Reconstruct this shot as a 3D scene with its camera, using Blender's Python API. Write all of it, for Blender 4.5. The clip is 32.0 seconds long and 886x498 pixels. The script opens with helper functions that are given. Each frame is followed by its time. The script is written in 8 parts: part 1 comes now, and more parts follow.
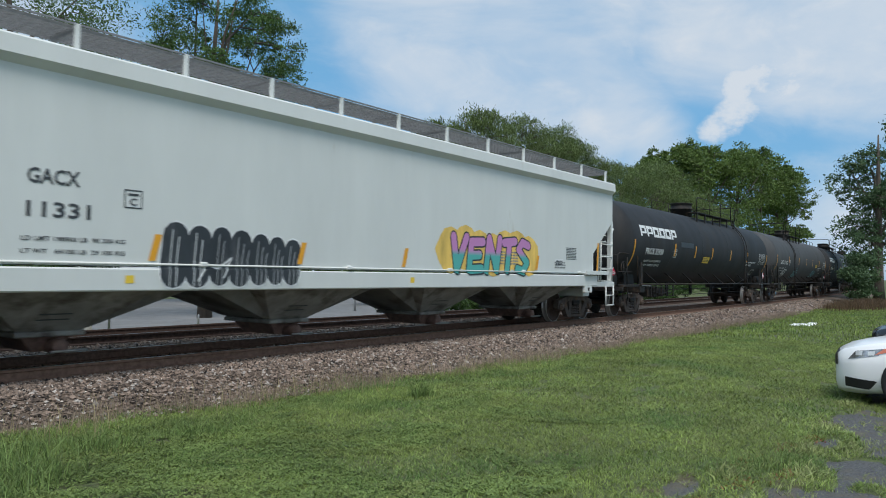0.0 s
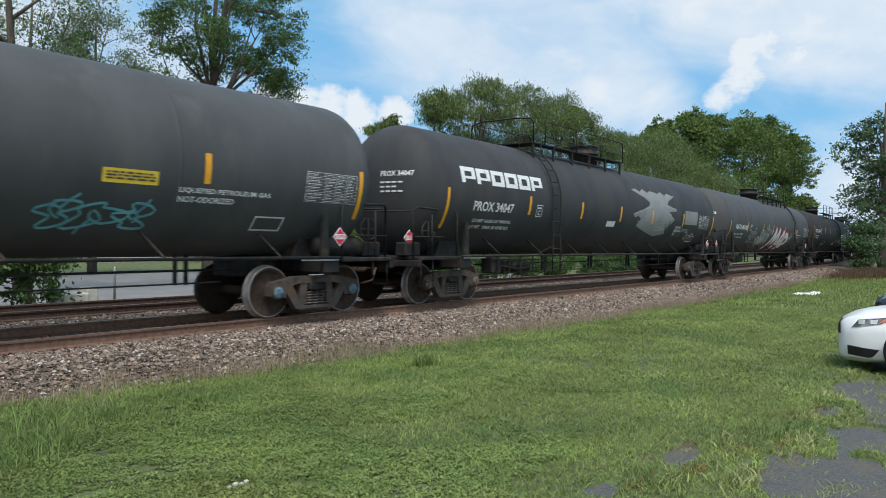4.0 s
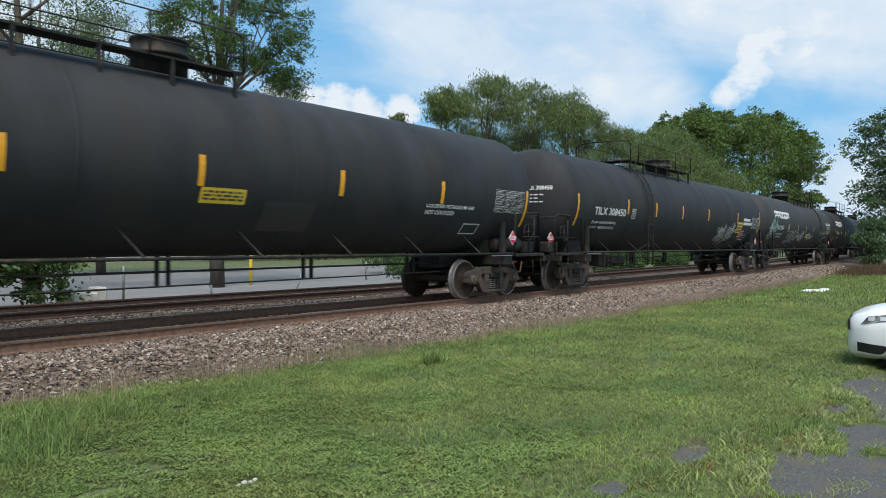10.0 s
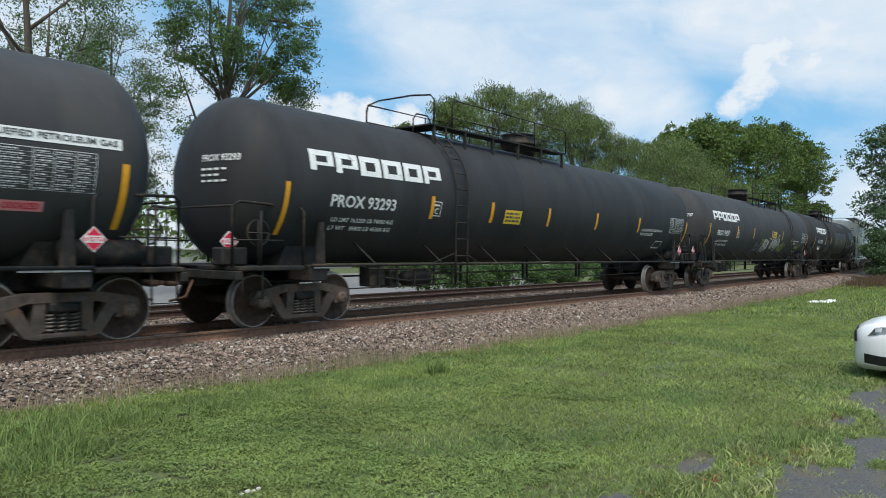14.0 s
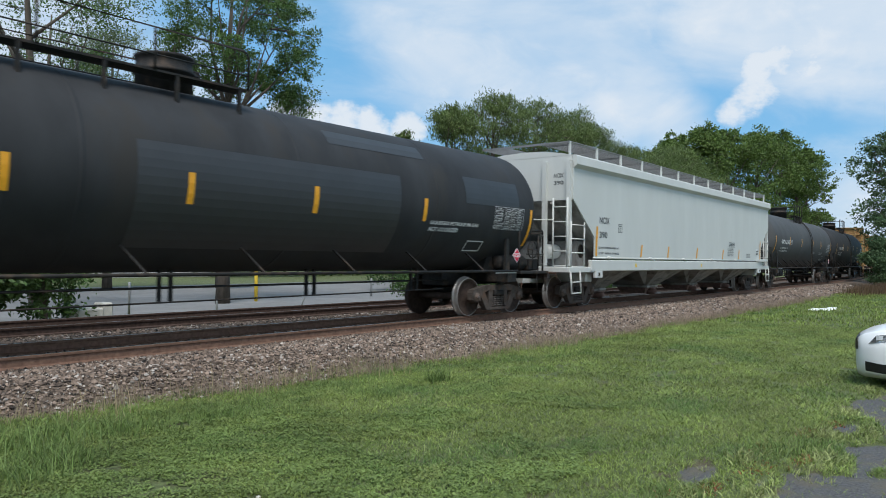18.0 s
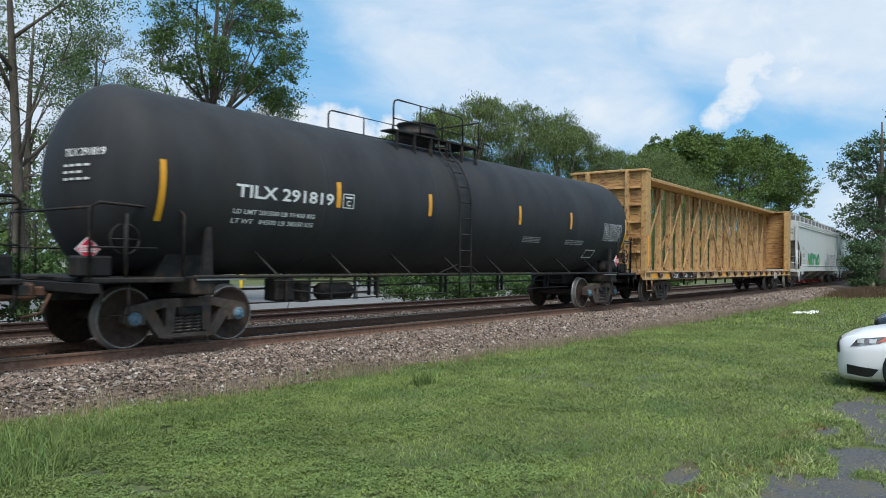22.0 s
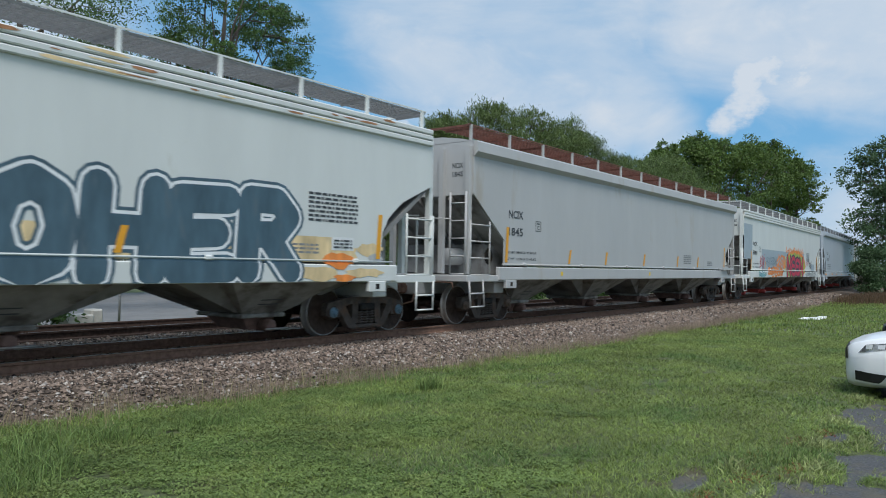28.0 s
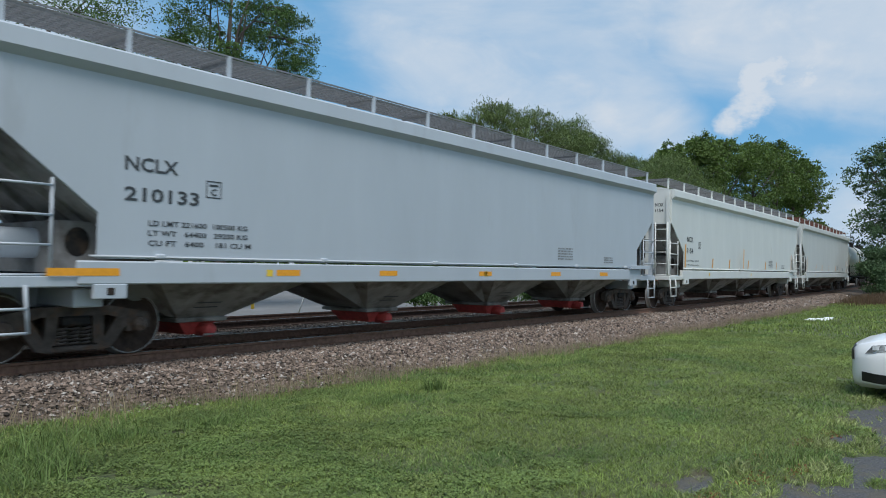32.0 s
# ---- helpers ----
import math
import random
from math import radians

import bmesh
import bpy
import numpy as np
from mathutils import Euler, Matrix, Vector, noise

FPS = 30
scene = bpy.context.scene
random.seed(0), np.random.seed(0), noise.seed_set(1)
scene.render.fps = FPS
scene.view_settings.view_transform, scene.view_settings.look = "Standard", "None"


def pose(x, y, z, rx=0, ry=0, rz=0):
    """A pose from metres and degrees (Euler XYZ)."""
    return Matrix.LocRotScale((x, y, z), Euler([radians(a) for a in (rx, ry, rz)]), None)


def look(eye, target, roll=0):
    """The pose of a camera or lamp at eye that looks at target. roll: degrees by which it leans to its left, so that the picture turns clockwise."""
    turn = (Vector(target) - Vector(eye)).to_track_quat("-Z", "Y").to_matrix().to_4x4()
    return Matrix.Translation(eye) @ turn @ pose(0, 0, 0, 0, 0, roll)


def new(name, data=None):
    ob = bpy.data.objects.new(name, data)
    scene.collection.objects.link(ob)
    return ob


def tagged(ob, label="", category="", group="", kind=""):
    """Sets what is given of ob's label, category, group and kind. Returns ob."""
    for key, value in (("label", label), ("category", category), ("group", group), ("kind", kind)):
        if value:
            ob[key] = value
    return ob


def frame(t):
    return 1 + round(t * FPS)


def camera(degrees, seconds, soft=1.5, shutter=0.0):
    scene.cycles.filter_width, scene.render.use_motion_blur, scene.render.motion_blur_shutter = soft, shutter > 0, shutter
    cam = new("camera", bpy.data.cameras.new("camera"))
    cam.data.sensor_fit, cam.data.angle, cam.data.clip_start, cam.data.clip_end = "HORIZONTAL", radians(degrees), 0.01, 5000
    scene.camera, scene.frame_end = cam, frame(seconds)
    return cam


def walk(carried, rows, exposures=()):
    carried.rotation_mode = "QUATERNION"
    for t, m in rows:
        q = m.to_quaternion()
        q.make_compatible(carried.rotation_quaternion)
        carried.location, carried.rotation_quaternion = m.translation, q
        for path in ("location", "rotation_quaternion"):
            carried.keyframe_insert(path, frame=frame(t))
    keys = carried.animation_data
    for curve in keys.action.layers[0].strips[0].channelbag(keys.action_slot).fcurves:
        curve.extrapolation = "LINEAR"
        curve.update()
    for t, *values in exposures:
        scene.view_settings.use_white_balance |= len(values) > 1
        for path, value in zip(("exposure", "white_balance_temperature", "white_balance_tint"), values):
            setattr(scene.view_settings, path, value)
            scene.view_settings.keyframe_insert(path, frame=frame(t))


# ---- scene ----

# ---- plan: x runs along the track, y across it away from the camera, z = 0 on top of the rails ----
EYE_Z = 1.357
TRACK_Y = 11.191          # centre line of the track in use
SECOND_Y = TRACK_Y + 4.09
BEND_X, BEND_R = 18.5, 830.0
CAM_ROWS = [
    (0.0, 91.930, -0.810, -52.567),
    (0.5, 91.981, -0.731, -52.534),
    (1.0, 91.993, -0.688, -52.514),
    (1.5, 91.923, -0.689, -52.511),
    (2.0, 91.468, -0.809, -52.508),
    (2.5, 90.650, -0.740, -52.451),
    (3.0, 90.113, -0.686, -52.385),
    (3.5, 89.796, -0.690, -52.335),
    (5.5, 89.242, -0.454, -52.132),
    (6.0, 89.183, -0.452, -52.072),
    (6.5, 89.139, -0.434, -52.016),
    (7.0, 89.132, -0.409, -51.973),
    (7.5, 89.147, -0.389, -51.938),
    (8.0, 89.173, -0.372, -51.890),
    (8.5, 89.209, -0.384, -51.837),
    (9.0, 89.261, -0.408, -51.794),
    (9.5, 89.338, -0.408, -51.761),
    (10.0, 89.431, -0.393, -51.727),
    (10.5, 89.513, -0.414, -51.689),
    (11.0, 89.590, -0.449, -51.650),
    (11.5, 89.681, -0.467, -51.612),
    (12.0, 89.769, -0.513, -51.576),
    (12.5, 89.857, -0.554, -51.534),
    (13.0, 89.963, -0.566, -51.472),
    (13.5, 90.068, -0.595, -51.396),
    (14.0, 90.154, -0.654, -51.331),
    (14.5, 90.233, -0.733, -51.276),
    (16.5, 90.613, -0.633, -51.084),
    (17.0, 90.667, -0.641, -51.050),
    (17.5, 90.737, -0.618, -51.083),
    (18.0, 90.769, -0.637, -51.309),
    (18.5, 90.785, -0.681, -51.589),
    (19.0, 90.816, -0.666, -51.831),
    (19.5, 90.840, -0.681, -52.001),
    (20.0, 90.854, -0.700, -52.142),
    (20.5, 90.875, -0.727, -52.250),
    (21.0, 90.918, -0.743, -52.323),
    (21.5, 90.968, -0.750, -52.376),
    (22.0, 91.016, -0.757, -52.411),
    (22.5, 91.061, -0.767, -52.423),
    (23.0, 91.103, -0.768, -52.420),
    (23.5, 91.154, -0.731, -52.413),
    (24.0, 91.206, -0.695, -52.401),
    (24.5, 91.244, -0.717, -52.366),
    (25.0, 91.263, -0.777, -52.311),
    (25.5, 91.275, -0.833, -52.263),
    (27.5, 91.376, -0.866, -51.982),
    (28.0, 91.382, -0.865, -51.925),
    (28.5, 91.390, -0.861, -51.870),
    (29.0, 91.414, -0.848, -51.817),
    (29.5, 91.436, -0.835, -51.750),
    (30.0, 91.430, -0.848, -51.680),
    (30.5, 91.421, -0.870, -51.627),
    (31.0, 91.422, -0.881, -51.590),
    (31.5, 91.421, -0.886, -51.560),
    (32.0, 91.415, -0.899, -51.535),
]
# stops, kelvin and tint of the clip's own automatic exposure and white balance
EXPOSURES = ((0.0, 0.3, 6250, 10), (1.0, 0.42, 6300, 10), (2.0, 0.55, 6400, 10), (3.0, 0.6, 6450, 10), (6.0, 0.6, 6450, 10), (13.0, 0.62, 6500, 10), (16.5, 0.6, 6450, 10), (18.0, 0.5, 6300, 10), (19.0, 0.26, 6300, 10), (20.0, 0.34, 6300, 10),
             (21.5, 0.6, 6300, 10), (23.0, 0.55, 6300, 10), (24.5, 0.38, 6250, 10), (25.5, 0.28, 6200, 10), (28.0, 0.28, 6150, 10), (32.0, 0.26, 6150, 10))
cam = camera(62.63, 32.0, soft=0.95, shutter=0.12)
walk(cam, [(t, pose(0, 0, EYE_Z, rx, ry, rz)) for t, rx, ry, rz in CAM_ROWS], exposures=EXPOSURES)

# ---- light ----
SUN_AZ, SUN_EL = radians(-138), radians(59)     # towards the sun: azimuth from +x, elevation
world = bpy.data.worlds.new("sky")
scene.world = world
world.use_nodes = True
wn, wl = world.node_tree.nodes, world.node_tree.links
wn.clear()
w_out, w_bg = wn.new("ShaderNodeOutputWorld"), wn.new("ShaderNodeBackground")
w_sky = wn.new("ShaderNodeTexSky")
w_sky.sky_type, w_sky.sun_disc = "NISHITA", False
w_sky.sun_elevation, w_sky.sun_rotation = SUN_EL, radians(90) - SUN_AZ
w_sky.air_density, w_sky.dust_density, w_sky.ozone_density = 1.0, 0.6, 1.5
w_co = wn.new("ShaderNodeTexCoord")


def w_noise(loc, rot, scale, nscale, detail, rough, lo, hi, dist=0.0):
    mp = wn.new("ShaderNodeMapping")
    mp.inputs["Location"].default_value, mp.inputs["Rotation"].default_value = loc, rot
    mp.inputs["Scale"].default_value = scale
    nz, rp = wn.new("ShaderNodeTexNoise"), wn.new("ShaderNodeMapRange")
    nz.inputs["Scale"].default_value, nz.inputs["Detail"].default_value = nscale, detail
    nz.inputs["Roughness"].default_value, nz.inputs["Distortion"].default_value = rough, dist
    rp.interpolation_type = "SMOOTHSTEP"
    rp.inputs["From Min"].default_value, rp.inputs["From Max"].default_value = lo, hi
    wl.new(w_co.outputs["Generated"], mp.inputs["Vector"])
    wl.new(mp.outputs["Vector"], nz.inputs["Vector"])
    wl.new(nz.outputs["Fac"], rp.inputs["Value"])
    return rp.outputs["Result"]


def w_math(op, a, b):
    nd = wn.new("ShaderNodeMath")
    nd.operation, nd.use_clamp = op, True
    for i, v in enumerate((a, b)):
        if isinstance(v, (int, float)):
            nd.inputs[i].default_value = v
        else:
            wl.new(v, nd.inputs[i])
    return nd.outputs[0]




def w_near(way, inner, outer):
    """1 within the inner angle of a direction in the sky, falling to 0 at the outer one."""
    dt, rp = wn.new("ShaderNodeVectorMath"), wn.new("ShaderNodeMapRange")
    dt.operation, dt.inputs[1].default_value = "DOT_PRODUCT", Vector(way).normalized()
    rp.inputs["From Min"].default_value, rp.inputs["From Max"].default_value = math.cos(radians(outer)), math.cos(radians(inner))
    wl.new(w_co.outputs["Generated"], dt.inputs[0])
    wl.new(dt.outputs["Value"], rp.inputs["Value"])
    return rp.outputs["Result"]


def w_step(v, lo, hi):
    rp = wn.new("ShaderNodeMapRange")
    rp.interpolation_type = "SMOOTHSTEP"
    rp.inputs["From Min"].default_value, rp.inputs["From Max"].default_value = lo, hi
    wl.new(v, rp.inputs["Value"])
    return rp.outputs["Result"]


# high thin cloud: one long slanting sheet and a second one towards +x; small heaps of cumulus over the trees
w_streak = w_noise((0.3, 0.1, 0.5), (0.35, 0.25, 0.5), (1.0, 2.4, 6.0), 1.6, 7, 0.55, 0.25, 0.75, 0.5)
w_wisp = w_noise((2.3, 0.7, 1.5), (0.2, 0.5, 0.9), (1.0, 3.0, 5.0), 3.2, 8, 0.62, 0.46, 0.80, 0.6)


def w_spots(spots):
    out = None
    for x, y, z, outer in spots:
        s = w_near((x, y, z), outer * 0.15, outer)
        out = s if out is None else w_math("MAXIMUM", out, s)
    return out


w_sheet = w_spots(((0.747, 0.587, 0.36, 11), (0.82, 0.50, 0.32, 11.5), (0.85, 0.45, 0.27, 9), (0.885, 0.41, 0.215, 7.0), (0.915, 0.36, 0.175, 4.5), (0.86, 0.40, 0.36, 8),
                   (0.905, 0.30, 0.34, 9), (0.925, 0.25, 0.31, 8), (0.947, 0.174, 0.30, 8.5), (0.965, 0.12, 0.275, 8), (0.987, 0.144, 0.06, 7), (0.34, 0.92, 0.20, 13), (0.45, 0.88, 0.13, 10), (0.52, 0.85, 0.06, 9), (0.62, 0.78, 0.06, 8), (0.70, 0.71, 0.05, 8), (0.50, 0.84, 0.19, 7), (-0.4, -0.75, 0.55, 80), (0.1, -0.2, 0.97, 58), (-0.8, 0.3, 0.5, 55)))
w_veil = w_step(w_math("ADD", w_math("MULTIPLY", w_streak, 0.42), w_math("MULTIPLY", w_sheet, 0.62)), 0.26, 1.0)
w_fine = w_noise((4.6, 2.1, 0.0), (0, 0, 0), (1.0, 1.0, 1.5), 20.0, 9, 0.6, 0.2, 0.8)
w_heap = w_spots(((0.948, 0.210, 0.242, 2.1), (0.943, 0.232, 0.240, 2.2), (0.939, 0.255, 0.229, 2.3), (0.940, 0.272, 0.204, 2.2), (0.937, 0.284, 0.192, 1.9),
                  (0.648, 0.737, 0.185, 2.4), (0.675, 0.714, 0.18, 2.6), (0.70, 0.69, 0.175, 2.4), (0.62, 0.76, 0.185, 2.2), (0.735, 0.655, 0.172, 2.0)))
w_puff = w_step(w_math("ADD", w_math("MULTIPLY", w_heap, 0.62), w_math("MULTIPLY", w_fine, 0.58)), 0.45, 0.90)
w_cloud = w_math("MAXIMUM", w_math("ADD", w_math("MULTIPLY", w_veil, 0.86), w_math("MULTIPLY", w_wisp, 0.25)), w_puff)
w_mix = wn.new("ShaderNodeMixRGB")
w_mix.inputs["Color2"].default_value = (5.28, 5.7, 6.1, 1)
w_tint = wn.new("ShaderNodeMixRGB")
w_tint.blend_type, w_tint.inputs["Fac"].default_value = "MIX", 0.8
w_tint.inputs["Color2"].default_value = (1.35, 3.45, 5.6, 1)
wl.new(w_sky.outputs["Color"], w_tint.inputs["Color1"])
wl.new(w_tint.outputs["Color"], w_mix.inputs["Color1"])
wl.new(w_cloud, w_mix.inputs["Fac"])
wl.new(w_mix.outputs["Color"], w_bg.inputs["Color"])
w_bg.inputs["Strength"].default_value = 0.1
wl.new(w_bg.outputs["Background"], w_out.inputs["Surface"])

sun = new("sun", bpy.data.lights.new("sun", "SUN"))
sun.data.energy, sun.data.angle, sun.data.color = 2.3, radians(24), (1.0, 0.96, 0.9)
sun_way = Vector((math.cos(SUN_AZ) * math.cos(SUN_EL), math.sin(SUN_AZ) * math.cos(SUN_EL), math.sin(SUN_EL)))
sun.matrix_world = look(sun_way * 100, (0, 0, 0))

# ---- materials ----
MATS = {}


def material(name, base, rough=0.6, metal=0.0, scale=6.0, vary=0.18, bump=0.0, bscale=40.0, second=None, amount=0.0, ascale=2.0,
             stretch=(1, 1, 1), spec=0.5, rand=0.0, island=0.0, emit=0.0):
    """A painted or natural surface: base colour varied by fine grain, a second colour in stains, fine relief."""
    if name in MATS:
        return MATS[name]
    m = MATS[name] = bpy.data.materials.new(name)
    m.use_nodes = True
    n, l = m.node_tree.nodes, m.node_tree.links
    b = n["Principled BSDF"]
    b.inputs["Roughness"].default_value, b.inputs["Metallic"].default_value = rough, metal
    b.inputs["Specular IOR Level"].default_value = spec
    co = n.new("ShaderNodeTexCoord")
    mp = n.new("ShaderNodeMapping")
    mp.inputs["Scale"].default_value = stretch
    l.new(co.outputs["Object"], mp.inputs["Vector"])

    def tex(s, detail, vec):
        t = n.new("ShaderNodeTexNoise")
        t.inputs["Scale"].default_value, t.inputs["Detail"].default_value = s, detail
        t.inputs["Roughness"].default_value = 0.6
        l.new(vec, t.inputs["Vector"])
        return t.outputs["Fac"]

    lo = [max(0.0, c * (1 - vary)) for c in base]
    hi = [min(1.0, c * (1 + vary)) for c in base]
    ramp = n.new("ShaderNodeValToRGB")
    ramp.color_ramp.elements[0].position, ramp.color_ramp.elements[1].position = 0.3, 0.7
    ramp.color_ramp.elements[0].color, ramp.color_ramp.elements[1].color = (*lo, 1), (*hi, 1)
    l.new(tex(scale, 6, mp.outputs["Vector"]), ramp.inputs["Fac"])
    colour = ramp.outputs["Color"]
    if second is not None:
        st = n.new("ShaderNodeMapRange")
        st.inputs["From Min"].default_value, st.inputs["From Max"].default_value = 0.62 - amount, 0.72 - amount * 0.5
        l.new(tex(ascale, 8, mp.outputs["Vector"]), st.inputs["Value"])
        mx = n.new("ShaderNodeMixRGB")
        mx.inputs["Color2"].default_value = (*second, 1)
        l.new(st.outputs["Result"], mx.inputs["Fac"])
        l.new(colour, mx.inputs["Color1"])
        colour = mx.outputs["Color"]
    if rand or island:
        src = n.new("ShaderNodeObjectInfo").outputs["Random"] if rand else n.new("ShaderNodeNewGeometry").outputs["Random Per Island"]
        mr = n.new("ShaderNodeMapRange")
        k = rand or island
        mr.inputs["To Min"].default_value, mr.inputs["To Max"].default_value = 1 - k, 1 + k
        l.new(src, mr.inputs["Value"])
        hs = n.new("ShaderNodeHueSaturation")
        l.new(mr.outputs["Result"], hs.inputs["Value"])
        l.new(colour, hs.inputs["Color"])
        colour = hs.outputs["Color"]
    l.new(colour, b.inputs["Base Color"])
    rr = n.new("ShaderNodeMapRange")
    rr.inputs["To Min"].default_value, rr.inputs["To Max"].default_value = max(0.02, rough - 0.1), min(1, rough + 0.1)
    l.new(tex(scale * 0.4, 4, mp.outputs["Vector"]), rr.inputs["Value"])
    l.new(rr.outputs["Result"], b.inputs["Roughness"])
    if bump:
        bp = n.new("ShaderNodeBump")
        bp.inputs["Strength"].default_value, bp.inputs["Distance"].default_value = bump, 0.02
        l.new(tex(bscale, 5, co.outputs["Object"]), bp.inputs["Height"])
        l.new(bp.outputs["Normal"], b.inputs["Normal"])
    return m


def leaf_material(name, base, vary=0.35, second=None, amount=0.0, ascale=1.0):
    m = material(name, base, rough=0.55, scale=0.9, vary=0.32, island=vary, spec=0.3, second=second, amount=amount, ascale=ascale)
    n, l = m.node_tree.nodes, m.node_tree.links
    b, out = n["Principled BSDF"], n["Material Output"]
    tr, mx = n.new("ShaderNodeBsdfTranslucent"), n.new("ShaderNodeMixShader")
    l.new(b.inputs["Base Color"].links[0].from_socket, tr.inputs["Color"])
    mx.inputs["Fac"].default_value = 0.3
    l.new(b.outputs["BSDF"], mx.inputs[1])
    l.new(tr.outputs["BSDF"], mx.inputs[2])
    l.new(mx.outputs["Shader"], out.inputs["Surface"])
    return m


M_GRASS_GROUND = material("grass soil", (0.092, 0.115, 0.04), 0.95, scale=9, vary=0.6, bump=0.9, bscale=45, second=(0.09, 0.07, 0.045), amount=0.08, ascale=2.5)
M_BLADE = leaf_material("grass blades", (0.222, 0.285, 0.076), 0.55, (0.13, 0.22, 0.06), 0.10, 0.8)
M_CLOVER = leaf_material("clover leaves", (0.165, 0.226, 0.068), 0.34, (0.22, 0.265, 0.08), 0.10, 1.1)
M_BLADE_PALE = leaf_material("yellowing grass blades", (0.29, 0.325, 0.13), 0.45)
M_BLADE_TALL = leaf_material("uncut green grass", (0.165, 0.235, 0.072), 0.5)
M_SEED = leaf_material("brownish grass seed heads", (0.33, 0.255, 0.19), 0.3)
M_BLADE_DRY = leaf_material("dry grass stalks", (0.36, 0.30, 0.17), 0.3)
M_BALLAST = material("ballast bed", (0.125, 0.092, 0.068), 0.95, scale=14, vary=0.45, bump=1.0, bscale=22)
M_STONE = material("ballast stone", (0.16, 0.12, 0.094), 0.9, scale=9, vary=0.3, island=0.95)
M_STONE_PALE = material("pale ballast stone", (0.36, 0.325, 0.29), 0.9, scale=9, vary=0.25, island=0.5)
M_ASPHALT = material("worn asphalt", (0.088, 0.088, 0.09), 0.92, scale=38, vary=0.55, bump=0.9, bscale=60, second=(0.12, 0.105, 0.075), amount=0.12, ascale=2.5)
M_LOT = material("pale car park asphalt", (0.175, 0.172, 0.168), 0.9, scale=3, vary=0.12, bump=0.2, bscale=30, second=(0.22, 0.215, 0.21), amount=0.1, ascale=0.4)
M_TIE = material("tarred sleeper", (0.06, 0.045, 0.035), 0.85, scale=20, vary=0.35, bump=0.5, stretch=(1, 6, 1))
# one rust in two tones: lifted under the train, darkened as shade on the second track
M_RAIL = material("rusted rail", (0.20, 0.118, 0.083), 0.9, scale=15, vary=0.3, bump=0.2, spec=0.2)
M_RAIL_SHADED = material("rusted siding rail toned down for shade", (0.088, 0.06, 0.05), 0.9, scale=15, vary=0.35, bump=0.2, spec=0.2)
M_RAILHEAD = material("polished rail head", (0.36, 0.33, 0.31), 0.35, 0.9, scale=8, vary=0.1)
M_TANK = material("black tank paint", (0.029, 0.0305, 0.033), 0.72, spec=0.3, scale=1.3, vary=0.3, bump=0.05, bscale=3, second=(0.035, 0.033, 0.031), amount=0.1, ascale=1.2, stretch=(1, 1, 0.35))
M_TANK_GREY = material("faded grey tank paint", (0.068, 0.070, 0.072), 0.7, spec=0.3, scale=1.3, vary=0.15, bump=0.05, bscale=3, second=(0.09, 0.09, 0.088), amount=0.07, ascale=1.0, stretch=(1, 1, 0.35))
M_TANK_DULL = material("weathered black tank paint", (0.044, 0.045, 0.0475), 0.72, spec=0.3, scale=1.3, vary=0.25, bump=0.05, bscale=3, second=(0.055, 0.052, 0.05), amount=0.1, ascale=1.1, stretch=(1, 1, 0.35))
M_TANK_CREAM = material("cream tank paint", (0.55, 0.53, 0.46), 0.5, scale=1.5, vary=0.1, second=(0.3, 0.26, 0.2), amount=0.04, ascale=1.5, stretch=(1, 1, 0.35))
M_FRAME = material("black running gear", (0.018, 0.017, 0.016), 0.7, scale=10, spec=0.3, vary=0.4, bump=0.2, second=(0.06, 0.042, 0.03), amount=0.1, ascale=4)
M_TRUCK = material("grimy cast steel", (0.082, 0.068, 0.059), 0.85, scale=9, vary=0.35, spec=0.2, bump=0.35, bscale=60, second=(0.12, 0.075, 0.05), amount=0.1, ascale=5)
M_SPRING = material("coil spring steel", (0.11, 0.095, 0.085), 0.6, 0.3, scale=20, vary=0.3)
M_WHEEL = material("rusted wheel plate", (0.055, 0.038, 0.03), 0.8, scale=10, spec=0.2, vary=0.35, bump=0.2, second=(0.12, 0.07, 0.045), amount=0.02, ascale=3)
M_TREAD = material("bright wheel rim", (0.34, 0.32, 0.30), 0.4, 0.5, scale=10, vary=0.2)
M_CAP = material("grimy bearing cap", (0.12, 0.085, 0.065), 0.6, scale=15, vary=0.3)
M_CAP_BLUE = material("blue bearing cap", (0.11, 0.19, 0.25), 0.55, scale=15, vary=0.25)
M_COUPLER = material("rusty coupler steel", (0.13, 0.07, 0.045), 0.8, scale=12, vary=0.4, bump=0.4)
M_YELLOW = material("yellow reflective strip", (0.78, 0.36, 0.02), 0.4, scale=20, vary=0.08)
M_YELLOW_PLATE = material("yellow label", (0.80, 0.55, 0.05), 0.45, scale=20, vary=0.06)
M_WHITE = material("white lettering paint", (0.74, 0.75, 0.74), 0.55, scale=12, vary=0.08, second=(0.45, 0.45, 0.44), amount=0.03, ascale=8)
M_WHITE_DULL = material("dull white lettering paint", (0.36, 0.36, 0.35), 0.6, scale=14, vary=0.2)
M_DARKLET = material("dark lettering paint", (0.05, 0.055, 0.06), 0.55, scale=12, vary=0.15)
M_RED = material("red placard", (0.62, 0.01, 0.05), 0.45, scale=10, vary=0.08)
M_PINK = material("faded pink label", (0.75, 0.28, 0.30), 0.5, scale=10, vary=0.1)
M_GREY_PATCH = material("grey paint patch", (0.24, 0.245, 0.245), 0.6, scale=3, vary=0.1, second=(0.18, 0.18, 0.18), amount=0.1)
M_DARK_PATCH = material("dark paint patch", (0.035, 0.037, 0.04), 0.5, scale=3, vary=0.1)
M_BLUE_PATCH = material("blue grey paint patch", (0.36, 0.42, 0.46), 0.6, scale=3, vary=0.06)
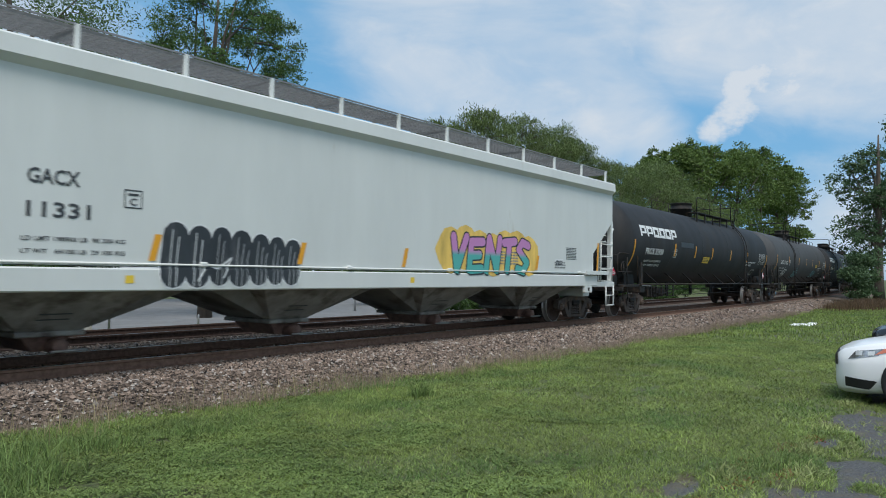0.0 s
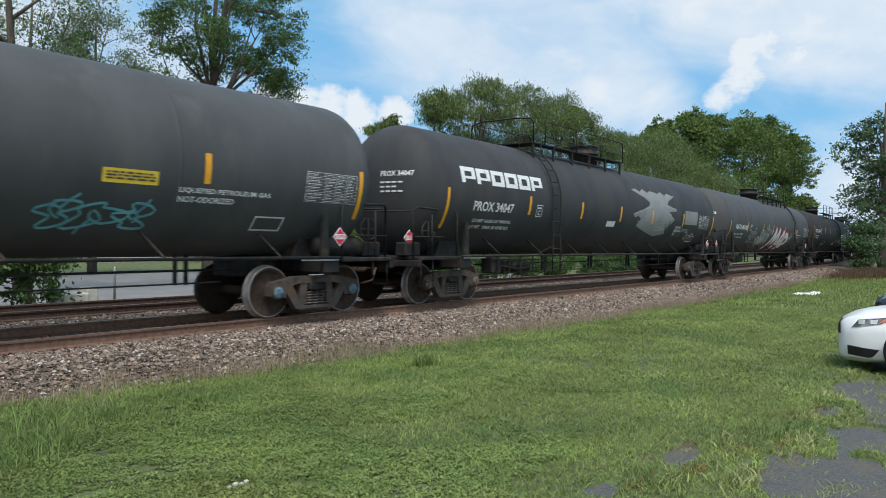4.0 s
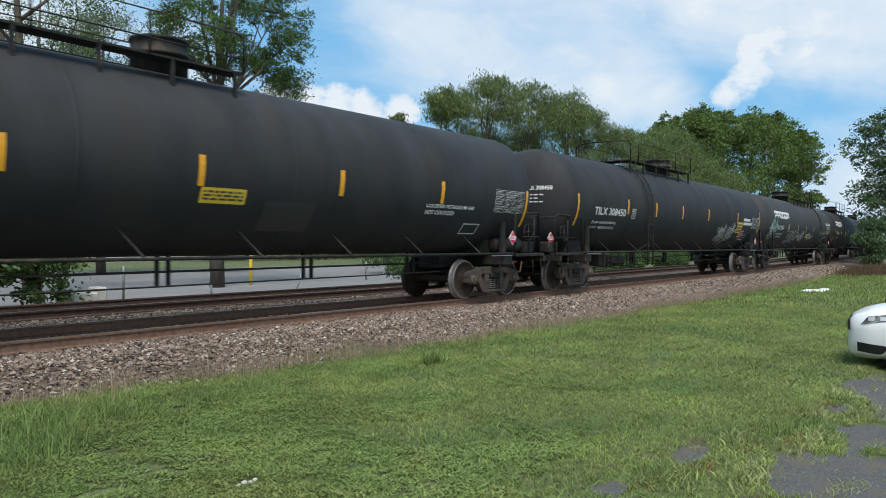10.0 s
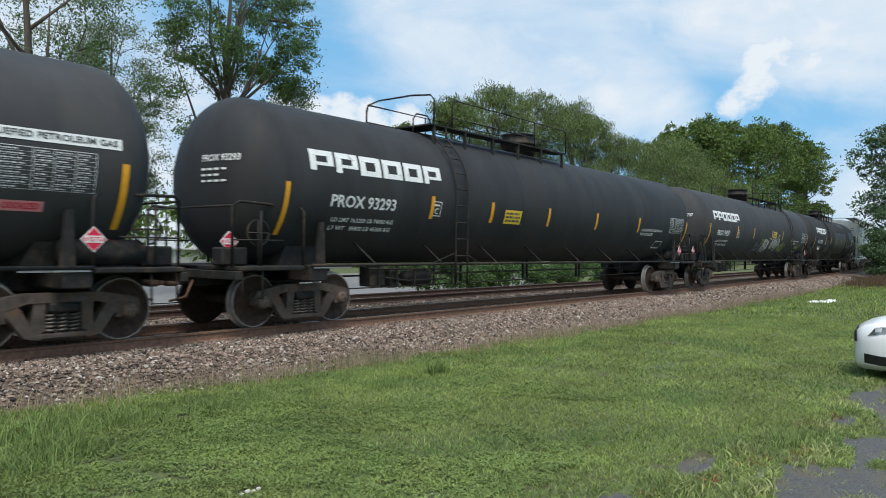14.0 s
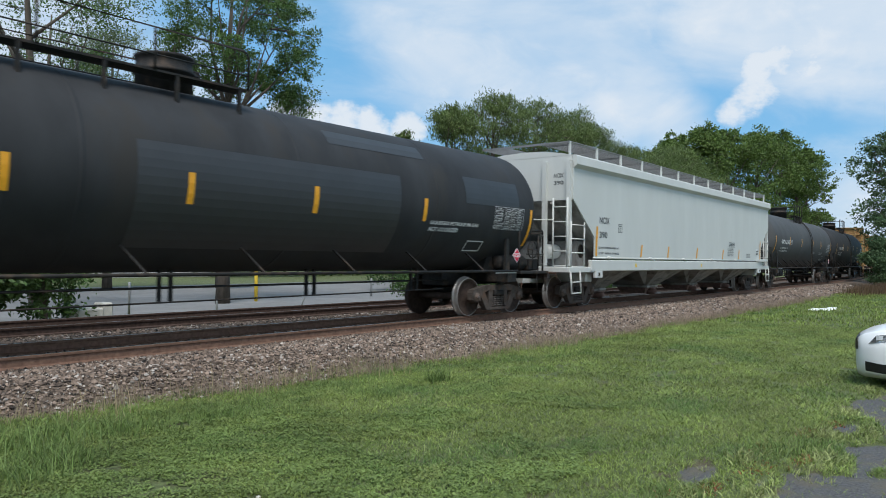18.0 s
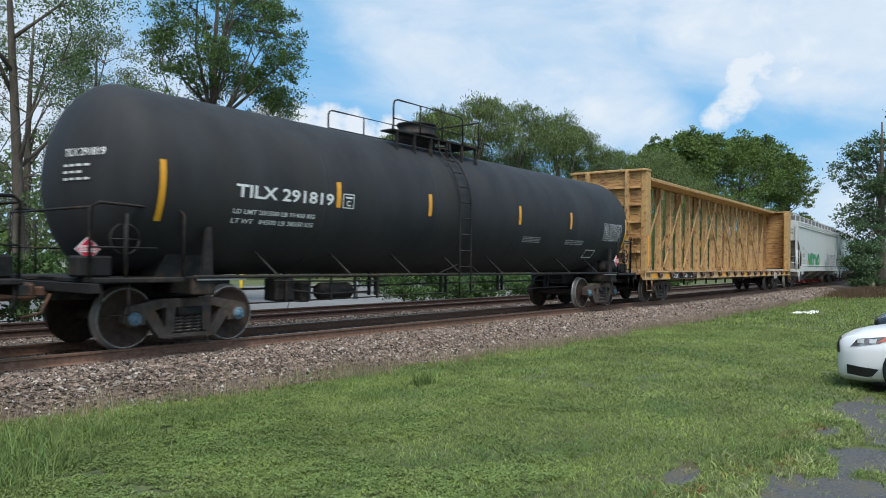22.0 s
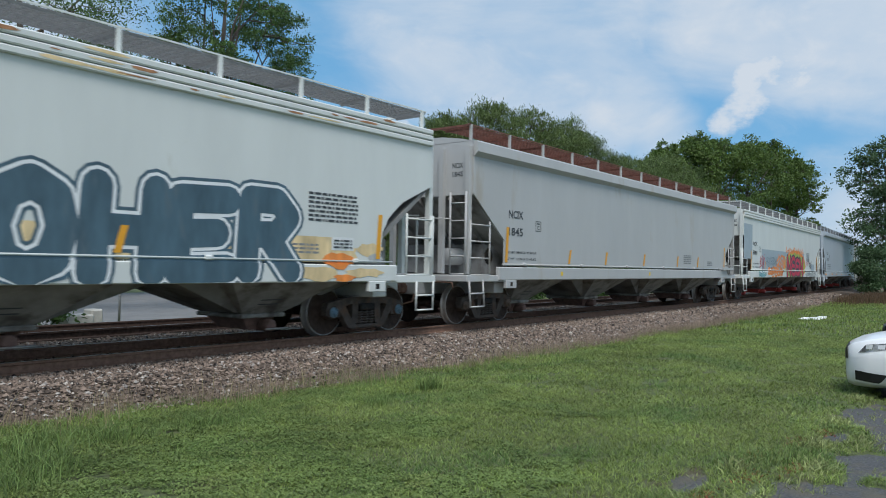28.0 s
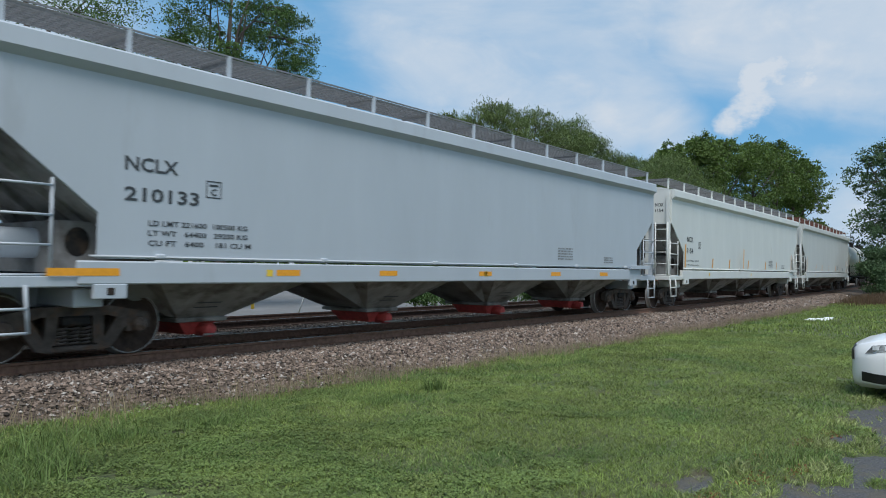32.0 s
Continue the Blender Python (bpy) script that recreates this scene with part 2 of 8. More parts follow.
WHITES = {
    "cream": material("off white hopper paint", (0.66, 0.675, 0.645), 0.5, scale=1.2, vary=0.05, bump=0.04, bscale=2, second=(0.54, 0.52, 0.45), amount=-0.03, ascale=1.5, stretch=(1, 1, 0.25)),
    "white": material("pale grey hopper paint", (0.56, 0.57, 0.545), 0.5, scale=1.2, vary=0.05, bump=0.04, bscale=2, second=(0.5, 0.49, 0.44), amount=-0.03, ascale=1.5, stretch=(1, 1, 0.25)),
    "grey": material("grey hopper paint", (0.465, 0.46, 0.45), 0.5, scale=1.2, vary=0.05, bump=0.04, bscale=2, second=(0.42, 0.38, 0.33), amount=0.03, ascale=1.4, stretch=(1, 1, 0.25)),
    "blue": material("blue grey hopper paint", (0.46, 0.50, 0.54), 0.45, scale=1.2, vary=0.04, bump=0.04, bscale=2, second=(0.42, 0.45, 0.48), amount=0.02, ascale=1.4, stretch=(1, 1, 0.25)),
}
M_GRATE = material("galvanised walkway grating", (0.23, 0.232, 0.235), 0.65, 0.3, scale=20, vary=0.2)
M_GRATE_RUST = material("rusty walkway grating", (0.17, 0.07, 0.05), 0.8, scale=12, vary=0.4)
M_RUST = material("rust streak", (0.40, 0.20, 0.10), 0.9, scale=8, vary=0.35)
# bays and slope sheets: dirt plus the shade under the body, both in the colour
M_BAY = material("dusty shade-toned hopper bay", (0.27, 0.26, 0.24), 0.75, scale=2.5, vary=0.25, second=(0.10, 0.085, 0.075), amount=0.14, ascale=2)
M_SLOPE = material("grimy shade-toned slope sheet", (0.24, 0.235, 0.225), 0.75, scale=2.5, vary=0.2, second=(0.11, 0.095, 0.085), amount=0.15, ascale=1.6)
M_GATE = material("rusty outlet gate", (0.17, 0.10, 0.08), 0.8, scale=9, vary=0.4, bump=0.3)
M_GATE_RED = material("red outlet gate", (0.50, 0.07, 0.06), 0.7, scale=9, vary=0.25)
M_BEAM = material("yellow centre beam paint", (0.46, 0.285, 0.115), 0.7, scale=5, vary=0.22, bump=0.2, bscale=14, second=(0.17, 0.07, 0.04), amount=0.10, ascale=9, stretch=(1, 1, 0.6))
M_BEAM_WORN = material("rust worn yellow paint", (0.38, 0.22, 0.10), 0.75, scale=9, vary=0.3, bump=0.3, second=(0.13, 0.055, 0.035), amount=0.16, ascale=7)
M_SILL = material("faded yellow sill paint", (0.56, 0.36, 0.17), 0.7, scale=6, vary=0.18, bump=0.2, second=(0.20, 0.085, 0.045), amount=0.08, ascale=5, stretch=(0.5, 1, 2))
M_WINCH = material("dark rusted winch", (0.11, 0.06, 0.042), 0.85, scale=14, vary=0.4, bump=0.4)
M_BOARD = material("weathered bulkhead boards", (0.45, 0.275, 0.105), 0.8, scale=4, vary=0.25, bump=0.3, second=(0.20, 0.085, 0.045), amount=0.15, ascale=2.5, stretch=(1, 1, 7))
M_PLATE = material("rust patched yellow plate", (0.47, 0.29, 0.11), 0.75, scale=3, vary=0.15, bump=0.2, bscale=14, second=(0.24, 0.10, 0.045), amount=0.09, ascale=6, stretch=(1, 1, 1.8))
M_ORANGE = material("orange reflector", (0.85, 0.36, 0.02), 0.45, scale=20, vary=0.08)
M_BARK = material("tree bark", (0.085, 0.07, 0.055), 0.95, scale=8, vary=0.4, bump=0.8, bscale=18, stretch=(1, 1, 0.2))
L_LOCUST = leaf_material("locust leaves", (0.08, 0.14, 0.036))
L_WILLOW = leaf_material("willow leaves", (0.125, 0.172, 0.055))
L_MAPLE = leaf_material("dense maple leaves", (0.11, 0.168, 0.04))
L_DARK = leaf_material("dark cedar foliage", (0.075, 0.125, 0.055))
L_SHRUB = leaf_material("shrub leaves", (0.075, 0.135, 0.04))
L_PALE = leaf_material("pale sparse leaves", (0.125, 0.165, 0.08))
M_CARPAINT = material("white car paint", (0.86, 0.86, 0.86), 0.18, scale=3, vary=0.02, spec=0.7)
M_CARDARK = material("dark grey car paint", (0.03, 0.032, 0.036), 0.2, scale=3, vary=0.05, spec=0.7)
M_RUBBER = material("tyre rubber", (0.018, 0.018, 0.018), 0.85, scale=20, vary=0.3)
M_ALLOY = material("alloy wheel", (0.5, 0.5, 0.52), 0.3, 0.9, scale=10, vary=0.1)
M_CHROME = material("bright silver trim", (0.75, 0.76, 0.77), 0.3, 0.2, scale=10, vary=0.05)
M_BLACKTRIM = material("black plastic trim", (0.012, 0.012, 0.013), 0.5, scale=20, vary=0.2)
M_GLASS = material("tinted car glass", (0.01, 0.012, 0.013), 0.05, scale=3, vary=0.1, spec=0.9)
M_LENS = material("headlight lens", (0.42, 0.42, 0.43), 0.12, 0.7, scale=16, vary=0.9)
M_AMBER = material("amber side lamp", (0.70, 0.22, 0.14), 0.2, scale=10, vary=0.1)
M_CONCRETE = material("pale concrete", (0.52, 0.50, 0.45), 0.9, scale=6, vary=0.15, bump=0.2)
M_SIDING = material("white metal siding", (0.68, 0.69, 0.69), 0.6, scale=2, vary=0.05)
M_ROOF = material("pale metal roof", (0.55, 0.56, 0.57), 0.5, scale=2, vary=0.08)
M_GALV = material("galvanised post", (0.35, 0.36, 0.36), 0.5, 0.6, scale=15, vary=0.2)
M_WEED = leaf_material("reddish weeds", (0.13, 0.085, 0.05))
M_DEADLEAF = leaf_material("dead red-brown leaves", (0.26, 0.10, 0.05), 0.4)
M_PLASTIC = material("crumpled white litter", (0.8, 0.8, 0.78), 0.6, scale=20, vary=0.1)

# ---- geometry helpers ----


class Geo:
    """Collects vertices and faces of one mesh."""

    def __init__(self):
        self.v, self.f, self.s = [], [], []

    def add(self, verts, faces, smooth=False):
        k = len(self.v)
        self.v += [tuple(p) for p in verts]
        self.f += [tuple(i + k for i in f) for f in faces]
        self.s += [smooth] * len(faces)
        return self

    def box(self, x0, x1, y0, y1, z0, z1):
        return self.hexa([(x0, y0, z0), (x1, y0, z0), (x1, y1, z0), (x0, y1, z0), (x0, y0, z1), (x1, y0, z1), (x1, y1, z1), (x0, y1, z1)])

    def hexa(self, p):
        return self.add(p, [(0, 3, 2, 1), (4, 5, 6, 7), (0, 1, 5, 4), (1, 2, 6, 5), (2, 3, 7, 6), (3, 0, 4, 7)])

    def cbox(self, x0, x1, y0, y1, z0, z1, b=0.01):
        """A box with chamfered edges."""
        bm = bmesh.new()
        bmesh.ops.create_cube(bm, size=1)
        for q in bm.verts:
            q.co = ((x0 + x1) / 2 + q.co.x * (x1 - x0), (y0 + y1) / 2 + q.co.y * (y1 - y0), (z0 + z1) / 2 + q.co.z * (z1 - z0))
        bmesh.ops.bevel(bm, geom=bm.edges[:], offset=b, segments=1, affect="EDGES")
        return self.bm(bm)

    def bm(self, bm, smooth=False):
        bm.verts.index_update()
        self.add([q.co[:] for q in bm.verts], [[q.index for q in f.verts] for f in bm.faces], smooth)
        bm.free()
        return self

    def tube(self, pts, r, n=6, caps=True):
        """A round bar along points."""
        pts = [Vector(p) for p in pts]
        rs = r if isinstance(r, (list, tuple)) else [r] * len(pts)
        rings, faces = [], []
        ref = None
        for i, p in enumerate(pts):
            d = (pts[min(i + 1, len(pts) - 1)] - pts[max(i - 1, 0)]).normalized()
            if ref is None:
                ref = Vector((0, 0, 1)) if abs(d.z) < 0.9 else Vector((1, 0, 0))
            a = d.cross(ref).normalized()
            b = d.cross(a).normalized()
            rings += [p + (a * math.cos(2 * math.pi * k / n) + b * math.sin(2 * math.pi * k / n)) * rs[i] for k in range(n)]
        for i in range(len(pts) - 1):
            for k in range(n):
                k2 = (k + 1) % n
                faces.append((i * n + k, i * n + k2, (i + 1) * n + k2, (i + 1) * n + k))
        if caps:
            faces.append(tuple(range(n))[::1])
            faces.append(tuple(range((len(pts) - 1) * n, len(pts) * n))[::-1])
        return self.add(rings, faces, n > 4)

    def lathe(self, prof, axis="x", n=32, at=(0, 0, 0), smooth=True, caps=True):
        """Turns (along, radius) pairs round an axis."""
        verts, faces = [], []
        for a, r in prof:
            for k in range(n):
                u, w = r * math.cos(2 * math.pi * k / n), r * math.sin(2 * math.pi * k / n)
                q = {"x": (a, u, w), "y": (u, a, w), "z": (u, w, a)}[axis]
                verts.append((q[0] + at[0], q[1] + at[1], q[2] + at[2]))
        for i in range(len(prof) - 1):
            for k in range(n):
                k2 = (k + 1) % n
                faces.append((i * n + k, i * n + k2, (i + 1) * n + k2, (i + 1) * n + k))
        if caps:
            faces.append(tuple(range(n)))
            faces.append(tuple(range((len(prof) - 1) * n, len(prof) * n))[::-1])
        return self.add(verts, faces, smooth)

    def prism(self, poly, y0, y1):
        """An outline in x, z pushed from y0 to y1."""
        n = len(poly)
        verts = [(x, y0, z) for x, z in poly] + [(x, y1, z) for x, z in poly]
        faces = [tuple(range(n)), tuple(range(n, 2 * n))[::-1]] + [(i, i + n, (i + 1) % n + n, (i + 1) % n) for i in range(n)]
        return self.add(verts, faces)

    def bar(self, a, b, w, h):
        """A flat bar between two points, w wide across y, h deep."""
        a, b = Vector(a), Vector(b)
        d = (b - a).normalized()
        up = Vector((0, 1, 0)) if abs(d.y) < 0.9 else Vector((1, 0, 0))
        s = d.cross(up).normalized() * h / 2
        t = up * w / 2
        return self.hexa([a - s - t, b - s - t, b - s + t, a - s + t, a + s - t, b + s - t, b + s + t, a + s + t])

    def mesh(self, name):
        me = bpy.data.meshes.new(name)
        me.from_pydata(self.v, [], self.f)
        me.polygons.foreach_set("use_smooth", self.s)
        bm = bmesh.new()
        bm.from_mesh(me)
        bmesh.ops.recalc_face_normals(bm, faces=bm.faces[:])
        bm.to_mesh(me)
        bm.free()
        return me


def part(name, geo, mat, parent, label="", kind=""):
    me = geo if isinstance(geo, bpy.types.Mesh) else geo.mesh(name)
    if not me.materials:
        me.materials.append(mat)
    ob = new(name, me)
    ob.parent = parent
    return tagged(ob, label, "", "", kind)


def thing(name, label, category, group="", at=(0, 0, 0)):
    ob = new(name)
    ob.empty_display_size = 0.2
    ob.location = at
    return tagged(ob, label, category, group)


def bulk(name, verts, faces, mat, parent=None, label="", kind="", category="", smooth=False):
    """One mesh out of number arrays, for what nobody could count."""
    me = bpy.data.meshes.new(name)
    verts, faces = np.asarray(verts, np.float32), np.asarray(faces, np.int32)
    k = faces.shape[1]
    me.vertices.add(len(verts))
    me.vertices.foreach_set("co", verts.ravel())
    me.loops.add(faces.size)
    me.loops.foreach_set("vertex_index", faces.ravel())
    me.polygons.add(len(faces))
    me.polygons.foreach_set("loop_start", np.arange(0, faces.size, k, dtype=np.int32))
    me.polygons.foreach_set("use_smooth", np.full(len(faces), smooth))
    me.update(calc_edges=True)
    me.materials.append(mat)
    ob = new(name, me)
    ob.parent = parent
    return tagged(ob, label, category, "", kind)


def track_y(x):
    return (x - BEND_X) ** 2 / (2 * BEND_R) if x > BEND_X else 0.0


# ---- lettering ----
FONT_CACHE = {}


def prepare_text(strings, fat=0.022, mark=""):
    obs = []
    for s in strings:
        cu = bpy.data.curves.new("text", "FONT")
        cu.body, cu.size, cu.resolution_u = s, 1.0, 2
        cu.offset = fat
        obs.append((s, new("text", cu)))
    bpy.context.view_layer.update()
    dg = bpy.context.evaluated_depsgraph_get()
    for s, ob in obs:
        me = bpy.data.meshes.new_from_object(ob.evaluated_get(dg))
        v = np.array([q.co[:2] for q in me.vertices])
        f = [tuple(p.vertices) for p in me.polygons]
        lo, hi = v.min(0), v.max(0)
        FONT_CACHE[s + mark] = ((v - lo) / (hi - lo), f)
        bpy.data.meshes.remove(me)
        cu = ob.data
        bpy.data.objects.remove(ob)
        bpy.data.curves.remove(cu)


class Side:
    """The near flank of a wagon, on which paint lies: maps length and height to a place."""

    def __init__(self, half, radius=None, mid=0.0, sill=0.0):
        self.half, self.radius, self.mid, self.sill = half, radius, mid, sill

    def at(self, x, z, off):
        if self.radius:
            r = self.radius + off
            d = max(-0.98 * r, min(0.98 * r, z - self.mid))
            return (x, -math.sqrt(r * r - d * d), z)
        if z < self.sill:
            return (x, -self.half - 0.032 - off, max(z, 1.057))
        return (x, -self.half - off, z)


def lay(g, side, flat, faces, off):
    """Lays a flat figure on the flank; where it crosses the sill it is cut so that it follows the step."""
    zs = [p[1] for p in flat]
    if not (side.sill and min(zs) < side.sill < max(zs)):
        g.add([side.at(x, z, off) for x, z in flat], faces)
        return
    bm = bmesh.new()
    vs = [bm.verts.new((x, z, 0)) for x, z in flat]
    for f in faces:
        try:
            bm.faces.new([vs[i] for i in f])
        except ValueError:
            pass
    for z in (side.sill - 0.0005, side.sill + 0.0005):
        bmesh.ops.bisect_plane(bm, geom=bm.verts[:] + bm.edges[:] + bm.faces[:], plane_co=(0, z, 0), plane_no=(0, 1, 0))
    for q in bm.verts:
        q.co = side.at(q.co.x, q.co.y, off)
    g.bm(bm)


def paint_text(g, side, s, x0, x1, z0, z1, off=0.006, lean=0.0):
    v, f = FONT_CACHE[s]
    if side.sill:
        lay(g, side, [(x0 + p[0] * (x1 - x0) + lean * p[1], z0 + p[1] * (z1 - z0)) for p in v], f, off)
        return
    bm = bmesh.new()
    vs = [bm.verts.new((x0 + p[0] * (x1 - x0), z0 + p[1] * (z1 - z0), 0)) for p in v]
    for q in f:
        try:
            bm.faces.new([vs[i] for i in q])
        except ValueError:
            pass
    if side.radius and z1 - z0 > 0.15:
        k = int((z1 - z0) / 0.12) + 1
        for i in range(1, k):
            bmesh.ops.bisect_plane(bm, geom=bm.verts[:] + bm.edges[:] + bm.faces[:], plane_co=(0, z0 + (z1 - z0) * i / k, 0), plane_no=(0, 1, 0))
    for q in bm.verts:
        q.co = side.at(q.co.x, q.co.y, off)
    g.bm(bm)


def paint_quad(g, side, x0, x1, z0, z1, off=0.004, lean=0.0):
    n = max(1, int(abs(z1 - z0) / 0.12)) if side.radius else 1
    verts, faces = [], []
    for i in range(n + 1):
        z = z0 + (z1 - z0) * i / n
        dx = lean * i / n
        verts += [(x0 + dx, z), (x1 + dx, z)]
    for i in range(n):
        faces.append((2 * i, 2 * i + 1, 2 * i + 3, 2 * i + 2))
    lay(g, side, verts, faces, off)


def paint_blob(g, side, outline, off, rings=4):
    """A filled outline that is star-shaped about its middle."""
    cx, cz = sum(p[0] for p in outline) / len(outline), sum(p[1] for p in outline) / len(outline)
    n = len(outline)
    verts, faces = [(cx, cz)], []
    for r in range(1, rings + 1):
        verts += [(cx + (x - cx) * r / rings, cz + (z - cz) * r / rings) for x, z in outline]
    for k in range(n):
        faces.append((0, 1 + k, 1 + (k + 1) % n))
    for r in range(rings - 1):
        for k in range(n):
            a, b = 1 + r * n + k, 1 + r * n + (k + 1) % n
            faces.append((a, b, b + n, a + n))
    lay(g, side, verts, faces, off)


def paint_stroke(g, side, pts, width, off):
    """A ribbon of spray paint along points in length and height."""
    verts, faces = [], []
    for i, (x, z) in enumerate(pts):
        a, b = pts[max(0, i - 1)], pts[min(len(pts) - 1, i + 1)]
        d = math.hypot(b[0] - a[0], b[1] - a[1]) or 1
        nx, nz = -(b[1] - a[1]) / d * width / 2, (b[0] - a[0]) / d * width / 2
        verts += [(x + nx, z + nz), (x - nx, z - nz)]
    for i in range(len(pts) - 1):
        faces.append((2 * i, 2 * i + 1, 2 * i + 3, 2 * i + 2))
    lay(g, side, verts, faces, off)


def spray(name, base):
    return material(name, base, 0.55, scale=3, vary=0.3, stretch=(1, 1, 0.3), second=tuple(c * 0.75 + 0.05 for c in base), amount=0.04, ascale=4)


def scribble(car, side, x0, x1, z0, z1, mat, seed, strokes=3, width=0.035):
    """A tag of looping bubble shapes and slashes that cannot be read; each sprayed line is a part."""
    rng = random.Random(seed)
    n = max(2, strokes)
    w, h = (x1 - x0) / n, z1 - z0
    for s in range(n):
        cx, cz = x0 + w * (s + 0.5), (z0 + z1) / 2 + h * rng.uniform(-0.08, 0.08)
        big = 1.0 if 0 < s < n - 1 else 0.8
        p, q, r = rng.uniform(0, 6.28), rng.uniform(0, 6.28), rng.uniform(0, 6.28)
        lean = rng.uniform(-0.1, 0.35)
        pts = []
        for k in range(31):
            a = 2 * math.pi * 1.07 * k / 30 + p
            rad = 1 + 0.28 * math.sin(2 * a + q) + 0.30 * math.sin(3 * a + r)
            u, v = rad * math.cos(a) * 0.52 * w * big + 0.16 * w * math.sin(4 * a + q), rad * math.sin(a) * 0.42 * h * big
            pts.append((cx + u + v * lean, cz + v))
        g = Geo()
        paint_stroke(g, side, pts, width, 0.006 + 0.0006 * (s % 3))
        part("spray_line", g, mat, car, "quick spray painted scribble")
        g = Geo()
        a = rng.uniform(0, 6.28)
        inner = [(cx + 0.16 * w * math.cos(a + k * 0.75), cz + 0.2 * h * math.sin(a + k * 0.62)) for k in range(9)]
        paint_stroke(g, side, inner, width * 0.85, 0.0085)
        part("spray_line", g, mat, car)
        if rng.random() < 0.6:
            g = Geo()
            t = rng.choice((-1, 1))
            paint_stroke(g, side, [(cx + w * 0.1 * t, cz + h * 0.15 * t), (cx + w * 0.3 * t, cz + h * 0.42 * t), (cx + w * (0.35 + 0.2 * rng.random()) * t, cz + h * 0.62 * t)], width * 0.9, 0.009)
            part("spray_line", g, mat, car)


GLYPHS = {
    "A": (((0.0, 0.0), (0.38, 1.0), (0.62, 1.0), (1.0, 0.0)), ((0.2, 0.36), (0.8, 0.36))),
    "N": (((0.0, 0.0), (0.06, 1.0), (0.9, 0.02), (1.0, 1.0)),),
    "E": (((1.0, 0.98), (0.05, 0.95), (0.0, 0.03), (1.0, 0.06)), ((0.05, 0.5), (0.78, 0.53))),
    "3": (((1.0, 0.92), (0.6, 1.02), (0.2, 0.95), (0.04, 0.78), (0.22, 0.58), (0.85, 0.54)), ((0.22, 0.58), (0.02, 0.36), (0.1, 0.12), (0.45, 0.02), (1.0, 0.1))),
    "T": (((0.0, 0.93), (1.0, 1.0)), ((0.5, 0.96), (0.45, 0.0))),
    "W": (((0.0, 1.0), (0.22, 0.0), (0.5, 0.72), (0.74, 0.0), (1.0, 1.0)),),
    "O": (((0.5, 1.0), (0.15, 0.85), (0.02, 0.5), (0.15, 0.15), (0.5, 0.0), (0.85, 0.15), (0.98, 0.5), (0.85, 0.85), (0.5, 1.0)),),
    "R": (((0.0, 0.0), (0.03, 1.0), (0.65, 1.0), (0.95, 0.78), (0.65, 0.52), (0.05, 0.5)), ((0.45, 0.5), (1.0, 0.0))),
    "H": (((0.0, 0.0), (0.03, 1.0)), ((0.97, 0.0), (1.0, 1.0)), ((0.0, 0.5), (1.0, 0.5))),
    "L": (((0.1, 1.0), (0.0, 0.04), (0.95, 0.08)),),
    "I": (((0.2, 0.56), (0.75, 0.5), (0.7, 0.0)), ((0.3, 0.5), (0.25, 0.0)), ((0.3, 0.95), (0.5, 1.05), (0.7, 0.95), (0.5, 0.85), (0.3, 0.95))),
    "M": (((0.0, 0.0), (0.3, 1.0), (0.45, 0.3), (0.78, 1.0), (0.95, 0.05)),),
    "D": (((0.12, 0.04), (0.1, 0.95), (0.55, 0.9), (0.98, 0.5), (0.6, 0.08), (0.0, 0.0)),),
    "K": (((0.0, 0.0), (0.05, 1.0)), ((0.95, 1.0), (0.08, 0.45), (1.0, 0.0))),
    "S": (((1.0, 0.9), (0.4, 1.0), (0.05, 0.75), (0.5, 0.52), (0.95, 0.3), (0.55, 0.0), (0.0, 0.08)),),
    "V": (((0.0, 1.0), (0.45, 0.0), (1.0, 1.0)),),
    "U": (((0.0, 1.0), (0.05, 0.2), (0.5, 0.0), (0.95, 0.2), (1.0, 1.0)),),
    "Y": (((0.0, 1.0), (0.5, 0.5), (1.0, 1.0)), ((0.5, 0.5), (0.4, 0.0))),
    "B": (((0.0, 0.0), (0.0, 1.0), (0.75, 0.9), (0.7, 0.6), (0.1, 0.52), (0.9, 0.4), (0.8, 0.05), (0.0, 0.0)),),
    "|": (((0.5, 0.0), (0.5, 1.0)),),
}


def fat_stroke(g, side, pts, width, off):
    """A sprayed bar with round joints and ends along a bent line."""
    k = 0
    for (xa, za), (xb, zb) in zip(pts, pts[1:]):
        d = math.hypot(xb - xa, zb - za)
        if d < 1e-4:
            continue
        n = max(1, int(d / 0.12)) if side.radius else 1
        nx, nz = -(zb - za) / d * width / 2, (xb - xa) / d * width / 2
        w = max(1, int(width / 0.12)) if side.radius else 1
        flat = [(xa + (xb - xa) * i / n + nx * (2 * j / w - 1), za + (zb - za) * i / n + nz * (2 * j / w - 1)) for i in range(n + 1) for j in range(w + 1)]
        lay(g, side, flat, [(i * (w + 1) + j, (i + 1) * (w + 1) + j, (i + 1) * (w + 1) + j + 1, i * (w + 1) + j + 1) for i in range(n) for j in range(w)], off + k * 0.00004)
        k += 1
    for x, z in pts:
        paint_blob(g, side, [(x + width / 2 * math.cos(2 * math.pi * q / 12), z + width / 2 * math.sin(2 * math.pi * q / 12)) for q in range(12)], off + k * 0.00004, 2 if side.radius else 1)
        k += 1


